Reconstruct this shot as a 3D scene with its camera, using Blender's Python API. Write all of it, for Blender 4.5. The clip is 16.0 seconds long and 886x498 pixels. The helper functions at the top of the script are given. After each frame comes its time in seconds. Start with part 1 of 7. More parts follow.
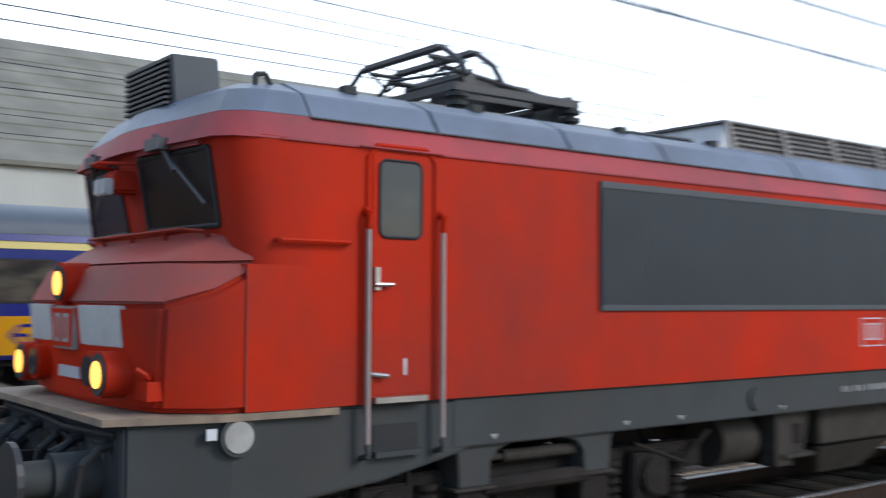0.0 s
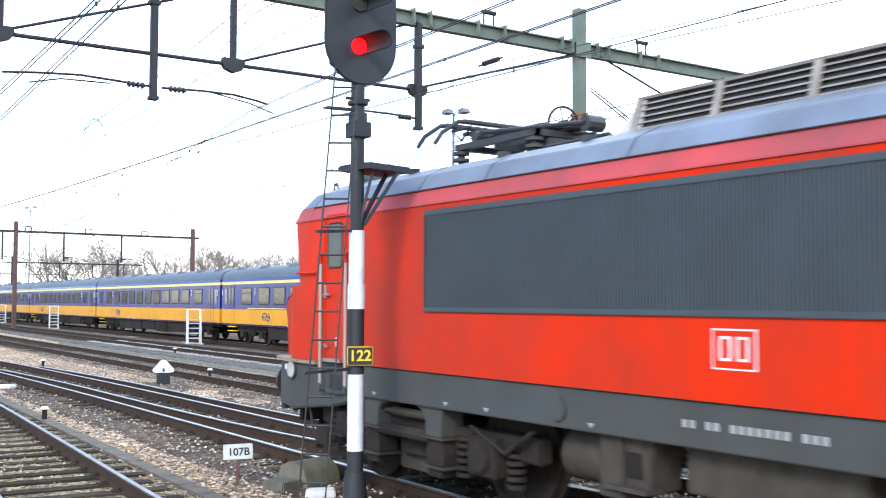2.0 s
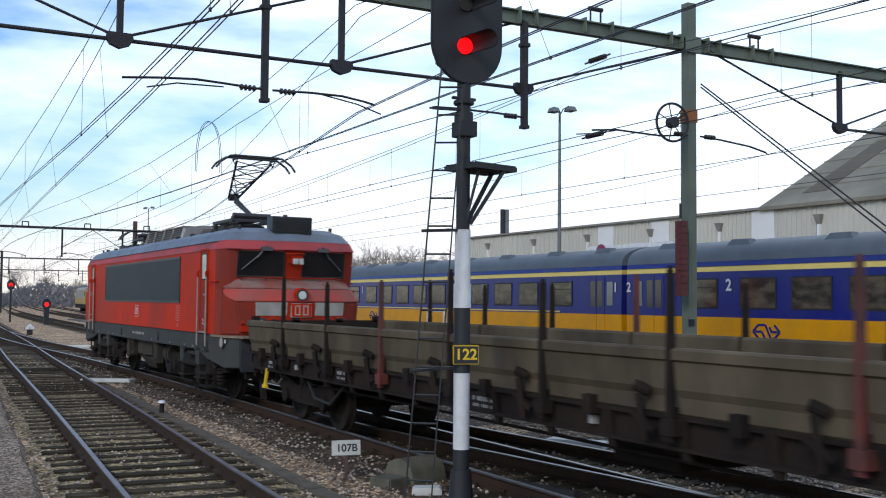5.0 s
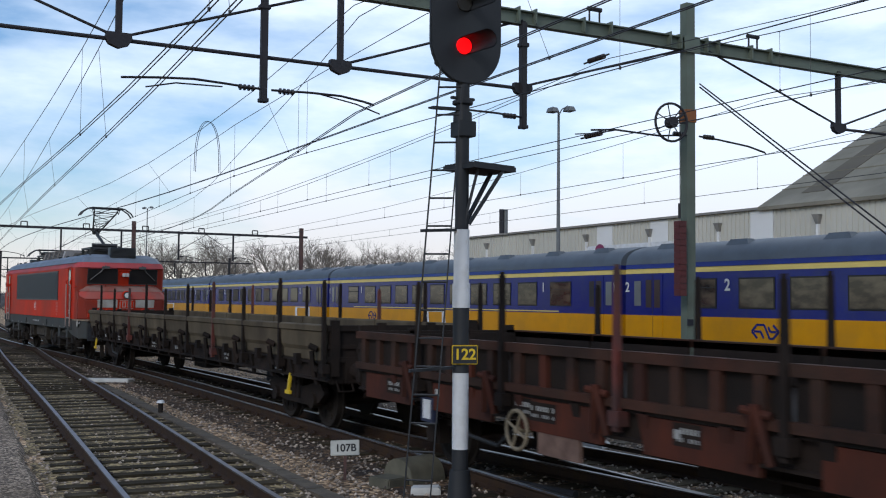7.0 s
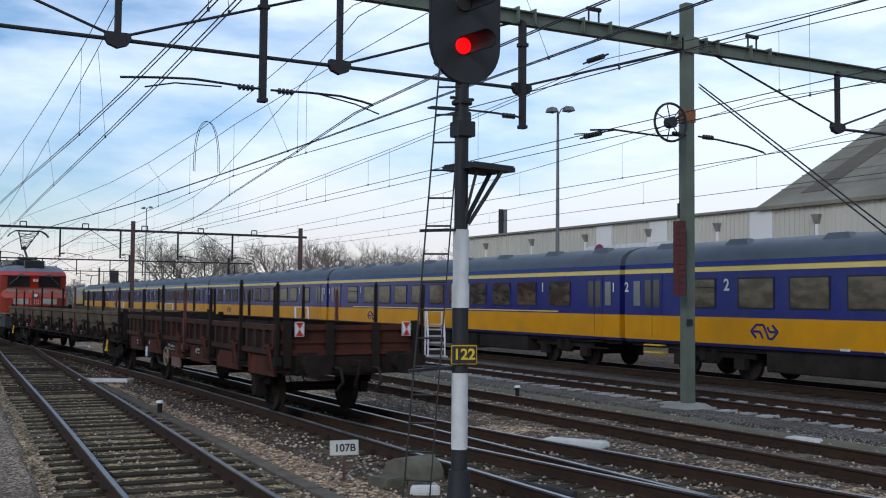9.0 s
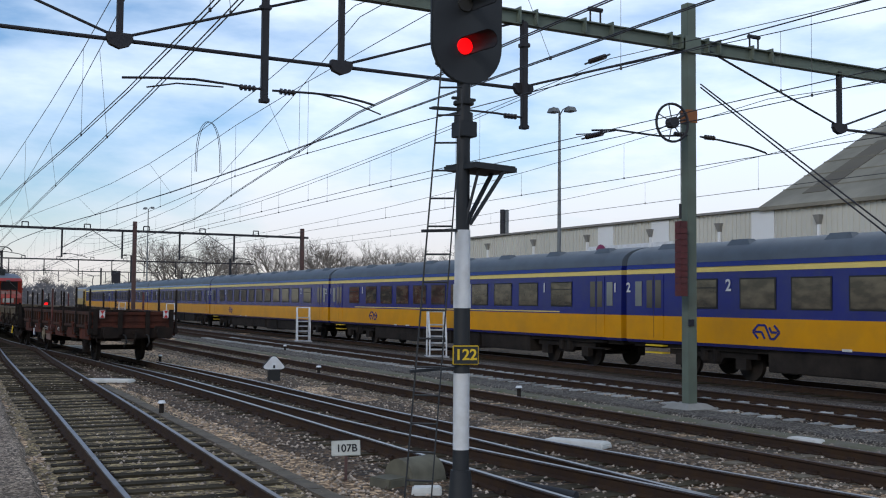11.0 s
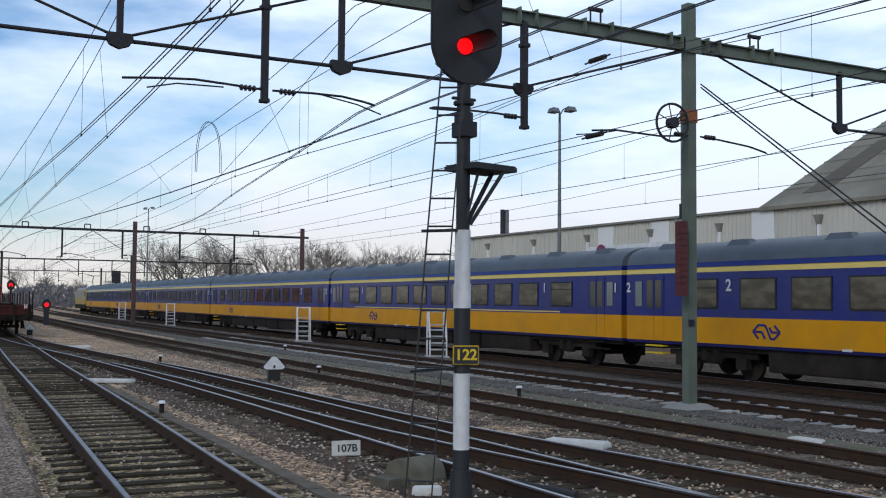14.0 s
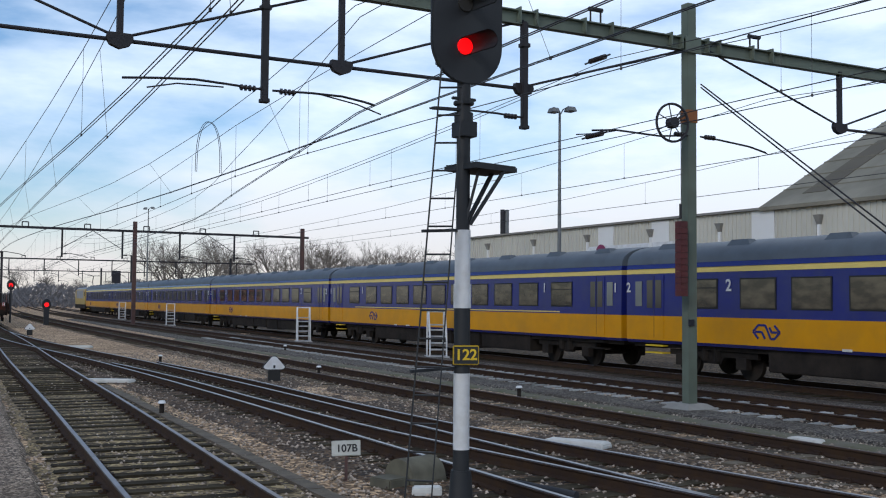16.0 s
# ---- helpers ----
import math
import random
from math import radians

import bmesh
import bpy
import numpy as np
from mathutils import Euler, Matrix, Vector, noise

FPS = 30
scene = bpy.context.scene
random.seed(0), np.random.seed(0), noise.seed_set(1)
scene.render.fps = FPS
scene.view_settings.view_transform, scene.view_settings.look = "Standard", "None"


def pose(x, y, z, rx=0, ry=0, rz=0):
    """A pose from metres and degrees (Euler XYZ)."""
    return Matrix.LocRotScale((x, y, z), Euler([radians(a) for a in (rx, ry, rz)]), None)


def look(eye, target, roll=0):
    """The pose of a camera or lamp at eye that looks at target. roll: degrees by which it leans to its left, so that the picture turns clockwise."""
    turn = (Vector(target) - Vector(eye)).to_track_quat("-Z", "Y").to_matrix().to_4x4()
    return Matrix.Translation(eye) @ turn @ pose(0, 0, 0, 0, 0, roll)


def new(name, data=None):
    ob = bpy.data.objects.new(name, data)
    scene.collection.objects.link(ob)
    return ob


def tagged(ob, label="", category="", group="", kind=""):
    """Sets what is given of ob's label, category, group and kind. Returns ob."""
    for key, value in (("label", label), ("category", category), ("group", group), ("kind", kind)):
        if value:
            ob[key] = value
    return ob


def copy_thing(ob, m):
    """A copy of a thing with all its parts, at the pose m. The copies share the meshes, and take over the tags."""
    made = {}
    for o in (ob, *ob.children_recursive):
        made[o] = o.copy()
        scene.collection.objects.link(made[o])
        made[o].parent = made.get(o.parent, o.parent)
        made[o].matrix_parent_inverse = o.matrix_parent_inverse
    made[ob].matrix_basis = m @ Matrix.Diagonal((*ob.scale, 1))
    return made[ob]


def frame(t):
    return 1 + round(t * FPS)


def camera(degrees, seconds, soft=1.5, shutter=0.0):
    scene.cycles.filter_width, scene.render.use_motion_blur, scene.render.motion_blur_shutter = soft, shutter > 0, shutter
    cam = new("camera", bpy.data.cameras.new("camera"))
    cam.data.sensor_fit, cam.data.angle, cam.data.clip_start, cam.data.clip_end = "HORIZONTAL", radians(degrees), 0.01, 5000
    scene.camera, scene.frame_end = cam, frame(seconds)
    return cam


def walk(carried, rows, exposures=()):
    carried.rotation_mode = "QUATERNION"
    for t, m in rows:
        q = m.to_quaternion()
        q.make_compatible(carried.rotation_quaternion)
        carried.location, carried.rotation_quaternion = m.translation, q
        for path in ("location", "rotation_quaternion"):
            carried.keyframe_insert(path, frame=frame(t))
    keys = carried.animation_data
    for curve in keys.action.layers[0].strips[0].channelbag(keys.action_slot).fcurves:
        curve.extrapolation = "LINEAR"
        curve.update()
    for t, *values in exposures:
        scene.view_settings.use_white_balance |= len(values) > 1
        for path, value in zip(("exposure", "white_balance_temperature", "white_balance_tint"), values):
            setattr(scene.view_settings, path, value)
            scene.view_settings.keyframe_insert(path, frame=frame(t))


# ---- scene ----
EYE = 2.15          # camera height above rail top
# yaw (to the right of the track direction), pitch, roll
VIEW = [(0.0, 127.5, 2.7, -0.3), (0.2, 114.1, 2.72, -0.2), (0.5, 99.8, 2.74, -0.2), (0.7, 89.2, 2.72, -0.1), (1.0, 71.8, 2.7, 0.0), (1.2, 63.4, 2.75, 0.0),
        (1.5, 48.0, 2.8, 0.1), (1.7, 40.9, 2.85, 0.0), (1.85, 36.6, 2.9, -0.1), (2.0, 34.0, 2.95, -0.2), (2.5, 33.6, 2.9, -0.3), (3.0, 31.35, 2.88, -0.3), (3.5, 27.55, 2.88, -0.5),
        (4.0, 28.0, 2.88, -0.5), (6.5, 28.22, 2.86, -0.5), (9.0, 28.27, 2.86, -0.5), (11.5, 28.17, 2.88, -0.5), (16.0, 28.17, 2.88, -0.5)]
cam = camera(46.24, 16.0, soft=1.1, shutter=0.25)
walk(cam, [(t, pose(0, 0, EYE, 90 + p, r, -y)) for t, y, p, r in VIEW],
     exposures=[(0.0, 0.80, 6200, 10), (0.5, 1.28, 6200, 10), (1.0, 1.75, 6200, 10), (1.5, 2.15, 6200, 10), (2.0, 1.85, 6200, 10), (2.5, 1.42, 6200, 10), (3.0, 1.24, 6200, 10),
                (3.5, 1.1, 6200, 10), (4.0, 0.85, 6200, 10), (6.3, 0.03, 6200, 10), (16.0, 0.0, 6200, 10)])

# ---- light: a high overcast with broken cloud ----
SUN_EL, SUN_AZ = radians(32), radians(235)
world = bpy.data.worlds.new("sky")
scene.world = world
world.use_nodes = True
wn, wl = world.node_tree.nodes, world.node_tree.links
wn.clear()
sky = wn.new("ShaderNodeTexSky")
sky.sky_type, sky.sun_disc, sky.sun_elevation, sky.sun_rotation = "NISHITA", False, SUN_EL, SUN_AZ
sky.air_density, sky.dust_density, sky.ozone_density = 1.0, 1.0, 3.0
tc = wn.new("ShaderNodeTexCoord")
mp = wn.new("ShaderNodeMapping")
mp.inputs["Scale"].default_value = (1.0, 1.0, 3.2)
cl = wn.new("ShaderNodeTexNoise")
cl.inputs["Scale"].default_value, cl.inputs["Detail"].default_value, cl.inputs["Roughness"].default_value = 2.6, 7, 0.55
cr = wn.new("ShaderNodeValToRGB")
cr.color_ramp.elements[0].position, cr.color_ramp.elements[0].color = 0.50, (0.20, 0.20, 0.20, 1)
cr.color_ramp.elements[1].position, cr.color_ramp.elements[1].color = 0.72, (1, 1, 1, 1)
skym = wn.new("ShaderNodeMix")
skym.data_type = "RGBA"
skym.inputs["B"].default_value = (13.0, 13.1, 13.2, 1)
bgn = wn.new("ShaderNodeBackground")
bgn.inputs["Strength"].default_value = 0.10
wo = wn.new("ShaderNodeOutputWorld")
wl.new(tc.outputs["Generated"], mp.inputs["Vector"])
wl.new(mp.outputs["Vector"], cl.inputs["Vector"])
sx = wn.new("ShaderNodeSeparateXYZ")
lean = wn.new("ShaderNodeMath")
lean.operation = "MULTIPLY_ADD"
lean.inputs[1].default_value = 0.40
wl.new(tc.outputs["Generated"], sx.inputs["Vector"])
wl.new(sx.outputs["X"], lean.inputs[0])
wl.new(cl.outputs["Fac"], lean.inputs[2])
hz = wn.new("ShaderNodeMapRange")
hz.inputs["From Min"].default_value, hz.inputs["From Max"].default_value = 0.02, 0.20
hz.inputs["To Min"].default_value, hz.inputs["To Max"].default_value = 0.12, 0.0
hsum = wn.new("ShaderNodeMath")
wl.new(sx.outputs["Z"], hz.inputs["Value"])
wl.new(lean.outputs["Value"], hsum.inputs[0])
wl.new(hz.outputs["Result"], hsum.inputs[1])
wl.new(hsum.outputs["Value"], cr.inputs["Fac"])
low = wn.new("ShaderNodeMapRange")
low.inputs["From Min"].default_value, low.inputs["From Max"].default_value = 0.0, 0.16
warm = wn.new("ShaderNodeMix")
warm.data_type = "RGBA"
warm.inputs["A"].default_value, warm.inputs["B"].default_value = (8.4, 7.6, 6.8, 1), (9.3, 10.5, 12.0, 1)
wl.new(sx.outputs["Z"], low.inputs["Value"])
wl.new(low.outputs["Result"], warm.inputs["Factor"])
wl.new(warm.outputs["Result"], skym.inputs["B"])
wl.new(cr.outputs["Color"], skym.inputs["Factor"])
hsv = wn.new("ShaderNodeHueSaturation")
hsv.inputs["Saturation"].default_value, hsv.inputs["Value"].default_value = 1.4, 1.25
wl.new(sky.outputs["Color"], hsv.inputs["Color"])
wl.new(hsv.outputs["Color"], skym.inputs["A"])
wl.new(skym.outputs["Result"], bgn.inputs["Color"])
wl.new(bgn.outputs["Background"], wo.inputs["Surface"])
sun = new("sun", bpy.data.lights.new("sun", "SUN"))
sun.data.energy, sun.data.angle, sun.data.color = 1.1, radians(18), (1.0, 0.95, 0.88)
sun.matrix_basis = look((math.sin(SUN_AZ) * 32, math.cos(SUN_AZ) * 32, 20), (0, 0, 0))


# ---- materials ----
def mat(name, col, rough=0.6, metal=0.0, col2=None, scale=3.0, amount=0.5, grain=60.0, bump=0.0, dirt=None, dirt_scale=1.2, dirt_amount=0.0, emit=None, streak=1.0, spec=0.5, rnd=0.0):
    m = bpy.data.materials.new(name)
    m.use_nodes = True
    n, l = m.node_tree.nodes, m.node_tree.links
    b = n["Principled BSDF"]
    b.inputs["Roughness"].default_value, b.inputs["Metallic"].default_value = rough, metal
    b.inputs["Specular IOR Level"].default_value = spec
    c2 = col2 or tuple(c * 0.7 for c in col)
    t = n.new("ShaderNodeTexCoord")
    mp = n.new("ShaderNodeMapping")
    mp.inputs["Scale"].default_value = (1, 1, streak)
    l.new(t.outputs["Object"], mp.inputs["Vector"])
    n1 = n.new("ShaderNodeTexNoise")
    n1.inputs["Scale"].default_value, n1.inputs["Detail"].default_value = scale, 5
    n2 = n.new("ShaderNodeTexNoise")
    n2.inputs["Scale"].default_value, n2.inputs["Detail"].default_value = grain, 3
    l.new(mp.outputs["Vector"], n1.inputs["Vector"])
    l.new(t.outputs["Object"], n2.inputs["Vector"])
    r = n.new("ShaderNodeMapRange")
    r.inputs["From Min"].default_value, r.inputs["From Max"].default_value = 0.35, 0.65
    r.inputs["To Max"].default_value = amount
    l.new(n1.outputs["Fac"], r.inputs["Value"])
    add = n.new("ShaderNodeMath")
    add.operation, add.use_clamp = "MULTIPLY_ADD", True
    add.inputs[1].default_value = amount * 0.35
    l.new(n2.outputs["Fac"], add.inputs[0])
    l.new(r.outputs["Result"], add.inputs[2])
    mix = n.new("ShaderNodeMix")
    mix.data_type = "RGBA"
    mix.inputs["A"].default_value, mix.inputs["B"].default_value = (*col, 1), (*c2, 1)
    l.new(add.outputs["Value"], mix.inputs["Factor"])
    out = mix.outputs["Result"]
    if dirt:
        n3 = n.new("ShaderNodeTexNoise")
        n3.inputs["Scale"].default_value, n3.inputs["Detail"].default_value, n3.inputs["Roughness"].default_value = dirt_scale, 8, 0.65
        l.new(mp.outputs["Vector"], n3.inputs["Vector"])
        r3 = n.new("ShaderNodeMapRange")
        r3.inputs["From Min"].default_value, r3.inputs["From Max"].default_value, r3.inputs["To Max"].default_value = 0.42, 0.68, dirt_amount
        l.new(n3.outputs["Fac"], r3.inputs["Value"])
        m3 = n.new("ShaderNodeMix")
        m3.data_type = "RGBA"
        m3.inputs["B"].default_value = (*dirt, 1)
        l.new(r3.outputs["Result"], m3.inputs["Factor"])
        l.new(out, m3.inputs["A"])
        out = m3.outputs["Result"]
    if rnd:
        oi = n.new("ShaderNodeObjectInfo")
        rr = n.new("ShaderNodeMapRange")
        rr.inputs["To Min"].default_value, rr.inputs["To Max"].default_value = 1 - rnd, 1 + rnd
        l.new(oi.outputs["Random"], rr.inputs["Value"])
        hs = n.new("ShaderNodeHueSaturation")
        l.new(rr.outputs["Result"], hs.inputs["Value"])
        l.new(out, hs.inputs["Color"])
        out = hs.outputs["Color"]
    l.new(out, b.inputs["Base Color"])
    if bump:
        bp = n.new("ShaderNodeBump")
        bp.inputs["Strength"].default_value, bp.inputs["Distance"].default_value = bump, 0.02
        l.new(n2.outputs["Fac"], bp.inputs["Height"])
        l.new(bp.outputs["Normal"], b.inputs["Normal"])
    if emit:
        b.inputs["Emission Color"].default_value, b.inputs["Emission Strength"].default_value = (*emit[0], 1), emit[1]
    return m


RED_DUSTY = mat("brake_dusted_red_paint", (0.32, 0.022, 0.006), 0.6, spec=0.12, col2=(0.22, 0.024, 0.012), scale=1.1, amount=0.8, dirt=(0.12, 0.035, 0.028), dirt_scale=0.7, dirt_amount=0.7, streak=0.6)
RED = mat("red_paint", (0.48, 0.020, 0.002), 0.5, spec=0.07, col2=(0.37, 0.020, 0.005), scale=0.9, amount=0.6, dirt=(0.16, 0.032, 0.024), dirt_scale=0.5, dirt_amount=0.65, streak=0.7)
RED_PINK = mat("weathered_red_paint", (0.42, 0.052, 0.055), 0.65, spec=0.25, col2=(0.27, 0.05, 0.055), scale=1.2, amount=0.6, dirt=(0.12, 0.05, 0.05), dirt_scale=0.8, dirt_amount=0.7)
ROOF_BLUE = mat("blue_grey_roof_paint", (0.145, 0.175, 0.225), 0.5, col2=(0.09, 0.108, 0.138), scale=1.5, amount=0.6, dirt=(0.07, 0.07, 0.08), dirt_scale=0.7, dirt_amount=0.6)
FRAME_GREY = mat("grey_frame_paint", (0.050, 0.055, 0.054), 0.7, spec=0.18, col2=(0.035, 0.038, 0.037), scale=1.5, amount=0.6, dirt=(0.05, 0.042, 0.035), dirt_amount=0.6)
GRILLE = mat("dark_grille_paint", (0.033, 0.042, 0.05), 0.5, scale=2)
GRIME = mat("brake_dust_grime", (0.017, 0.014, 0.012), 0.9, spec=0.12, col2=(0.014, 0.012, 0.011), scale=4, amount=0.8, dirt=(0.045, 0.036, 0.029), dirt_amount=0.5, bump=0.4)
BLACK = mat("black_steel", (0.015, 0.015, 0.017), 0.5, col2=(0.03, 0.028, 0.027), scale=5)
RAILBROWN = mat("brown_rusted_rail_head", (0.062, 0.040, 0.034), 0.7, col2=(0.035, 0.022, 0.020), scale=4, amount=0.8)
RAILDULL = mat("dull_rail_head", (0.20, 0.19, 0.21), 0.4, 0.6, col2=(0.10, 0.09, 0.09), scale=3, amount=0.8)
STEEL = mat("worn_steel", (0.36, 0.34, 0.33), 0.35, 0.7, col2=(0.22, 0.2, 0.18), scale=6)
RAILTOP = mat("polished_rail_head", (0.34, 0.335, 0.34), 0.38, 0.9, col2=(0.18, 0.16, 0.15), scale=2)
RAILRUST = mat("rusty_rail_web", (0.044, 0.025, 0.013), 0.9, spec=0.15, col2=(0.030, 0.019, 0.015), scale=5, amount=0.8, bump=0.3)
SLEEPER = mat("weathered_timber_sleeper", (0.058, 0.047, 0.030), 0.95, spec=0.1, col2=(0.026, 0.021, 0.013), scale=3, amount=0.8, grain=40, bump=0.5, rnd=0.3)
PALE_SLEEPER = mat("pale_concrete_sleeper", (0.33, 0.34, 0.33), 0.9, col2=(0.22, 0.22, 0.21), scale=4, amount=0.7, rnd=0.25, bump=0.3)
CONC = mat("weathered_concrete", (0.24, 0.232, 0.21), 0.85, col2=(0.17, 0.165, 0.15), scale=3, amount=0.7, bump=0.3)
GALV = mat("grey_green_painted_steel", (0.115, 0.143, 0.115), 0.6, spec=0.3, col2=(0.08, 0.098, 0.078), scale=2, amount=0.6, dirt=(0.09, 0.075, 0.055), dirt_amount=0.25)
TRUSS = mat("dark_weathered_truss_steel", (0.026, 0.026, 0.031), 0.7, spec=0.3, col2=(0.018, 0.016, 0.018), scale=3, amount=0.6)
RUSTPOST = mat("rusty_post_paint", (0.085, 0.042, 0.036), 0.8, col2=(0.05, 0.028, 0.026), scale=3, amount=0.7)
WHITE = mat("white_paint", (0.62, 0.64, 0.66), 0.5, col2=(0.5, 0.5, 0.5), scale=3, amount=0.4, dirt=(0.22, 0.19, 0.14), dirt_scale=2.5, dirt_amount=0.35)
GREYMARK = mat("worn_grey_lettering", (0.30, 0.30, 0.29), 0.6, scale=8)
CWRED = mat("dark_red_weight_paint", (0.085, 0.014, 0.014), 0.6, col2=(0.05, 0.01, 0.01), scale=4)
WHITEMARK = mat("white_lettering", (0.55, 0.55, 0.55), 0.6, scale=8)
YELLOW = mat("yellow_coach_paint", (0.54, 0.245, 0.002), 0.32, spec=0.2, col2=(0.46, 0.20, 0.003), scale=1.0, amount=0.5, dirt=(0.22, 0.13, 0.03), dirt_amount=0.3)
CREAM = mat("pale_yellow_stripe_paint", (0.60, 0.46, 0.12), 0.45, scale=2, amount=0.3)
BLUE = mat("blue_coach_paint", (0.009, 0.015, 0.150), 0.24, spec=0.42, col2=(0.011, 0.015, 0.115), scale=1.0, amount=0.5, dirt=(0.035, 0.04, 0.09), dirt_amount=0.4)
COACHROOF = mat("grey_blue_coach_roof", (0.078, 0.094, 0.112), 0.55, col2=(0.06, 0.075, 0.095), scale=1.2, amount=0.6, dirt=(0.05, 0.05, 0.05), dirt_amount=0.4)
GLASS = mat("dark_window_glass", (0.035, 0.037, 0.04), 0.08, col2=(0.06, 0.055, 0.045), scale=0.6, amount=0.6, spec=0.8)
GLASS_CAB = mat("dark_cab_glass", (0.010, 0.010, 0.011), 0.3, col2=(0.022, 0.02, 0.02), scale=1.5, amount=0.6, spec=0.25)
GLASSP = mat("pale_window_glass", (0.16, 0.18, 0.18), 0.12, col2=(0.10, 0.11, 0.11), scale=1.0, amount=0.6, spec=0.7)
RUBBER = mat("black_rubber", (0.012, 0.012, 0.012), 0.75)
WAGON_BR = mat("faded_brown_wagon_steel", (0.118, 0.096, 0.064), 0.85, spec=0.12, col2=(0.064, 0.051, 0.034), scale=1.4, amount=0.8, dirt=(0.03, 0.022, 0.018), dirt_amount=0.6, streak=0.5)
WAGON_RD = mat("red_brown_wagon_steel", (0.092, 0.025, 0.014), 0.85, spec=0.15, col2=(0.045, 0.017, 0.012), scale=1.6, amount=0.8, dirt=(0.016, 0.012, 0.011), dirt_amount=0.8, streak=0.5)
WAGON_RIB = mat("dark_brown_wagon_steel", (0.044, 0.025, 0.018), 0.9, spec=0.15, col2=(0.024, 0.015, 0.012), scale=2, amount=0.8, dirt=(0.09, 0.03, 0.018), dirt_amount=0.5, bump=0.2)
WAGON_DK = mat("sooty_wagon_steel", (0.022, 0.015, 0.012), 0.9, spec=0.15, col2=(0.011, 0.009, 0.008), scale=2, amount=0.8, bump=0.2)
STAKE_RD = mat("rusty_red_stake_steel", (0.12, 0.022, 0.014), 0.7, col2=(0.045, 0.016, 0.013), scale=2.5, amount=0.9)
SIGBLACK = mat("matt_black_signal_paint", (0.016, 0.018, 0.021), 0.6, spec=0.35, col2=(0.024, 0.026, 0.029), scale=4)
SIGRED = mat("lit_red_lens", (0.4, 0.005, 0.005), 0.3, emit=((1.0, 0.002, 0.004), 1.25))
LAMPON = mat("lit_warm_headlight", (0.8, 0.6, 0.3), 0.3, emit=((1.0, 0.42, 0.04), 1.3))
LAMPWH = mat("clear_headlight_glass", (0.6, 0.62, 0.6), 0.15, scale=4)
HALLW = mat("off_white_corrugated_cladding", (0.50, 0.485, 0.42), 0.7, col2=(0.40, 0.39, 0.34), scale=0.3, amount=0.5, streak=0.3)
HALLT = mat("pale_fascia_cladding", (0.68, 0.68, 0.66), 0.7, scale=0.4, amount=0.3)
ASB = mat("weathered_fibre_cement_roof", (0.215, 0.20, 0.155), 0.9, col2=(0.12, 0.112, 0.085), scale=0.6, amount=0.7, streak=0.4)
ASBDK = mat("mossy_roof_light_panel", (0.085, 0.072, 0.048), 0.8, scale=0.5)
INSUL = mat("brown_porcelain", (0.03, 0.024, 0.024), 0.25, scale=4)
SAFETY = mat("yellow_safety_paint", (0.68, 0.47, 0.015), 0.5, scale=5)
# Bark and scrub colours are lightened to carry the distance haze.
BARK = mat("winter_bark", (0.165, 0.145, 0.125), 0.9, col2=(0.115, 0.10, 0.088), scale=3)
HEDGE = mat("far_bare_thicket", (0.18, 0.178, 0.19), 0.95, col2=(0.12, 0.118, 0.127), scale=2)
BUILDING_FAR = mat("far_grey_brown_wall", (0.12, 0.115, 0.11), 0.9, scale=0.2)


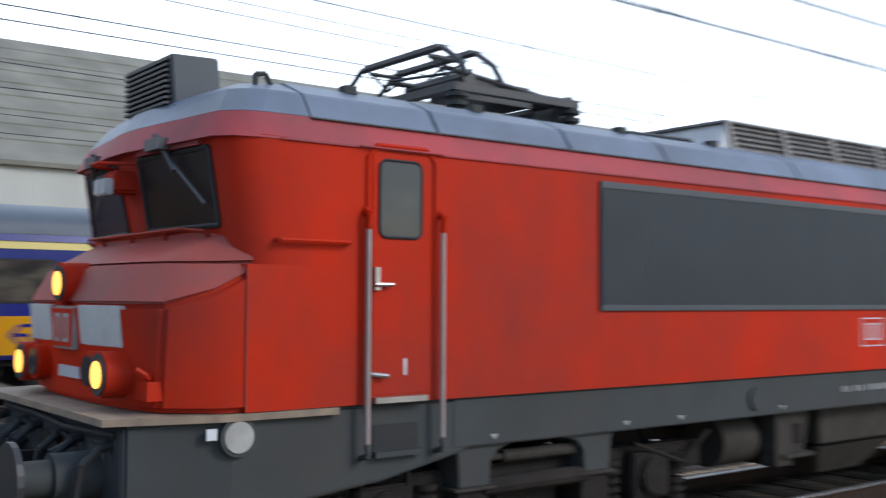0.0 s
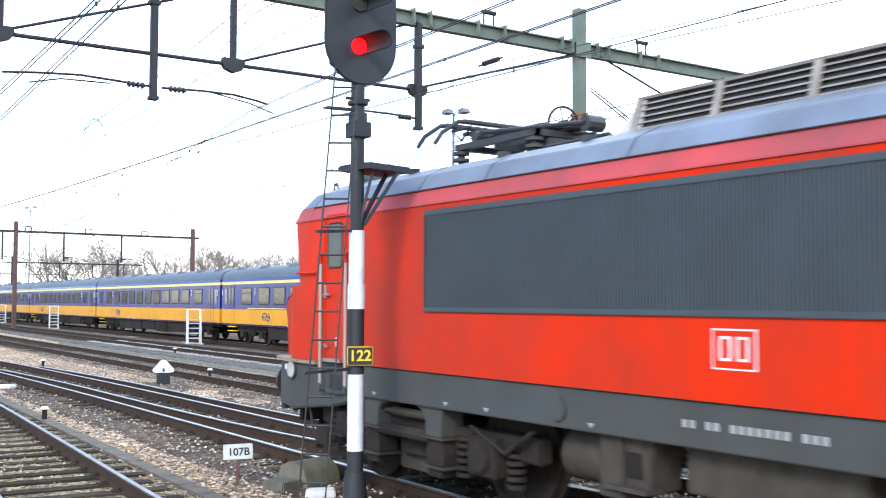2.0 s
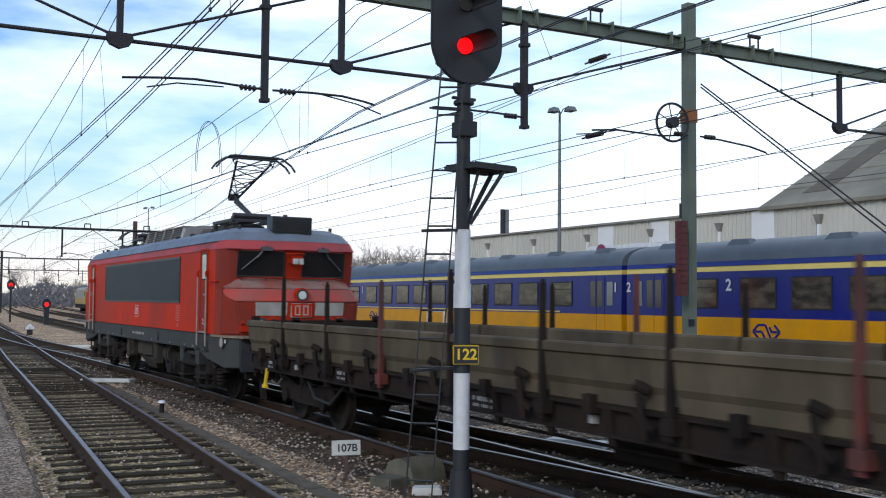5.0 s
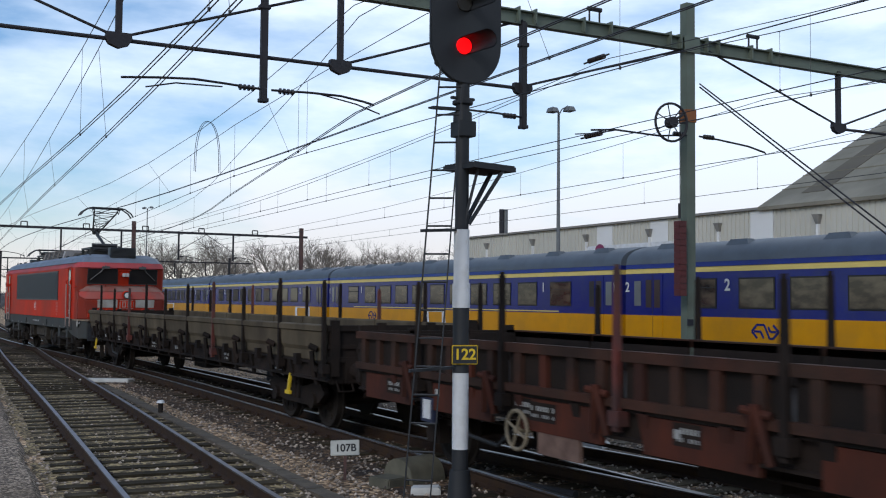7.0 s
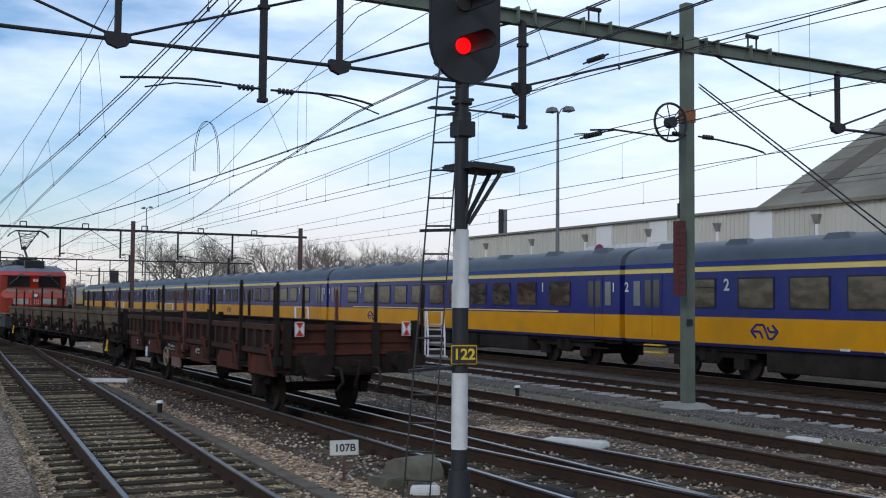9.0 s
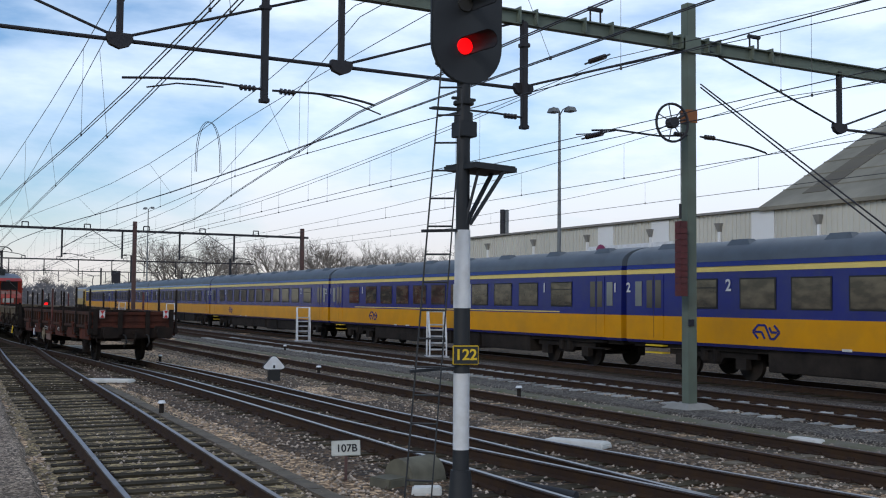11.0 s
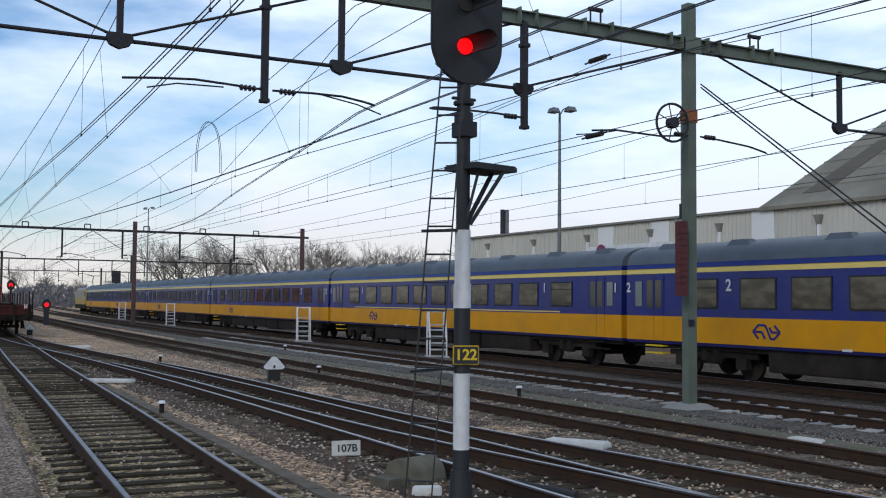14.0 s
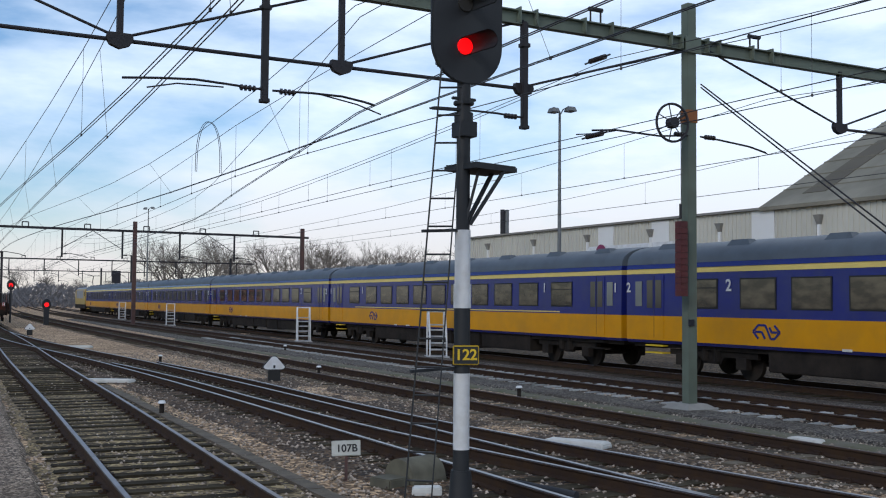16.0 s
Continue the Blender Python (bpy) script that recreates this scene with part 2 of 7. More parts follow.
def ballast_material(name="stone_ballast", size=17, tint=(1, 1, 1)):
    m = bpy.data.materials.new(name)
    m.use_nodes = True
    n, l = m.node_tree.nodes, m.node_tree.links
    b = n["Principled BSDF"]
    b.inputs["Roughness"].default_value = 0.95
    t = n.new("ShaderNodeTexCoord")
    v = n.new("ShaderNodeTexVoronoi")
    v.inputs["Scale"].default_value = size
    hs = n.new("ShaderNodeSeparateColor")
    ra = n.new("ShaderNodeValToRGB")
    e = ra.color_ramp.elements
    e[0].position, e[0].color = 0.0, (0.030, 0.022, 0.017, 1)
    e[1].position, e[1].color = 1.0, (0.55, 0.475, 0.425, 1)
    e.new(0.5).color = (0.14, 0.112, 0.095, 1)
    big = n.new("ShaderNodeTexNoise")
    big.inputs["Scale"].default_value, big.inputs["Detail"].default_value = 0.45, 6
    br = n.new("ShaderNodeMapRange")
    br.inputs["From Min"].default_value, br.inputs["From Max"].default_value = 0.4, 0.66
    br.inputs["To Max"].default_value = 0.55
    mx = n.new("ShaderNodeMix")
    mx.data_type = "RGBA"
    mx.inputs["B"].default_value = (0.07, 0.048, 0.028, 1)
    mid = n.new("ShaderNodeTexNoise")
    mid.inputs["Scale"].default_value, mid.inputs["Detail"].default_value = 5, 4
    mm = n.new("ShaderNodeMix")
    mm.data_type, mm.blend_type = "RGBA", "MULTIPLY"
    mm.inputs["Factor"].default_value = 0.55
    bp = n.new("ShaderNodeBump")
    bp.inputs["Strength"].default_value, bp.inputs["Distance"].default_value = 0.9, 0.04
    bp.invert = True
    for tex in (v, big, mid):
        l.new(t.outputs["Object"], tex.inputs["Vector"])
    l.new(v.outputs["Color"], hs.inputs["Color"])
    l.new(hs.outputs["Red"], ra.inputs["Fac"])
    l.new(big.outputs["Fac"], br.inputs["Value"])
    l.new(br.outputs["Result"], mx.inputs["Factor"])
    l.new(ra.outputs["Color"], mx.inputs["A"])
    l.new(mx.outputs["Result"], mm.inputs["A"])
    l.new(mid.outputs["Fac"], mm.inputs["B"])
    tn = n.new("ShaderNodeMix")
    tn.data_type, tn.blend_type = "RGBA", "MULTIPLY"
    tn.inputs["Factor"].default_value, tn.inputs["B"].default_value = 1.0, (*tint, 1)
    l.new(mm.outputs["Result"], tn.inputs["A"])
    l.new(tn.outputs["Result"], b.inputs["Base Color"])
    l.new(v.outputs["Distance"], bp.inputs["Height"])
    l.new(bp.outputs["Normal"], b.inputs["Normal"])
    return m


BALLAST = ballast_material(tint=(2.22, 1.80, 1.20))
BALLAST_MOSS = ballast_material("mossy_track_ballast", 17, (1.08, 0.95, 0.52))
# Rust stain, tinted darker to include the shade under the train.
BALLAST_RUST_SHADE = ballast_material("rust_stained_ballast", 17, (0.42, 0.285, 0.145))
# Tint holds the shade under and beside the parked coaches.
BALLAST_DARK = ballast_material("sooty_siding_ballast", 17, (0.26, 0.20, 0.13))
STONE = mat("loose_ballast_stone", (0.46, 0.38, 0.305), 0.95, col2=(0.24, 0.195, 0.152), scale=9, amount=0.9)
sn, sl = STONE.node_tree.nodes, STONE.node_tree.links
per, tone, mul = sn.new("ShaderNodeNewGeometry"), sn.new("ShaderNodeMapRange"), sn.new("ShaderNodeHueSaturation")
tone.inputs["To Min"].default_value, tone.inputs["To Max"].default_value = 0.25, 1.3
sl.new(per.outputs["Random Per Island"], tone.inputs["Value"])
sl.new(tone.outputs["Result"], mul.inputs["Value"])
stone_in = sn["Principled BSDF"].inputs["Base Color"]
sl.new(stone_in.links[0].from_socket, mul.inputs["Color"])
sl.new(mul.outputs["Color"], stone_in)
GRIT_DARK = ballast_material("worn_grey_walkway_grit", 30, (0.62, 0.64, 0.60))
BALLAST_BROWN = ballast_material("brown_siding_ballast", 17, (0.78, 0.62, 0.40))
PATHGRIT = ballast_material("grey_gravel_path", 30, (1.42, 1.30, 1.08))
MOSS = mat("mossy_verge", (0.075, 0.078, 0.028), 0.95, col2=(0.11, 0.10, 0.075), scale=2.5, amount=0.9, grain=50, bump=0.6)


# ---- mesh tools ----
class Shape:
    def __init__(self):
        self.v, self.f = [], []

    def add(self, vs, fs):
        k = len(self.v)
        self.v += [tuple(p) for p in vs]
        self.f += [tuple(i + k for i in f) for f in fs]
        return self

    def box(self, x0, x1, y0, y1, z0, z1):
        return self.add([(x, y, z) for z in (z0, z1) for y in (y0, y1) for x in (x0, x1)],
                        [(0, 2, 3, 1), (4, 5, 7, 6), (0, 1, 5, 4), (2, 6, 7, 3), (0, 4, 6, 2), (1, 3, 7, 5)])

    def rod(self, a, b, r, n=8, r2=None):
        a, b = Vector(a), Vector(b)
        q = (b - a).to_track_quat("Z", "Y").to_matrix()
        r2 = r if r2 is None else r2
        ring = [(math.cos(2 * math.pi * i / n), math.sin(2 * math.pi * i / n)) for i in range(n)]
        vs = [a + q @ Vector((c * r, s * r, 0)) for c, s in ring] + [b + q @ Vector((c * r2, s * r2, 0)) for c, s in ring]
        return self.add(vs, [(i, (i + 1) % n, n + (i + 1) % n, n + i) for i in range(n)] + [tuple(range(n - 1, -1, -1)), tuple(range(n, 2 * n))])

    def tube(self, pts, r, n=6):
        for a, b in zip(pts, pts[1:]):
            self.rod(a, b, r, n)
        return self

    def bar(self, a, b, w, h):
        """A square bar from a to b."""
        a, b = Vector(a), Vector(b)
        d = (b - a).normalized()
        s = d.cross(Vector((0, 0, 1)))
        s = s.normalized() if s.length > 1e-4 else Vector((1, 0, 0))
        u = s.cross(d)
        vs = [p + s * i * w / 2 + u * j * h / 2 for p in (a, b) for i, j in ((-1, -1), (1, -1), (1, 1), (-1, 1))]
        return self.add(vs, [(0, 1, 2, 3), (7, 6, 5, 4), (0, 4, 5, 1), (1, 5, 6, 2), (2, 6, 7, 3), (3, 7, 4, 0)])

    def loft(self, rings, closed=True, caps=True):
        n = len(rings[0])
        fs = []
        for k in range(len(rings) - 1):
            for i in range(n if closed else n - 1):
                j = (i + 1) % n
                fs.append((k * n + i, k * n + j, (k + 1) * n + j, (k + 1) * n + i))
        if caps:
            fs += [tuple(range(n - 1, -1, -1)), tuple(range((len(rings) - 1) * n, len(rings) * n))]
        return self.add([p for r in rings for p in r], fs)

    def prism(self, prof, axis, a, b):
        """A profile of (u, w) pairs drawn out from a to b along an axis."""
        put = {"x": lambda u, w, k: (k, u, w), "y": lambda u, w, k: (u, k, w), "z": lambda u, w, k: (u, w, k)}[axis]
        return self.loft([[put(u, w, a) for u, w in prof], [put(u, w, b) for u, w in prof]])

    def mesh(self, name, bevel=0.0, smooth=False):
        me = bpy.data.meshes.new(name)
        me.from_pydata(self.v, [], self.f)
        bm = bmesh.new()
        bm.from_mesh(me)
        bmesh.ops.recalc_face_normals(bm, faces=bm.faces)
        if bevel:
            es = [e for e in bm.edges if len(e.link_faces) == 2 and e.calc_face_angle(0) > 0.5]
            bmesh.ops.bevel(bm, geom=es, offset=bevel, segments=2, affect="EDGES", clamp_overlap=True)
        bm.to_mesh(me)
        bm.free()
        if smooth:
            me.shade_smooth()
            me.set_sharp_from_angle(angle=radians(38))
        return me


def part(name, shape, material, parent=None, label="", bevel=0.0, smooth=False, m=None):
    ob = new(name, shape.mesh(name, bevel, smooth))
    ob.data.materials.append(material)
    if parent:
        ob.parent = parent
    if m is not None:
        ob.matrix_basis = m
    if label:
        tagged(ob, label)
    return ob


def shared(name, mesh, parent, m):
    ob = new(name, mesh)
    ob.parent, ob.matrix_basis = parent, m
    return ob


def thing(name, label, category, m=None, group="", kind=""):
    ob = new(name)
    ob.empty_display_size = 0.2
    if m is not None:
        ob.matrix_basis = m
    return tagged(ob, label, category, group, kind)


def words(name, text, size, material, parent, m, label=""):
    cu = bpy.data.curves.new(name, "FONT")
    cu.body, cu.size, cu.extrude, cu.align_x, cu.align_y = text, size, 0.002, "CENTER", "CENTER"
    cu.offset = size * 0.022
    tmp = bpy.data.objects.new(name, cu)
    scene.collection.objects.link(tmp)
    me = bpy.data.meshes.new_from_object(tmp.evaluated_get(bpy.context.evaluated_depsgraph_get()))
    bpy.data.objects.remove(tmp)
    ob = new(name, me)
    me.materials.clear()
    me.materials.append(material)
    ob.parent, ob.matrix_basis = parent, m
    if label:
        tagged(ob, label)
    return ob


# ---- plan: centre lines of the tracks, as (y, x) ----
def line(knots):
    """A smooth curve x(y) through the knots."""
    ys, xs = [k[0] for k in knots], [k[1] for k in knots]
    n = len(ys)
    d = [(xs[i + 1] - xs[i]) / (ys[i + 1] - ys[i]) for i in range(n - 1)]
    s = [d[0]] + [(d[i - 1] + d[i]) / 2 for i in range(1, n - 1)] + [d[-1]]

    def x(y):
        if y <= ys[0]:
            return xs[0] + s[0] * (y - ys[0])
        if y >= ys[-1]:
            return xs[-1] + s[-1] * (y - ys[-1])
        i = max(k for k in range(n - 1) if ys[k] <= y)
        h = ys[i + 1] - ys[i]
        u = (y - ys[i]) / h
        return ((2 * u**3 - 3 * u**2 + 1) * xs[i] + (u**3 - 2 * u**2 + u) * h * s[i]
                + (3 * u**2 - 2 * u**3) * xs[i + 1] + (u**3 - u**2) * h * s[i + 1])
    return x


TRACK_A = line([(-60, 2.6), (0, 2.85), (10, 3.05), (16.5, 3.4), (22, 3.7), (29, 4.05), (40, 4.6), (48, 5.05), (58, 5.55), (68, 6.0), (80, 6.5)])
TRACK_B = line([(-140, 7.45), (-60, 7.45), (0, 7.45), (15, 7.45), (25, 7.43), (34, 7.27), (40, 7.04), (45, 6.74), (54, 6.25), (60, 6.12), (69, 6.10), (76, 6.32), (85, 6.75), (110, 8.0), (150, 10.4), (220, 15.6), (400, 33)])
TRACK_C = line([(-20, 11.9), (-8, 11.1), (0, 10.1), (8, 9.05), (12, 8.57), (16, 8.15), (22, 7.95), (28, 7.9), (34, 7.6), (40, 7.2)])
TRACK_D = line([(-140, 12.2), (-60, 12.15), (0, 12.1), (14, 12.0), (25, 11.95), (40, 12.2), (60, 12.6), (94, 13.6), (150, 16.2), (220, 21), (400, 38)])
TRACK_E = line([(-140, 17.2), (-60, 17.2), (0, 17.2), (20, 17.2), (40, 17.5), (60, 17.9), (94, 19.0), (150, 21.6), (220, 26.5), (400, 43)])
TRACK_F = line([(-140, 22.1), (-60, 22.1), (0, 22.1), (20, 22.1), (40, 22.45), (60, 22.9), (94, 24.0), (150, 26.6), (220, 31.5), (400, 48)])


def on_line(track, y, back=0.0):
    """The pose at a place on a track, facing along it."""
    d = 0.4
    return pose(track(y), y, 0, 0, 0, -math.degrees(math.atan2(track(y + d) - track(y - d), 2 * d)))


def ride(track, y, base):
    """The pose of a vehicle whose two pivots stand on the track."""
    a, b = Vector((track(y + base), y + base, 0)), Vector((track(y - base), y - base, 0))
    c = (a + b) / 2
    return pose(c.x, c.y, 0, 0, 0, -math.degrees(math.atan2(a.x - b.x, a.y - b.y)))


# the middle of the locomotive along the line, as (seconds, metres)
travel = line([(0, -10.45), (0.5, -6.9), (1, -2.6), (1.5, 1.15), (2, 4.95), (3, 12.43), (3.5, 16.1), (4, 19.94), (5.25, 30.3), (6.5, 40.45), (7.5, 48.3), (8.5, 56.1), (9, 60.1), (11.5, 82.7), (12, 87.4), (14, 107.0), (16, 127.5)])


# ---- ground and tracks ----
def ground_sheet():
    s = Shape()
    xs = [-2500, -400, -80, -20] + [i * 1.0 for i in range(-8, 32)] + [45, 90, 400, 2500]
    ys = [-2500, -400, -140, -60] + [i * 1.5 for i in range(-20, 70)] + [140, 200, 400, 1000, 3500]

    def z(x, y):
        if not (-9 < x < 31 and -31 < y < 106):
            return -0.24
        return -0.20 + 0.035 * noise.noise(Vector((x * 0.45, y * 0.3, 0))) + 0.02 * noise.noise(Vector((x * 1.7, y * 1.1, 4)))
    n = len(ys)
    s.add([(x, y, z(x, y)) for x in xs for y in ys], [(i * n + j, (i + 1) * n + j, (i + 1) * n + j + 1, i * n + j + 1) for i in range(len(xs) - 1) for j in range(n - 1)])
    return tagged(part("ground", s, BALLAST, smooth=True), "brown-grey stone ballast of a railway yard", "ground", kind="structure")


ground_sheet()
RAIL = [(-0.07, -0.17), (0.07, -0.17), (0.07, -0.155), (0.012, -0.13), (0.012, -0.045), (0.036, -0.03), (0.036, -0.004), (0.028, 0.0), (-0.028, 0.0), (-0.036, -0.004), (-0.036, -0.03), (-0.012, -0.045), (-0.012, -0.13), (-0.07, -0.155)]


def rail_run(track, off, y0, y1, step=2.0):
    n = max(2, int((y1 - y0) / step))
    web, head = [], []
    for k in range(n + 1):
        y = y0 + (y1 - y0) * k / n
        x = track(y) + off
        web.append([(x + u, y, w) for u, w in RAIL])
        head.append([(x + u, y, w) for u, w in ((-0.037, -0.012), (0.037, -0.012), (0.030, 0.002), (-0.030, 0.002))])
    return Shape().loft(web), Shape().loft(head)


SLEEPER_MESH = Shape().box(-1.28, 1.28, -0.125, 0.125, -0.30, -0.165).mesh("sleeper", 0.012)
SLEEPER_MESH.materials.append(SLEEPER)
PALE_TIMBER_MESH = Shape().box(-1.28, 1.28, -0.125, 0.125, -0.30, -0.165).mesh("sleeper", 0.012)
PALE_TIMBER_MESH.materials.append(mat("bleached_timber_sleeper", (0.15, 0.128, 0.098), 0.95, spec=0.1, col2=(0.07, 0.058, 0.042), scale=3, amount=0.8, grain=40, bump=0.5, rnd=0.35))
CONCRETE_SLEEPER_MESH = Shape().loft([[(x, -0.13, -0.30), (x, 0.13, -0.30), (x, 0.10, z), (x, -0.10, z)] for x, z in ((-1.28, -0.155), (-0.55, -0.14), (0, -0.2), (0.55, -0.14), (1.28, -0.155))]).mesh("sleeper", 0.012)
CONCRETE_SLEEPER_MESH.materials.append(PALE_SLEEPER)
CHAIR_MESH = Shape().box(-0.16, 0.16, -0.075, 0.075, -0.17, -0.145).box(-0.11, -0.08, -0.06, 0.06, -0.15, -0.11).box(0.08, 0.11, -0.06, 0.06, -0.15, -0.11).mesh("rail_chair")
CHAIR_MESH.materials.append(RAILRUST)


def track(name, path, y0, y1, label, near=None, shine=True, gap=0.62, head_mt=None, sleeper=None):
    t = thing(name, label, "railway track", kind="structure")
    for off in (-0.753, 0.753):
        web, head = rail_run(path, off, y0, y1)
        r = part("rail", web, RAILRUST, t, "rusty rail web and foot")
        part("rail_head", head, head_mt or (RAILTOP if shine else RAILDULL), r, "polished rail head" if shine else "dull rail head")
    far = Shape()
    y = y0
    k = 0
    while y < min(y1, 170):
        m = on_line(path, y) @ pose(random.uniform(-0.03, 0.03), random.uniform(-0.02, 0.02), random.uniform(-0.012, 0.01), 0, 0, random.uniform(-0.8, 0.8))
        if near and near[0] < y < near[1] and k < 150:
            shared("sleeper", sleeper or SLEEPER_MESH, t, m)
            k += 1
            if near[2]:
                for off in (-0.753, 0.753):
                    shared("rail_chair", CHAIR_MESH, t, m @ pose(off, 0, 0))
        else:
            far.add([m @ Vector(c) for c in [(x, yy, zz) for zz in (-0.30, -0.165) for yy in (-0.125, 0.125) for x in (-1.28, 1.28)]],
                    [(0, 2, 3, 1), (4, 5, 7, 6), (0, 1, 5, 4), (2, 6, 7, 3), (0, 4, 6, 2), (1, 3, 7, 5)])
        y += gap
    tagged(part("far_sleepers", far, SLEEPER, t), "rows of dark timber sleepers", kind="stuff")
    return t


track("track_1", TRACK_A, -25, 74, "dull railway track on dark timber sleepers", (4, 62, True), shine=False)
track("track_2", TRACK_B, -120, 400, "main railway track with polished rails on timber sleepers", (2, 50, True))
track("track_3", TRACK_C, -20, 36, "turnout rails crossing into the next track", None)
track("track_4", TRACK_D, -120, 400, "railway track with rust-brown rails in stone ballast", (4, 50, True), shine=False, head_mt=RAILBROWN, sleeper=PALE_TIMBER_MESH)
track("track_5", TRACK_E, -120, 400, "rusty siding track on pale concrete sleepers", (-4, 62, True), shine=False, head_mt=RAILBROWN, sleeper=CONCRETE_SLEEPER_MESH)
track("track_6", TRACK_F, -120, 400, "siding track under the parked coaches", None, shine=False)


def strip(name, path, a, b, y0, y1, z, material, label, cat="path"):
    """A raised uneven strip beside a track."""
    s = Shape()
    n = int((y1 - y0) / 1.0)
    rings = []
    for k in range(n + 1):
        y = y0 + (y1 - y0) * k / n
        w = 0.12 * noise.noise(Vector((y * 0.6, a, 0)))
        zz = z + 0.02 * noise.noise(Vector((y * 0.9, b, 3)))
        rings.append([(path(y) + a + w, y, -0.26), (path(y) + a + 0.15 + w, y, zz), (path(y) + b - 0.15 + w, y, zz), (path(y) + b + w, y, -0.26)])
    s.loft(rings, closed=False, caps=False)
    return tagged(part(name, s, material, smooth=True), label, cat, kind="structure")


strip("walkway_pale", TRACK_E, 1.55, 2.5, -60, 120, -0.10, GRIT_DARK, "pale grey concrete walkway beside the siding")
strip("walkway_grey", TRACK_E, -2.75, -1.45, -60, 120, -0.13, GRIT_DARK, "pale grey gravel walkway between tracks")
strip("verge", TRACK_E, -3.4, -2.7, -30, 60, -0.15, MOSS, "mossy strip between the tracks", "verge")
strip("track_bed_near", TRACK_A, -1.6, 1.6, -25, 75, -0.182, BALLAST_MOSS, "mossy ballast between dark sleepers", "track bed")
strip("track_bed_far", TRACK_D, -1.7, 1.7, -40, 110, -0.182, BALLAST_BROWN, "brown stone ballast of a siding", "track bed")
strip("track_bed_pale", TRACK_E, -1.4, 1.5, -40, 110, -0.182, BALLAST_DARK, "brown ballast of a rusty siding, darkened for shade", "track bed")
strip("track_bed", TRACK_B, -2.0, 1.75, -40, 110, -0.178, BALLAST_RUST_SHADE, "rust-stained ballast of the main track, darkened for shade", "track bed")
# Same dark tint here paints the shade beneath the passing wagons.
strip("track_bed_mid", TRACK_B, 1.7, 3.1, -40, 30, -0.186, BALLAST_RUST_SHADE, "brown ballast between two tracks, darkened for the wagons' shade", "track bed")
strip("track_bed_coaches", TRACK_F, -1.9, 2.4, -60, 150, -0.182, BALLAST_DARK, "brown ballast darkened for the shade under the parked coaches", "track bed")
strip("hall_yard", TRACK_F, 2.35, 15.0, -60, 150, -0.17, BALLAST_BROWN, "brown gravel between the coaches and the hall", "yard")
strip("gravel_path", TRACK_A, -6.0, -1.45, -40, 80, -0.10, PATHGRIT, "grey gravel path beside the track")


def stones():
    """Loose ballast lumps over the nearest ground."""
    s = Shape()
    rng = random.Random(5)
    for _ in range(34000):
        y = 8 + 38 * rng.random() ** 1.8
        x = rng.uniform(0.3, 17)
        near = min(abs(abs(x - p(y)) - 0.753) for p in (TRACK_A, TRACK_B, TRACK_D))
        if near < 0.10:
            continue
        r = rng.uniform(0.016, 0.038)
        z = -0.183 + rng.uniform(-0.02, 0.02)
        if abs(x - TRACK_A(y)) < 1.3:
            z -= 0.015
        a = rng.uniform(0, 6.28)
        c, d = math.cos(a), math.sin(a)
        q = [(1, 0, 0), (-1, 0.2, 0.1), (0.1, 1, 0), (0, -0.9, 0.1), (0.1, 0.1, 0.8), (0, 0, -0.7)]
        s.add([(x + r * (u * c - v * d) * rng.uniform(0.7, 1.3), y + r * (u * d + v * c) * rng.uniform(0.7, 1.3), z + r * w) for u, v, w in q],
              [(0, 2, 4), (2, 1, 4), (1, 3, 4), (3, 0, 4), (2, 0, 5), (1, 2, 5), (3, 1, 5), (0, 3, 5)])
    return tagged(part("loose_stones", s, STONE), "loose pinkish-grey ballast stones", "stones", kind="stuff")


stones()


# ---- overhead line ----
def insulator(s, a, b, r=0.055, n=4):
    a, b = Vector(a), Vector(b)
    s.rod(a, b, r * 0.5, 8)
    for i in range(n):
        p = a.lerp(b, (i + 0.3) / n)
        q = a.lerp(b, (i + 0.75) / n)
        s.rod(p, q, r, 10)


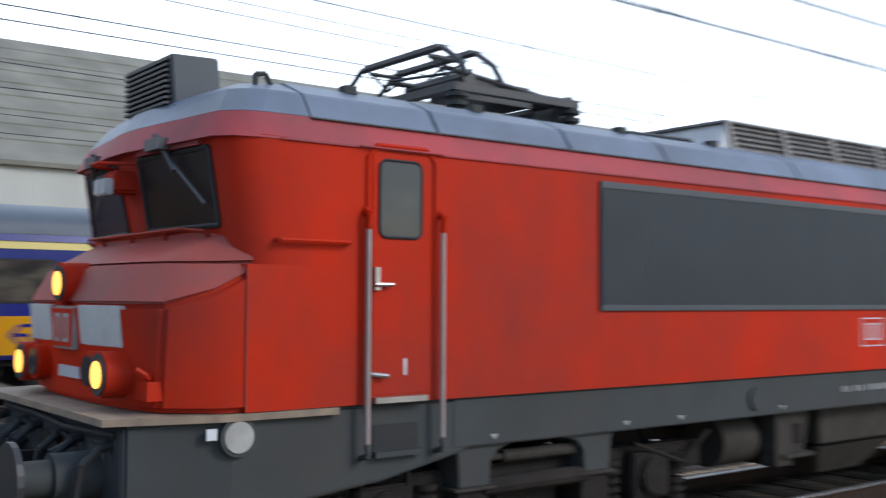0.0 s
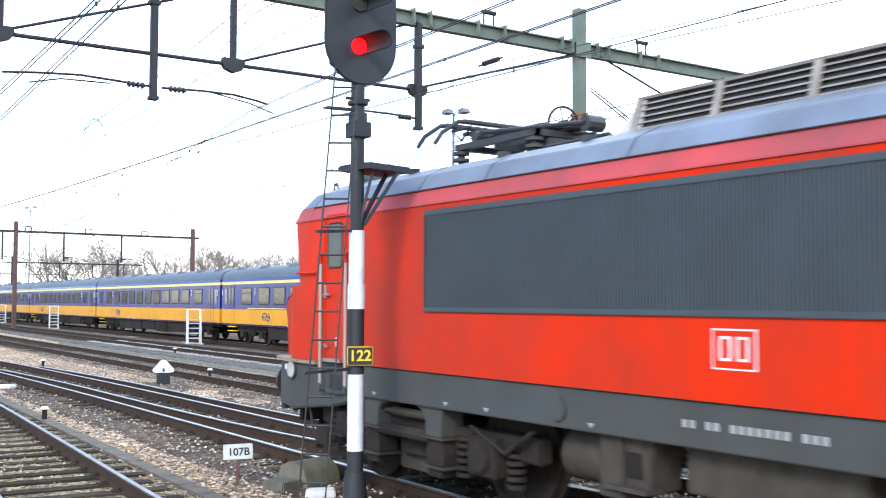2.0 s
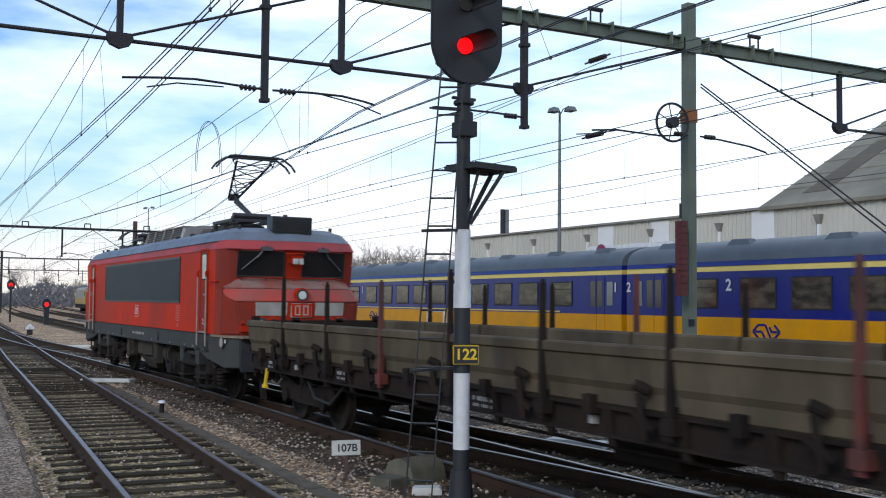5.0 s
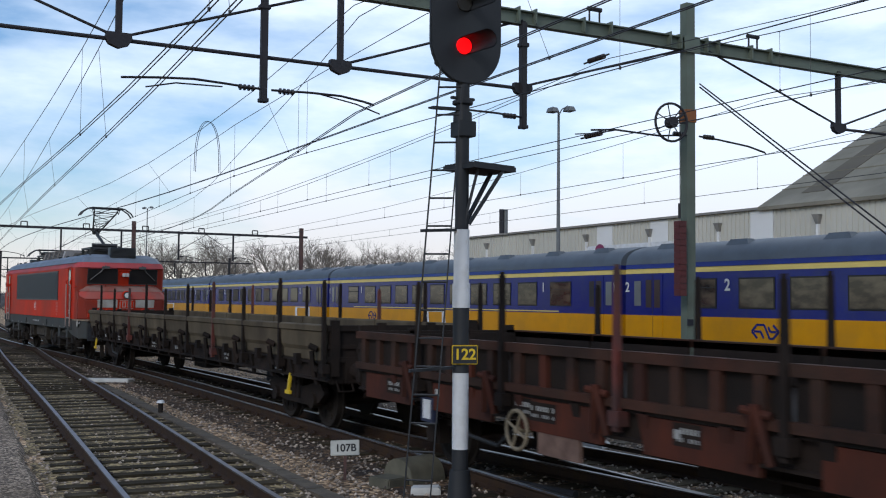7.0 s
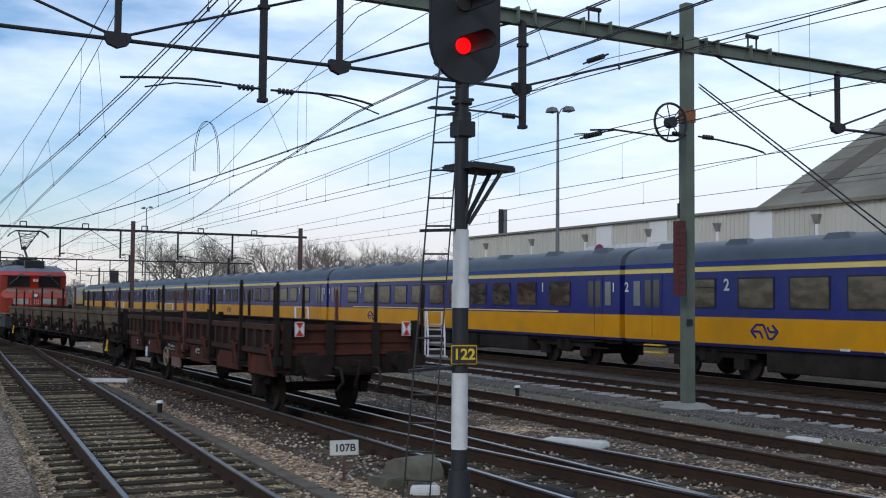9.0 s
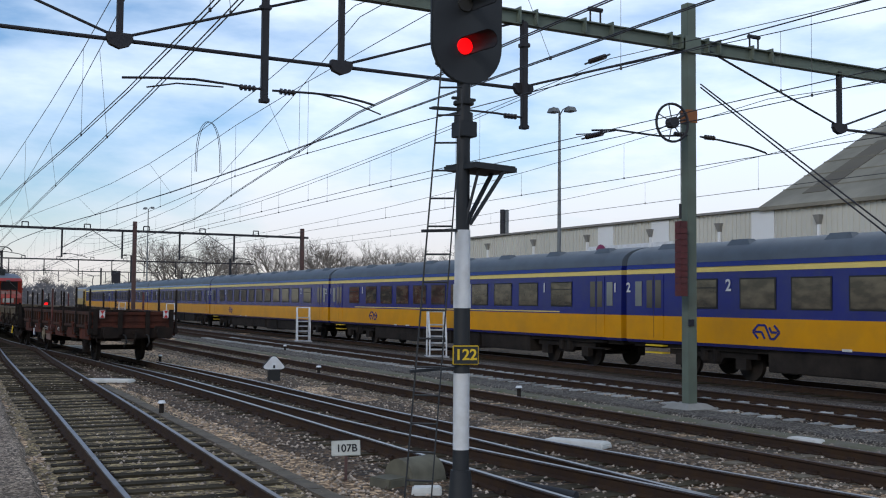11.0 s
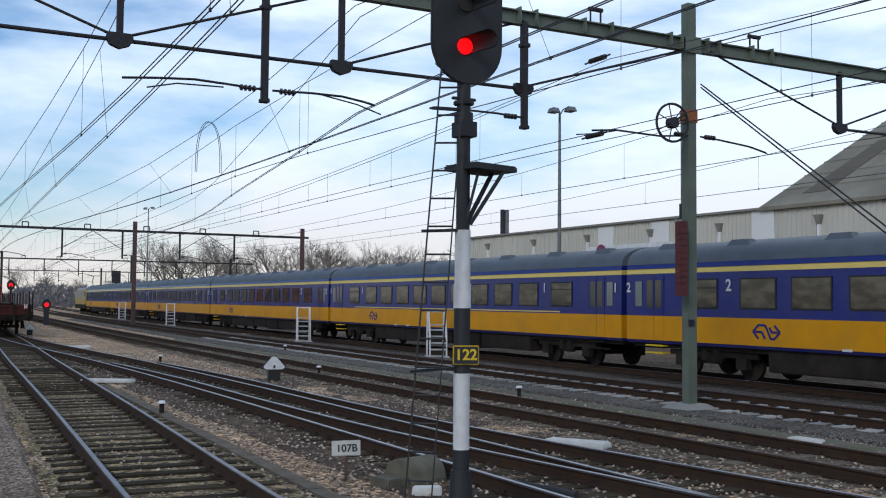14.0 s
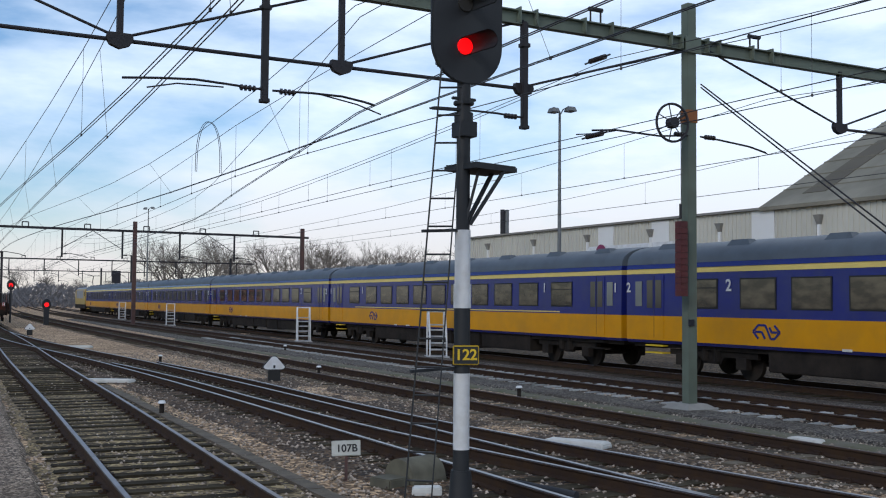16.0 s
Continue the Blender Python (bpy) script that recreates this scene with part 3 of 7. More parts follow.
def near_portal():
    y = 17.5
    p = thing("catenary_portal", "grey-green steel overhead line portal with truss beam and drop posts", "catenary portal")
    s = Shape().prism([(15.37, y - 0.11), (15.61, y - 0.11), (15.61, y + 0.11), (15.59, y + 0.11), (15.59, y - 0.09), (15.39, y - 0.09), (15.39, y + 0.11), (15.37, y + 0.11)], "z", -0.2, 8.78)
    part("mast", s, GALV, p, "grey-green steel mast", bevel=0.006)
    part("footing", Shape().loft([[(15.49 + a * w, y + b * w, z) for a, b in ((-1, -1), (1, -1), (1, 1), (-1, 1))] for z, w in ((-0.3, 0.48), (-0.12, 0.42), (-0.02, 0.26))]), CONC, p, "cracked concrete footing")
    s = Shape().prism([(y - 0.09, 7.72), (y + 0.09, 7.72), (y + 0.09, 7.745), (y + 0.012, 7.755), (y + 0.012, 7.975), (y + 0.09, 7.985), (y + 0.09, 8.01), (y - 0.09, 8.01), (y - 0.09, 7.985), (y - 0.012, 7.975), (y - 0.012, 7.755), (y - 0.09, 7.745)], "x", -6, 30)
    part("top_beam", s, GALV, p, "grey-green I-section beam")
    for x in (14.9, 15.2, 15.95, 16.3, 11.0, 11.4, 12.6, 13.3, 17.3, 17.9):
        part("stiffener", Shape().box(x, x + 0.03, y - 0.14, y + 0.14, 7.74, 8.06), GALV, p)
    part("splice_plate", Shape().box(15.27, 15.71, y - 0.16, y - 0.145, 7.66, 8.02), GALV, p)
    for x in (-4.64, -0.69, 3.26, 7.21, 11.16, 20.24, 24.2):
        g = Shape().add([(x + dx, yy, z) for yy in (y - 0.06, y + 0.06) for dx, z in ((-0.22, 6.36), (-0.16, 6.26), (0, 6.2), (0.16, 6.26), (0.22, 6.36), (0.2, 6.46), (-0.2, 6.46))],
                        [tuple(range(6, -1, -1)), tuple(range(7, 14))] + [(i, (i + 1) % 7, 7 + (i + 1) % 7, 7 + i) for i in range(7)])
        part("gusset", g, TRUSS, p)
        part("truss_post", Shape().box(x - 0.05, x + 0.05, y - 0.05, y + 0.05, 6.4, 7.73), TRUSS, p)
    for a, b in (((-6, 6.33), (11.16, 6.36)), ((20.24, 6.33), (28, 6.36))):
        part("bottom_chord", Shape().rod((a[0], y, a[1]), (b[0], y, b[1]), 0.036, 8), TRUSS, p)
    for a, b in (((3.26, 6.38), (-0.69, 7.75)), ((3.26, 6.38), (7.21, 7.75)), ((7.21, 6.38), (11.16, 7.75)), ((-4.6, 6.38), (-0.69, 7.75)), ((11.16, 6.4), (15.45, 7.7)), ((20.24, 6.4), (16.0, 7.76)), ((20.24, 6.38), (24.2, 7.75))):
        part("diagonal", Shape().rod((a[0], y, a[1]), (b[0], y, b[1]), 0.025, 8), TRUSS, p)
    for x in (5.73, 11.13):
        s = Shape().box(x - 0.058, x + 0.058, y - 0.15, y - 0.03, 5.66, 7.75).box(x - 0.08, x + 0.08, y - 0.17, y - 0.01, 5.60, 5.67).box(x - 0.095, x + 0.095, y - 0.17, y, 7.25, 7.33)
        part("drop_post", s, TRUSS, p, bevel=0.008)
    for x in (12.95, 17.45, 8.3):
        s = Shape().tube([(x - 0.13, y, 8.0), (x - 0.13, y, 8.28), (x + 0.13, y, 8.28), (x + 0.13, y, 8.0)], 0.022)
        s.rod((x - 0.17, y, 8.3), (x + 0.17, y, 8.3), 0.05, 8)
        part("insulator_bracket", s, TRUSS, p)
    # registration arms
    for x0, pts, extra in ((5.70, [(5.05, 5.86), (4.5, 5.88), (3.9, 5.84), (3.3, 5.78)], [(5.0, 5.8), (4.2, 5.78), (3.7, 5.66)]),
                           (5.88, [(6.6, 5.86), (7.2, 5.86), (7.65, 5.80), (7.85, 5.76)], [(6.8, 5.85), (7.5, 5.74), (7.98, 5.6)]),
                           (11.08, [(10.5, 5.86), (9.7, 5.86), (9.0, 5.82)], [(9.8, 5.8), (9.2, 5.7)]),
                           (15.42, [(14.6, 5.75), (13.4, 5.78), (12.8, 5.72)], [(13.4, 5.76), (12.9, 5.66), (12.4, 5.6)]),
                           (15.74, [(16.3, 5.8), (17.2, 5.72), (17.7, 5.62)], [(17.3, 5.7), (17.75, 5.6)])):
        a = part("registration_arm", Shape().tube([(x0, y - 0.09, 5.83)] + [(x, y - 0.09, z) for x, z in pts], 0.022), TRUSS, p)
        part("steady_arm", Shape().tube([(x, y - 0.09, z) for x, z in extra], 0.014), TRUSS, a)
        i = Shape()
        d = 1 if pts[0][0] > x0 else -1
        insulator(i, (x0 + 0.12 * d, y - 0.09, 5.83), (x0 + 0.42 * d, y - 0.09, 5.83))
        part("insulator", i, INSUL, a, "brown porcelain insulator", smooth=True)
    # tensioning wheel and its weights
    w = Shape()
    c = Vector((14.75, y - 0.32, 6.02))
    ring = [(math.cos(2 * math.pi * i / 28) * 0.41, math.sin(2 * math.pi * i / 28) * 0.41) for i in range(29)]
    w.tube([c + Vector((u * 0.96, u * -0.12, v)) for u, v in ring], 0.028, 6)
    for i in range(7):
        a = 2 * math.pi * i / 7
        w.rod(c, c + Vector((math.cos(a) * 0.385, math.cos(a) * -0.05, math.sin(a) * 0.4)), 0.013, 5)
    w.rod(c + Vector((0, 0.09, 0)), c + Vector((0, -0.09, 0)), 0.12, 12)
    part("tension_wheel", w, TRUSS, p, "spoked tensioning wheel")
    s = Shape().tube([c, (15.42, y - 0.05, 6.35)], 0.03).tube([c, (15.42, y - 0.05, 6.2)], 0.02)
    s.rod((15.09, y - 0.2, 6.3), (15.09, y - 0.2, 4.0), 0.01, 5)
    s.rod((15.07, y - 0.2, 4.3), (15.07, y - 0.2, 3.98), 0.03, 6)
    part("wheel_bracket", s, TRUSS, p)
    for k in range(12):
        part("counterweight", Shape().box(14.98, 15.17, y - 0.32, y - 0.12, 2.3 + k * 0.135, 2.3 + k * 0.135 + 0.131), CWRED, p, "dark red counterweight", bevel=0.006)
    part("rust_band", Shape().box(15.35, 15.63, y - 0.125, y + 0.125, 6.12, 6.4), mat("orange_rust", (0.24, 0.09, 0.03), 0.9, scale=8), p, "rusty clamp band")
    part("mast_plate", Shape().box(15.35, 15.51, y - 0.14, y - 0.115, 1.66, 1.80), mat("small_dark_plate", (0.012, 0.014, 0.022), 0.5), p, "small dark mast plate")
    for dz in (0.0, 0.18):
        part("guy_rod", Shape().rod((15.75, y - 0.1, 7.0 - dz * 0.4), (15.62, y - 10.2, -0.2 - dz), 0.016, 6), TRUSS, p, "thin steel guy rod")
    for ob in p.children_recursive:
        if ob.name.split(".")[0] in ("gusset", "truss_post", "bottom_chord", "diagonal"):
            ob.matrix_basis = pose(0, 0, 0.07)
    return p


near_portal()


def far_portal(y, x0, masts, x1, rust):
    p = thing("catenary_portal", "distant steel overhead line portal with slender posts", "catenary portal", group="distant portals")
    for x in masts:
        part("mast", Shape().box(x - 0.16, x + 0.16, y - 0.16, y + 0.16, -0.2, 8.9), RUSTPOST if rust else TRUSS, p)
    part("top_beam", Shape().box(x0, x1, y - 0.1, y + 0.1, 7.95, 8.15), TRUSS, p)
    for k in range(int((x1 - x0) / 5)):
        x = x0 + 2 + k * 5
        part("drop_post", Shape().box(x - 0.07, x + 0.07, y - 0.07, y + 0.07, 5.6, 7.97), TRUSS, p)
        a = Shape().tube([(x, y, 5.9), (x + 0.6, y, 5.95), (x + 1.6, y, 5.8), (x + 2.1, y, 5.62)], 0.03, 5)
        a.rod((x + 0.15, y, 5.9), (x + 0.4, y, 5.93), 0.07, 6)
        part("registration_arm", a, TRUSS, p)
        part("diagonal", Shape().rod((x, y, 6.4), (x + (2.5 if k % 2 else -2.5), y, 7.95), 0.03, 5), TRUSS, p)
        b = Shape().tube([(x + 1.8, y, 8.1), (x + 1.8, y, 8.5), (x + 2.3, y, 8.5), (x + 2.3, y, 8.1)], 0.05, 5)
        part("insulator_bracket", b, TRUSS, p)
    return p


far_portal(93, -4, (19.05, 34.6), 35.2, True)
far_portal(168, -6, (15, 34, 50), 54, False)
far_portal(240, -4, (20, 42, 60), 62, False)


def wire_run(name, path, off, zig, label, spans, z0=5.6, zm=6.9, double=0.0, sag=1.0, moff=0.0, power=2.6, single=False):
    t = thing(name, label, "overhead wire", kind="structure")
    c, d = Shape(), Shape()
    for y0, y1 in zip(spans, spans[1:]):
        n = 14
        for dx in ((0,) if not double else (-double, double)):
            pts = []
            mes = []
            for i in range(n + 1):
                u = i / n
                y = y0 + (y1 - y0) * u
                x = path(y) + off + zig * (1 if spans.index(y0) % 2 else -1) * (2 * u - 1) + dx
                pts.append((x, y, z0 - 0.02 * 4 * u * (1 - u)))
                mes.append((x + moff, y, zm - sag * (1 - abs(2 * u - 1) ** power)))
            c.tube(pts, 0.0095, 5)
            if dx >= 0 and single or not single:
                c.tube(mes, 0.0085, 5)
            for i in range(1, n):
                if dx >= 0 and (i % 2 or double == 0):
                    d.rod(pts[i], mes[i], 0.0045, 4)
                    d.rod((pts[i][0], pts[i][1], pts[i][2] - 0.02), (pts[i][0], pts[i][1], pts[i][2] + 0.03), 0.02, 5)
    part("contact_wire", c, BLACK, t)
    part("dropper", d, BLACK, t)
    return t


SPANS = (-130, -58, 17.5, 93, 168, 240, 330)
WIRE_A = line([(-58, 1.9), (0, 2.85), (17.5, 3.42), (41, 3.62), (93, 4.6), (168, 8)])
WIRE_B = line([(-58, 1.5), (0, 2.9), (17.5, 3.80), (36, 4.55), (51, 5.2), (93, 7.3), (168, 11.2)])
WIRE_D = line([(-58, 6.5), (0, 7.0), (14, 7.3), (17.5, 7.55), (21.5, 8.17), (32.5, 9.8), (43.5, 11.5), (60, 12.6), (93, 13.8), (168, 17.2)])
WIRE_C = line([(-58, 11.6), (0, 10.1), (11, 9.5), (20, 8.8), (26, 8.5), (35, 8.72), (43, 9.1), (77, 10.4), (93, 11.2), (168, 15.5)])
wire_run("wire_1", WIRE_A, 0, 0.0, "pair of contact and carrying wires over the near track", SPANS[1:5], double=0.03, sag=1.3, zm=7.8, power=2.0, single=True)
wire_run("wire_6", WIRE_B, 0, 0.0, "pair of contact and carrying wires over the near track", SPANS[1:5], double=0.03, sag=1.2, zm=7.8, power=2.0, single=True, moff=-0.2)
wire_run("wire_7", WIRE_C, 0, 0.0, "contact and carrying wire crossing to the next track", SPANS[1:5], zm=7.65, sag=1.05)
wire_run("wire_9", WIRE_D, 0, 0.0, "twisted pair of wires crossing over to a siding", SPANS[1:5], double=0.025, zm=7.4, sag=0.9, single=True)
wire_run("wire_2", TRACK_B, 0.7, 0.0, "pair of contact and carrying wires over the main track", SPANS, double=0.025, zm=7.6, sag=1.35, moff=-0.7, power=3.2, single=True)


def jumper():
    p = thing("wire_jumper", "looped jumper cable hanging between two overhead wires", "cable")
    for dx in (0.0, 0.06):
        part("loop", Shape().tube([(7.30 + dx + 0.34 * (1 - math.cos(a)), 28.0 + dx, 5.62 + 1.4 * math.sin(a) ** 0.7) for a in [i * math.pi / 16 for i in range(17)]], 0.0085, 5), GRIME, p)
    return p


jumper()
wire_run("wire_3", TRACK_D, 0.65, 0.0, "contact and carrying wire over a siding", SPANS)
wire_run("wire_4", TRACK_E, 0.7, 0.0, "contact and carrying wire over a siding", SPANS)
wire_run("wire_5", TRACK_F, 0.85, 0.0, "contact and carrying wire over the parked coaches", SPANS)
wire_run("wire_8", TRACK_D, 1.35, 0.0, "contact and carrying wire between two sidings", SPANS, z0=5.6, zm=7.3)


# ---- signal ----
def main_signal():
    x, y = 5.26, 9.4
    p = thing("signal", "black and white banded railway signal post showing red", "signal", pose(x, y, 0))
    for z0, z1, r, mt, lb in ((-0.25, 0.36, 0.115, SIGBLACK, ""), (0.36, 0.63, 0.085, SIGBLACK, ""), (0.63, 1.41, 0.085, WHITE, "white band with rust streaks"), (1.41, 2.08, 0.085, SIGBLACK, ""), (2.08, 2.33, 0.092, WHITE, ""), (2.33, 2.89, 0.082, WHITE, ""), (2.89, 4.45, 0.072, SIGBLACK, "")):
        part("post_section", Shape().rod((0, 0, z0), (0, 0, z1), r, 20, r if z0 != -0.25 else 0.09), mt, p, lb, smooth=True)
    s = Shape().rod((0, 0, 4.0), (0, 0, 4.12), 0.10, 12).box(-0.09, 0.11, -0.1, 0.1, 3.86, 4.02).rod((0, 0, 4.2), (0, 0, 4.24), 0.11, 12).box(-0.14, 0.14, -0.02, 0.02, 4.25, 4.28)
    part("junction_box", s, SIGBLACK, p, bevel=0.006)
    # the board, turned towards the track in front of it
    h = part("signal_head", Shape().prism([(0.42 * math.cos(a), 0.42 * math.sin(a)) for a in [math.pi + i * math.pi / 18 for i in range(19)]] + [(0.42 * math.cos(a), 1.15 + 0.42 * math.sin(a)) for a in [i * math.pi / 18 for i in range(19)]], "y", -0.05, 0.0),
             SIGBLACK, p, "black oval backing board", m=pose(0, -0.03, 4.83), bevel=0.008)
    part("lamp_housing", Shape().box(-0.22, 0.22, 0.0, 0.28, -0.2, 1.2), SIGBLACK, h, bevel=0.02)
    for z, mt in ((0.0, SIGRED), (0.45, GLASS), (0.9, GLASS)):
        part("lens", Shape().rod((-0.04, -0.05, z - 0.03), (-0.04, -0.075, z - 0.03), 0.085, 20), mt, h, "lit red lens" if z == 0 else "dark unlit lens")
        v = Shape()
        rings = []
        for k in range(2):
            rings.append([(0.10 * math.cos(a) - 0.04, -0.05 - 0.50 * k, z - 0.03 + 0.10 * math.sin(a) - 0.03 * k) for a in [-0.9 + i * 2.9 / 14 for i in range(15)]])
        rings2 = [[(-0.04 + (q[0] + 0.04) * 0.93, q[1], z - 0.03 + (q[2] - z + 0.03) * 0.93) for q in r] for r in rings]
        v.loft(rings, closed=False, caps=False).loft(rings2, closed=False, caps=False)
        part("visor", v, SIGBLACK, h, "black lamp visor", smooth=True)
    # maintenance platform
    g = part("platform", Shape().box(-0.05, 0.56, -0.24, 0.24, 3.52, 3.57), SIGBLACK, p, "black grating platform", m=pose(0, 0, 0, 0, 0, 14))
    for k in range(12):
        part("grating_bar", Shape().box(-0.04, 0.55, -0.23 + k * 0.04, -0.215 + k * 0.04, 3.57, 3.585), SIGBLACK, g)
    for yy in (-0.12, 0.12):
        part("brace", Shape().bar((0.06, yy * 0.4, 2.95), (0.42, yy, 3.52), 0.035, 0.035), SIGBLACK, p)
        part("brace", Shape().bar((0.0, yy * 0.4, 2.95), (0.12, yy, 3.52), 0.03, 0.03), SIGBLACK, p)
    # ladder
    lad = part("ladder", Shape().bar((-0.62, 0.10, -0.2), (-0.32, -0.10, 4.55), 0.035, 0.014).bar((-0.41, -0.08, -0.2), (-0.13, -0.22, 4.35), 0.035, 0.014), SIGBLACK, p, "narrow black steel ladder")
    for k in range(16):
        z = 0.06 + k * 0.285
        u = (z + 0.2) / 4.7
        a, b = Vector((-0.62, 0.10, z)).lerp(Vector((-0.32, -0.10, z)), u), Vector((-0.41, -0.08, z)).lerp(Vector((-0.13, -0.22, z)), u)
        part("rung", Shape().rod(a, b, 0.011, 6), SIGBLACK, lad)
    for z in (1.44, 2.86, 4.12):
        u = (z + 0.2) / 4.7
        a = Vector((-0.62, 0.10, z)).lerp(Vector((-0.32, -0.10, z)), u)
        part("ladder_bracket", Shape().bar(a + Vector((-0.06, 0, 0)), (0.02, 0, z + 0.03), 0.05, 0.03), SIGBLACK, p)
    # number plate of the signal
    pl = part("number_plate", Shape().box(-0.137, 0.137, -0.015, 0.0, -0.1, 0.1), SAFETY, p, "yellow-edged black plate", m=pose(-0.01, -0.10, 1.6, 0, 0, -18), bevel=0.012)
    part("plate_face", Shape().box(-0.125, 0.125, -0.019, -0.013, -0.088, 0.088), SIGBLACK, pl)
    words("number", "122", 0.155, SAFETY, pl, pose(0, -0.021, 0, 90, 0, 0), "yellow digits")
    part("foot_collar", Shape().rod((0, 0, -0.25), (0, 0, 0.42), 0.16, 16, 0.105), SIGBLACK, p, smooth=True)
    return p


main_signal()


def wire_insulators():
    """Rod insulators let into two wires beside the portal."""
    for y, z in ((17.0, 7.09), (17.1, 5.54)):
        x = TRACK_D(y) + 0.65
        p = thing("wire_insulator", "dark ribbed rod insulator let into an overhead wire", "insulator", pose(x, y, z), group="wire insulators")
        part("rod", Shape().rod((0, -0.42, 0.03), (0, 0.42, 0.0), 0.02, 8), BLACK, p)
        for k in range(9):
            part("shed", Shape().rod((0, -0.26 + k * 0.06, 0.02), (0, -0.235 + k * 0.06, 0.02), 0.055, 12), INSUL, p)


wire_insulators()


# ---- locomotive: origin on the rail under its middle, +y ahead ----
def wheelset(parent, y, r, name="wheelset", wide=0.753):
    w = thing(name, "", "")
    del_keys = [k for k in ("label", "category") if k in w]
    for k in del_keys:
        del w[k]
    w.parent, w.matrix_basis = parent, pose(0, y, r)
    part("axle", Shape().rod((-0.9, 0, 0), (0.9, 0, 0), 0.09, 12), GRIME, w)
    for sgn in (-1, 1):
        s = Shape()
        prof = [(0.06, r + 0.028), (0.03, r + 0.028), (0.02, r), (-0.07, r - 0.01), (-0.07, r - 0.09), (-0.03, r - 0.11), (-0.03, 0.2), (-0.09, 0.16), (-0.09, 0.0001), (0.06, 0.0001)]
        n = 28
        s.loft([[(sgn * (wide - u), q * math.cos(2 * math.pi * i / n), q * math.sin(2 * math.pi * i / n)) for u, q in prof] for i in range(n + 1)], closed=True, caps=False)
        for i in range(6):
            a = math.pi * i / 3
            s.rod((sgn * (wide + 0.03), 0.62 * r * math.cos(a), 0.62 * r * math.sin(a)), (sgn * (wide + 0.05), 0.62 * r * math.cos(a), 0.62 * r * math.sin(a)), 0.05, 6)
        part("wheel", s, GRIME, w, "grimy steel wheel", smooth=True)
    return w


WHEELS = []


def body_ring(y, w, wt, zb, inset_b=0.0):
    """Cross-section of the red shell: straight sides, two slanted shoulders."""
    return [(-w + inset_b, y, zb), (-w, y, 2.2), (-w, y, 3.185), (-wt, y, 3.35), (wt, y, 3.35), (w, y, 3.185), (w, y, 2.2), (w - inset_b, y, zb)]


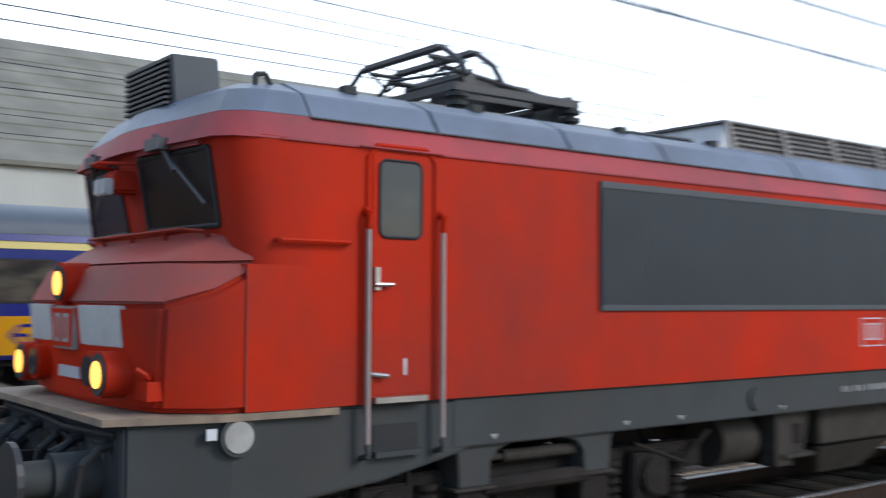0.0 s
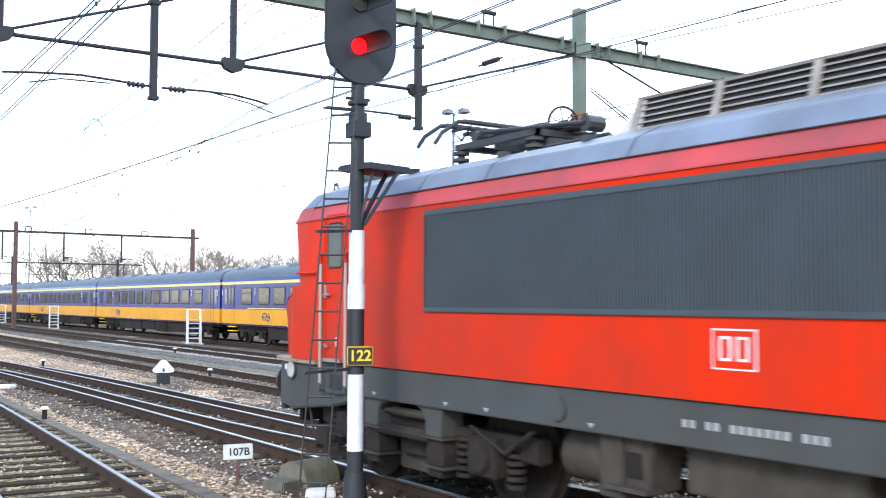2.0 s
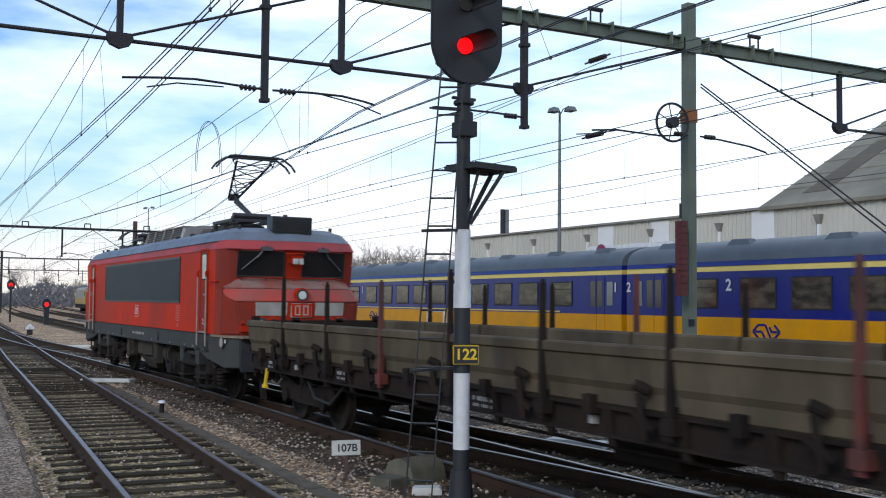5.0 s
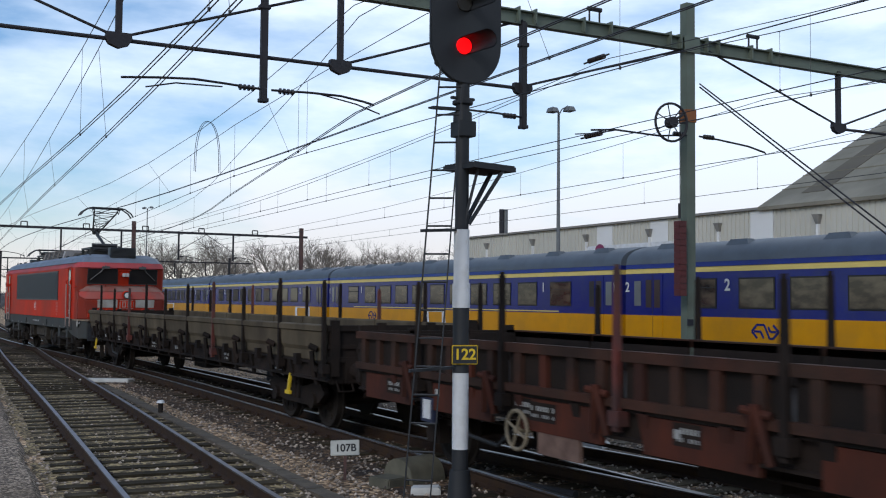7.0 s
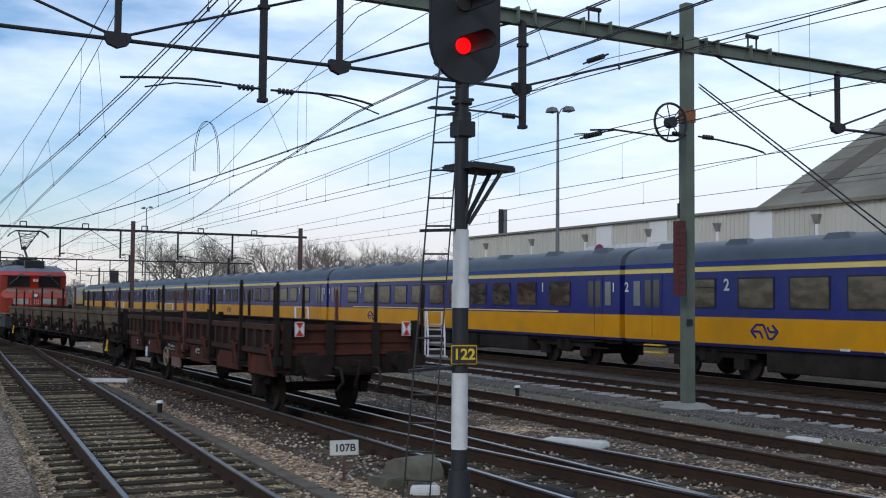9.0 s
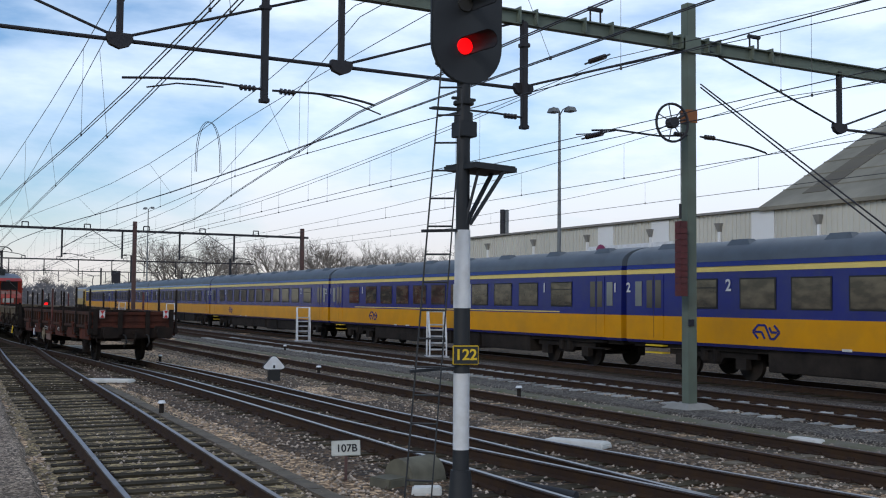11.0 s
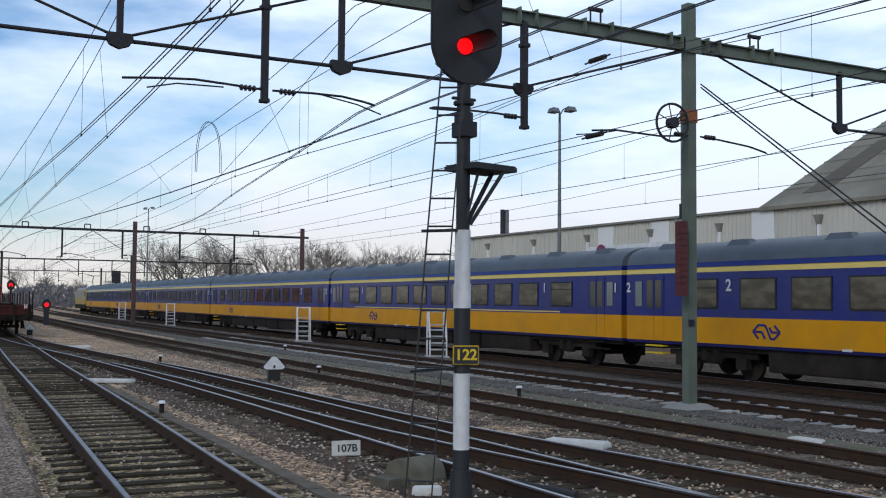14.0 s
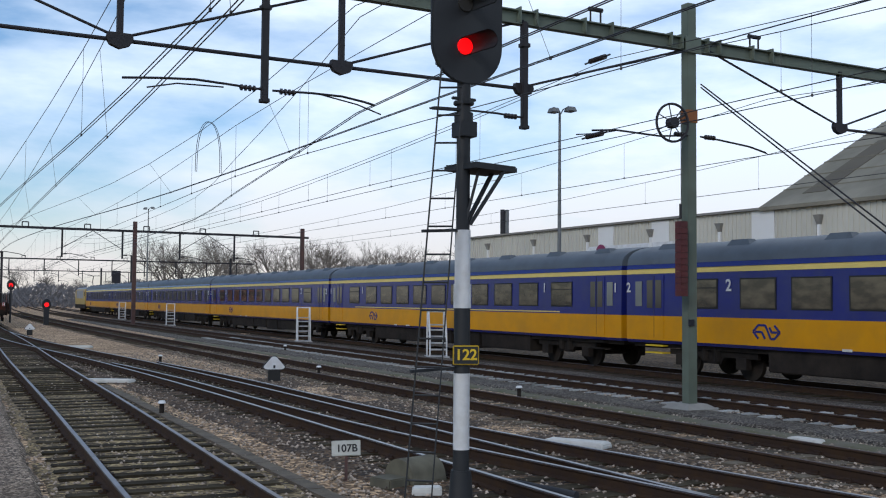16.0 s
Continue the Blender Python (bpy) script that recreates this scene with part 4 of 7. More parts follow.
def loco_end(p, s, first):
    """One end of the locomotive; s = 1 ahead, -1 behind."""
    paint = RED if first else RED_DUSTY

    def Y(v):
        return s * v

    def plan(half, z):
        """A closed outline at height z (one, or one for each point) from half of it, given as (x, y)."""
        zs = z if isinstance(z, list) else [z] * len(half)
        return [(x, Y(y), h) for (x, y), h in zip(half, zs)] + [(-x, Y(y), h) for (x, y), h in reversed(list(zip(half, zs)))]
    # lower nose: a blunt wedge in plan, widest at the belt
    part("cab_side", Shape().box(-1.475, 1.475, min(Y(6.95), Y(7.43)), max(Y(6.95), Y(7.43)), 1.42, 2.36), paint, p, "red cab side")
    low = [(1.472, 7.40), (1.445, 7.60), (1.21, 7.90), (0.90, 7.99), (0.30, 8.03)]
    belt = [(1.473, 7.37), (1.458, 7.63), (1.345, 7.93), (0.97, 8.06), (0.30, 8.11)]
    rise = [2.34, 2.19, 2.10, 2.10, 2.10]
    edge = [(1.46, 7.33), (1.34, 7.56), (1.15, 7.87), (0.84, 7.95), (0.28, 7.99)]
    crown = [(1.30, 7.33), (1.20, 7.40), (1.05, 7.47), (0.80, 7.51), (0.25, 7.53)]
    n = part("nose", Shape().loft([plan(low, 1.42), plan(belt, rise)]), paint, p, "rounded red nose", bevel=0.035, smooth=True)
    part("nose_slope", Shape().loft([plan(belt, rise), plan(edge, 2.36)]), mat_slope, n, "dusty front slope with its highlight in the pink", bevel=0.035, smooth=True)
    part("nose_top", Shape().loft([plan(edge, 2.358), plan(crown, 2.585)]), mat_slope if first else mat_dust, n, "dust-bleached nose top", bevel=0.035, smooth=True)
    part("body_seam", Shape().tube([(-1.477, Y(7.43), 1.43), (-1.477, Y(7.43), 2.34)], 0.003, 4), mat_dust, n)
    # front face panels
    for sx in (-1, 1):
        part("white_panel", Shape().add([(sx * a, Y(b), c) for a, b, c in ((0.30, 8.112, 2.09), (0.96, 8.07, 2.09), (0.95, 8.042, 1.82), (0.30, 8.082, 1.82), (0.30, 7.95, 2.09), (0.96, 7.95, 2.09), (0.95, 7.95, 1.82), (0.30, 7.95, 1.82))],
             [(0, 1, 2, 3), (4, 5, 6, 7), (0, 1, 5, 4), (1, 2, 6, 5), (2, 3, 7, 6), (3, 0, 4, 7)]), mat_panel if first else mat_panel_r, n, "dirty white front panel", bevel=0.006)
        hl = part("headlight_housing", Shape().rod((sx * 0.86, Y(7.9), 1.65), (sx * 0.86, Y(8.15), 1.65), 0.15, 18).rod((sx * 0.60, Y(7.9), 1.66), (sx * 0.60, Y(8.13), 1.66), 0.13, 18), RED, n, smooth=True)
        part("lamp_rim", Shape().rod((sx * 0.86, Y(8.15), 1.65), (sx * 0.86, Y(8.165), 1.65), 0.135, 18), FRAME_GREY, hl)
        part("lamp_glass", Shape().rod((sx * 0.86, Y(8.15), 1.65), (sx * 0.86, Y(8.175), 1.65), 0.088, 18), LAMPON if first else LAMPWH, hl, "lit warm headlight" if first else "clear unlit headlight")
        part("marker_lamp", Shape().rod((sx * 0.60, Y(8.12), 1.66), (sx * 0.60, Y(8.145), 1.66), 0.10, 18), GLASS, hl)
        part("corner_step", Shape().tube([(sx * 1.12, Y(7.9), 1.60), (sx * 1.22, Y(7.98), 1.66), (sx * 1.20, Y(8.04), 1.70)], 0.02).box(min(sx * 1.0, sx * 1.24), max(sx * 1.0, sx * 1.24), min(Y(7.75), Y(7.98)), max(Y(7.75), Y(7.98)), 1.50, 1.62), RED, n)
    tl = part("top_lamp", Shape().rod((0, Y(7.9), 2.24), (0, Y(8.14), 2.24), 0.15, 20), RED, n, smooth=True)
    part("lamp_rim", Shape().rod((0, Y(8.13), 2.24), (0, Y(8.155), 2.24), 0.125, 20), FRAME_GREY, tl)
    part("lamp_glass", Shape().rod((0, Y(8.13), 2.24), (0, Y(8.165), 2.24), 0.085, 20), LAMPON if first else LAMPWH, tl, "lit warm headlight" if first else "clear headlight")
    lg = Shape().box(-0.23, 0.23, min(Y(8.0), Y(8.115)), max(Y(8.0), Y(8.115)), 1.78, 2.08)
    em = part("emblem_plate", lg, mat_panel_r, n, "white-edged square emblem", bevel=0.015)
    part("emblem_field", Shape().box(-0.212, 0.212, min(Y(8.0), Y(8.119)), max(Y(8.0), Y(8.119)), 1.798, 2.062), RED, em)
    b = Shape()
    ya, yb = min(Y(8.05), Y(8.124)), max(Y(8.05), Y(8.124))
    for x in (-0.15, 0.03):
        b.add([(x + u, y, z) for y in (ya, yb) for u, z in ((0, 1.83), (0, 2.03), (0.12, 2.03), (0.12, 1.83), (0.028, 1.855), (0.028, 2.005), (0.092, 2.005), (0.092, 1.855))],
              [q for o in (0, 8) for q in ((o, o + 1, o + 5, o + 4), (o + 1, o + 2, o + 6, o + 5), (o + 2, o + 3, o + 7, o + 6), (o + 3, o, o + 4, o + 7))] + [(i, (i + 1) % 4, 8 + (i + 1) % 4, 8 + i) for i in range(4)] + [(4 + i, 4 + (i + 1) % 4, 12 + (i + 1) % 4, 12 + i) for i in range(4)])
    part("emblem_mark", b, mat_panel_r, em)
    nb = Shape()
    for k in range(5):
        x = -0.22 + k * 0.09
        nb.box(x, x + 0.06, min(Y(7.9), Y(8.07)), max(Y(7.9), Y(8.07)), 1.58, 1.66)
    part("number_bars", nb, WHITEMARK if first else mat_crest, n)
    # nose rail
    pts = [(-1.1, Y(7.46), 2.50), (-1.1, Y(7.56), 2.58), (-0.9, Y(7.63), 2.60), (0.9, Y(7.63), 2.60), (1.1, Y(7.56), 2.58), (1.1, Y(7.46), 2.50)]
    r = Shape().tube(pts, 0.014)
    for x in (-0.6, 0, 0.6):
        r.rod((x, Y(7.63), 2.60), (x, Y(7.60), 2.48), 0.014, 6)
    part("nose_rail", r, RED_DUSTY, n)
    # cab front: leans forward, its two halves swept back, corners rounded
    base = [(1.475, 6.94), (1.47, 7.20), (1.41, 7.34), (1.30, 7.42), (0.15, 7.50)]
    head = [(1.475, 6.94), (1.47, 7.34), (1.41, 7.48), (1.30, 7.56), (0.15, 7.68)]
    part("cab_front", Shape().loft([plan(base, 2.30), plan([(x, y + (Y_ - y) * 0.289) for (x, y), (X_, Y_) in zip(base, head)], 2.56), plan(head, 3.20)]), paint, p, "forward-leaning red cab front", smooth=True)
    for sx in (-1, 1):
        def fr(x, z, out):
            u = (z - 2.30) / 0.90
            y = 7.503 + 0.18 * u - (0.08 + 0.04 * u) * (x - 0.15) / 1.15
            return (sx * x, Y(y + out), z)
        part("windscreen", Shape().add([fr(a, c, o) for o in (-0.03, 0.006) for a, c in ((0.20, 2.62), (1.18, 2.62), (1.17, 3.13), (0.22, 3.13))], [(0, 1, 2, 3), (7, 6, 5, 4), (0, 4, 5, 1), (1, 5, 6, 2), (2, 6, 7, 3), (3, 7, 4, 0)]), GLASS_CAB, p, "dark cab windscreen")
        part("windscreen_seal", Shape().tube([fr(a, c, 0.004) for a, c in ((0.20, 2.62), (1.18, 2.62), (1.17, 3.13), (0.22, 3.13), (0.20, 2.62))], 0.02), RUBBER, p)
        part("windscreen_lintel", Shape().bar(fr(0.24, 3.165, 0.02), fr(1.1, 3.165, 0.02), 0.03, 0.035), RED_PINK, p)
        wi = Shape().rod(fr(0.62, 3.26, 0.07), fr(0.80, 3.0, 0.06), 0.020, 6).rod(fr(0.76, 3.06, 0.05), fr(1.10, 2.76, 0.04), 0.014, 6).box(*sorted((sx * 0.50, sx * 0.74)), *sorted((Y(7.60), Y(7.74))), 3.15, 3.23)
        part("wiper", wi, mat_wiper, p, "dark windscreen wiper")
    mi = Shape().box(-0.11, 0.13, min(Y(7.55), Y(7.80)), max(Y(7.55), Y(7.80)), 2.90, 3.06)
    part("lamp_bracket", mi, RED, p, bevel=0.02)
    for x in (-0.04, 0.08):
        part("cab_lamp", Shape().box(x - 0.05, x + 0.05, min(Y(7.80), Y(7.87)), max(Y(7.80), Y(7.87)), 2.88, 3.0), mat_panel, p, "small white cab lamp", bevel=0.01)
    part("mirror_arm", Shape().tube([(0.25, Y(7.66), 3.1), (0.05, Y(7.92), 3.1), (-0.1, Y(7.92), 3.1), (-0.2, Y(7.68), 3.1)], 0.014), RED, p)
    # brow and roof front
    rim = [(1.484, 6.94), (1.475, 7.36), (1.42, 7.52), (1.31, 7.62), (0.15, 7.76)]
    rim_top = [(1.412, 6.94), (1.40, 7.30), (1.35, 7.44), (1.24, 7.54), (0.15, 7.67)]
    part("brow", Shape().loft([plan(rim, 3.18), plan(rim_top, 3.36)]), RED_PINK, p, "weathered pinkish red brow", smooth=True)
    part("roof_front", Shape().loft([plan(rim_top, 3.355), plan([(1.28, 6.94), (1.26, 7.19), (1.21, 7.32), (1.11, 7.41), (0.15, 7.54)], 3.54), plan([(1.0, 6.94), (0.98, 7.05), (0.93, 7.13), (0.84, 7.20), (0.15, 7.30)], 3.645)]), ROOF_BLUE, p, "blue-grey cab roof", bevel=0.012)
    # roof unit with louvres
    ac = part("air_conditioner", Shape().add([(x, Y(y), z) for x in (-0.44, 0.44) for y, z in ((7.14, 3.60), (7.50, 3.50), (7.53, 3.89), (7.16, 3.90))], [(0, 1, 2, 3), (7, 6, 5, 4), (0, 4, 5, 1), (1, 5, 6, 2), (2, 6, 7, 3), (3, 7, 4, 0)]), GRILLE, p, "dark louvred roof unit", bevel=0.012)
    for k in range(9):
        z = 3.53 + k * 0.039
        part("louvre", Shape().box(-0.40, 0.40, min(Y(7.48), Y(7.555)), max(Y(7.48), Y(7.555)), z, z + 0.018), BLACK, ac)
    part("unit_bracket", Shape().box(-0.5, 0.5, min(Y(7.2), Y(7.52)), max(Y(7.2), Y(7.52)), 3.46, 3.51), BLACK, ac)
    part("vent_cap", Shape().rod((-0.1, Y(7.34), 3.88), (-0.1, Y(7.34), 3.94), 0.05, 12), BLACK, ac)
    for x in (-1.02, 1.02):
        part("lifting_eye", Shape().tube([(x, Y(7.16), 3.58), (x, Y(7.16), 3.69), (x, Y(7.08), 3.70), (x, Y(7.03), 3.6)], 0.02), FRAME_GREY, p)
    # frame, apron and buffers
    fr_ = Shape().loft([[(-1.44, Y(5.6), 1.03), (1.44, Y(5.6), 1.03), (1.44, Y(5.6), 1.41), (-1.44, Y(5.6), 1.41)],
                        [(-1.44, Y(6.35), 0.88), (1.44, Y(6.35), 0.88), (1.44, Y(6.35), 1.41), (-1.44, Y(6.35), 1.41)],
                        [(-1.44, Y(7.50), 0.76), (1.44, Y(7.50), 0.76), (1.44, Y(7.50), 1.41), (-1.44, Y(7.50), 1.41)],
                        [(-1.30, Y(8.14), 0.78), (1.30, Y(8.14), 0.78), (1.30, Y(8.14), 1.36), (-1.30, Y(8.14), 1.36)]])
    part("end_frame", fr_, FRAME_GREY, p, "grey end frame", bevel=0.02)
    ap = part("apron", Shape().box(-1.28, 1.28, min(Y(8.1), Y(8.155)), max(Y(8.1), Y(8.155)), 0.70, 1.35), mat_apron, p, "sooty dark front apron", bevel=0.01)
    for x in (-1.12, -0.6, -0.28, 0.28, 0.6, 1.12):
        part("air_cock", Shape().rod((x, Y(8.14), 1.24), (x, Y(8.24), 1.22), 0.035, 8).bar((x, Y(8.22), 1.22), (x + 0.09, Y(8.26), 1.26), 0.02, 0.02), RUBBER, ap)
        part("jumper_hose", Shape().tube([(x, Y(8.22), 1.22), (x + 0.02, Y(8.33), 1.12), (x + 0.05, Y(8.36), 0.86), (x + 0.11, Y(8.27), 0.64), (x + 0.2, Y(8.2), 0.74), (x + 0.22, Y(8.15), 0.95)], 0.026), RUBBER, ap)
    part("drawhook", Shape().box(-0.2, 0.2, min(Y(8.1), Y(8.2)), max(Y(8.1), Y(8.2)), 0.88, 1.2).bar((0, Y(8.15), 1.03), (0, Y(8.45), 1.03), 0.08, 0.12).tube([(0, Y(8.42), 1.04), (-0.05, Y(8.5), 0.9), (-0.05, Y(8.42), 0.68)], 0.03), GRIME, ap, "greasy draw hook")
    part("cable_tray", Shape().tube([(-1.2, Y(8.16), 1.3), (-0.4, Y(8.2), 1.28), (0.3, Y(8.2), 1.31), (1.2, Y(8.16), 1.29)], 0.022), RUBBER, ap)
    part("footboard", Shape().loft([[(-1.50, Y(6.75), 1.37), (1.50, Y(6.75), 1.37), (1.50, Y(6.75), 1.415), (-1.50, Y(6.75), 1.415)],
                                    [(-1.48, Y(7.6), 1.37), (1.48, Y(7.6), 1.37), (1.48, Y(7.6), 1.415), (-1.48, Y(7.6), 1.415)],
                                    [(-1.30, Y(8.28), 1.37), (1.30, Y(8.28), 1.37), (1.30, Y(8.28), 1.415), (-1.30, Y(8.28), 1.415)]]), mat_ledge, p, "worn metal footboard")
    for sx in (-1, 1):
        bf = part("buffer", Shape().rod((sx * 0.875, Y(8.1), 1.03), (sx * 0.875, Y(8.45), 1.03), 0.15, 18).rod((sx * 0.875, Y(8.45), 1.03), (sx * 0.875, Y(8.66), 1.03), 0.115, 18), FRAME_GREY, p, "grey sleeve buffer", smooth=True)
        part("buffer_head", Shape().rod((sx * 0.875, Y(8.66), 1.03), (sx * 0.875, Y(8.70), 1.03), 0.24, 22), BLACK, bf)
        part("buffer_plate", Shape().box(sx * 0.875 - 0.16, sx * 0.875 + 0.16, min(Y(8.1), Y(8.16)), max(Y(8.1), Y(8.16)), 0.82, 1.24), FRAME_GREY, bf)
        part("hose", Shape().tube([(sx * 0.45, Y(8.14), 1.2), (sx * 0.47, Y(8.32), 1.12), (sx * 0.45, Y(8.38), 0.85), (sx * 0.40, Y(8.28), 0.62), (sx * 0.36, Y(8.2), 0.75)], 0.03), RUBBER, p)
        part("hose", Shape().tube([(sx * 0.62, Y(8.14), 1.1), (sx * 0.64, Y(8.3), 1.0), (sx * 0.6, Y(8.36), 0.75), (sx * 0.55, Y(8.22), 0.5)], 0.022), RUBBER, p)
        rl = part("round_board_holder", Shape().rod((sx * 1.44, Y(7.47), 1.27), (sx * 1.475, Y(7.47), 1.27), 0.125, 22), FRAME_GREY, p, smooth=True)
        part("round_board", Shape().rod((sx * 1.475, Y(7.47), 1.27), (sx * 1.482, Y(7.47), 1.27), 0.10, 22), mat_panel_r, rl, "worn grey-white disc")
        part("small_tag", Shape().box(min(sx * 1.44, sx * 1.455), max(sx * 1.44, sx * 1.455), min(Y(7.61), Y(7.68)), max(Y(7.61), Y(7.68)), 1.26, 1.33), WHITEMARK, p)
    hook = Shape().bar((0, Y(8.14), 1.02), (0, Y(8.42), 1.02), 0.08, 0.1).tube([(0, Y(8.42), 1.02), (0, Y(8.5), 0.95), (0, Y(8.44), 0.72)], 0.03)
    part("coupling_hook", hook, GRIME, p)
    part("rail_guard", Shape().bar((-0.753, Y(7.9), 0.66), (-0.753, Y(8.05), 0.14), 0.12, 0.05).bar((0.753, Y(7.9), 0.66), (0.753, Y(8.05), 0.14), 0.12, 0.05).box(-1.1, 1.1, min(Y(7.85), Y(7.95)), max(Y(7.85), Y(7.95)), 0.55, 0.72), GRIME, p)
    # side doors
    for sx in (-1, 1):
        def X(v):
            return sx * v
        d0, d1 = (5.975, 6.495) if first else (5.93, 6.45)

        def slab(name, v0, v1, ya, yb, z0, z1, mt, par, lb="", bev=0.0):
            return part(name, Shape().box(min(X(v0), X(v1)), max(X(v0), X(v1)), min(Y(ya), Y(yb)), max(Y(ya), Y(yb)), z0, z1), mt, par, lb, bevel=bev)
        door = slab("door", 1.46, 1.482, d0, d1, 1.47, 3.17, paint, p, "red cab door", 0.012)
        ring = [(d0 + 0.275 + u * (0.18 - 0.06) + 0.06 * math.cos(a), 2.84 + v * (0.27 - 0.06) + 0.06 * math.sin(a)) for u, v, q in ((1, 1, 0), (-1, 1, 1), (-1, -1, 2), (1, -1, 3)) for a in [math.pi / 2 * (q + i / 4) for i in range(5)]]
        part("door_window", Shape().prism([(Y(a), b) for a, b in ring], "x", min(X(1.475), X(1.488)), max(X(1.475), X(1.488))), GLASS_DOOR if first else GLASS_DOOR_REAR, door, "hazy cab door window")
        part("window_seal", Shape().tube([(X(1.485), Y(a), b) for a, b in ring + ring[:1]], 0.012), RUBBER, door)
        part("door_frame", Shape().tube([(X(1.478), Y(a), z) for a, z in ((d0 - 0.03, 1.44), (d0 - 0.03, 3.12), (d0 + 0.05, 3.21), (d1 - 0.05, 3.21), (d1 + 0.03, 3.12), (d1 + 0.03, 1.44))], 0.018), RED, door)
        slab("rain_strip", 1.47, 1.51, d0 - 0.1, d1 + 0.1, 3.185, 3.195, RED_PINK, door)
        slab("sill", 1.46, 1.53, d0 + 0.06, d1 - 0.02, 1.425, 1.465, STEEL, door, "scuffed metal sill")
        part("door_handle", Shape().box(min(X(1.48), X(1.51)), max(X(1.48), X(1.51)), min(Y(d1 - 0.06), Y(d1 - 0.02)), max(Y(d1 - 0.06), Y(d1 - 0.02)), 2.2, 2.36).rod((X(1.51), Y(d1 - 0.02), 2.24), (X(1.52), Y(d1 - 0.16), 2.24), 0.016, 8), STEEL, door, "chrome handle")
        part("door_latch", Shape().rod((X(1.49), Y(d1), 1.625), (X(1.53), Y(d1 - 0.12), 1.61), 0.018, 8), STEEL, door)
        words("door_digit", "1" if s > 0 else "2", 0.16, WHITEMARK, door, Matrix.Translation((X(1.484), Y(d0 + 0.23), 1.66)) @ (pose(0, 0, 0, 90, 0, -90) if sx < 0 else pose(0, 0, 0, 90, 0, 90)))
        for yy in (d0 - 0.07, d1 + 0.05):
            hr = part("handrail", Shape().tube([(X(1.525), Y(yy), 1.14), (X(1.525), Y(yy), 2.64)], 0.021, 10), mat_rail, p, "bare metal handrail", smooth=True)
            part("rail_bracket", Shape().tube([(X(1.47), Y(yy), 2.76), (X(1.54), Y(yy), 2.72), (X(1.525), Y(yy), 2.62)], 0.024), RED, hr)
            part("rail_foot", Shape().tube([(X(1.44), Y(yy), 1.05), (X(1.54), Y(yy), 1.08), (X(1.525), Y(yy), 1.16)], 0.022), FRAME_GREY, hr)
        part("side_rail", Shape().tube([(X(1.47), Y(7.23), 2.52), (X(1.52), Y(7.22), 2.52), (X(1.52), Y(6.69), 2.52), (X(1.47), Y(6.68), 2.52)], 0.016), RED, p)
        # No real hollow: a proud black slab paints the recess's shade.
        st = slab("step_recess", 1.43, 1.447, d0 + 0.09, d1 - 0.05, 1.08, 1.27, RUBBER, p, "black panel painting the shade of a footstep recess")
        slab("step_tread", 1.44, 1.50, d0 + 0.08, d1 - 0.04, 1.05, 1.09, FRAME_GREY, st)
        part("lower_step", Shape().box(min(X(1.1), X(1.5)), max(X(1.1), X(1.5)), min(Y(6.0), Y(6.5)), max(Y(6.0), Y(6.5)), 0.55, 0.59).box(min(X(1.1), X(1.5)), max(X(1.1), X(1.5)), min(Y(6.0), Y(6.5)), max(Y(6.0), Y(6.5)), 0.28, 0.32).bar((X(1.3), Y(6.05), 1.0), (X(1.3), Y(6.05), 0.3), 0.05, 0.03).bar((X(1.3), Y(6.45), 1.0), (X(1.3), Y(6.45), 0.3), 0.05, 0.03), GRIME, p, "grimy hanging footsteps")


mat_crest = mat("faded_crest_paint", (0.46, 0.10, 0.08), 0.55, scale=20, amount=0.8)
# Pale base colour paints the bright sky reflection into the rear door glass.
GLASS_DOOR_REAR = mat("pale_blind_behind_glass", (0.36, 0.38, 0.36), 0.12, col2=(0.24, 0.26, 0.25), scale=2.5, amount=0.8, spec=0.5)
GLASS_DOOR = mat("hazy_door_glass", (0.022, 0.025, 0.028), 0.15, col2=(0.045, 0.05, 0.05), scale=2.5, amount=0.8, spec=0.3)
mat_wiper = mat("dull_wiper_steel", (0.10, 0.10, 0.10), 0.5, 0.4, scale=6)
mat_apron = mat("sooty_blue_grey_apron", (0.024, 0.028, 0.034), 0.8, col2=(0.045, 0.045, 0.047), scale=3, amount=0.8, spec=0.2)
# Dust, plus the slope's pinkish highlight painted into the colour.
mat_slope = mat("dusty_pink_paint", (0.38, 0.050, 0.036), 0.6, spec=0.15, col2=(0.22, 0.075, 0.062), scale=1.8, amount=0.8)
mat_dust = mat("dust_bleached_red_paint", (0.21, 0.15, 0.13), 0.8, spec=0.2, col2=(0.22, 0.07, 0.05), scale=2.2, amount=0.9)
mat_panel = mat("dirty_white_panel_paint", (0.52, 0.52, 0.50), 0.55, col2=(0.36, 0.35, 0.33), scale=4, amount=0.7)
mat_panel_r = mat("brake_dusted_white_panel", (0.34, 0.33, 0.30), 0.6, col2=(0.22, 0.20, 0.17), scale=4, amount=0.7)
mat_ledge = mat("worn_tan_footboard", (0.26, 0.19, 0.12), 0.7, col2=(0.15, 0.11, 0.08), scale=5, amount=0.8)
mat_rail = mat("bare_worn_handrail", (0.30, 0.25, 0.23), 0.5, 0.3, col2=(0.30, 0.22, 0.19), scale=7, amount=0.7)


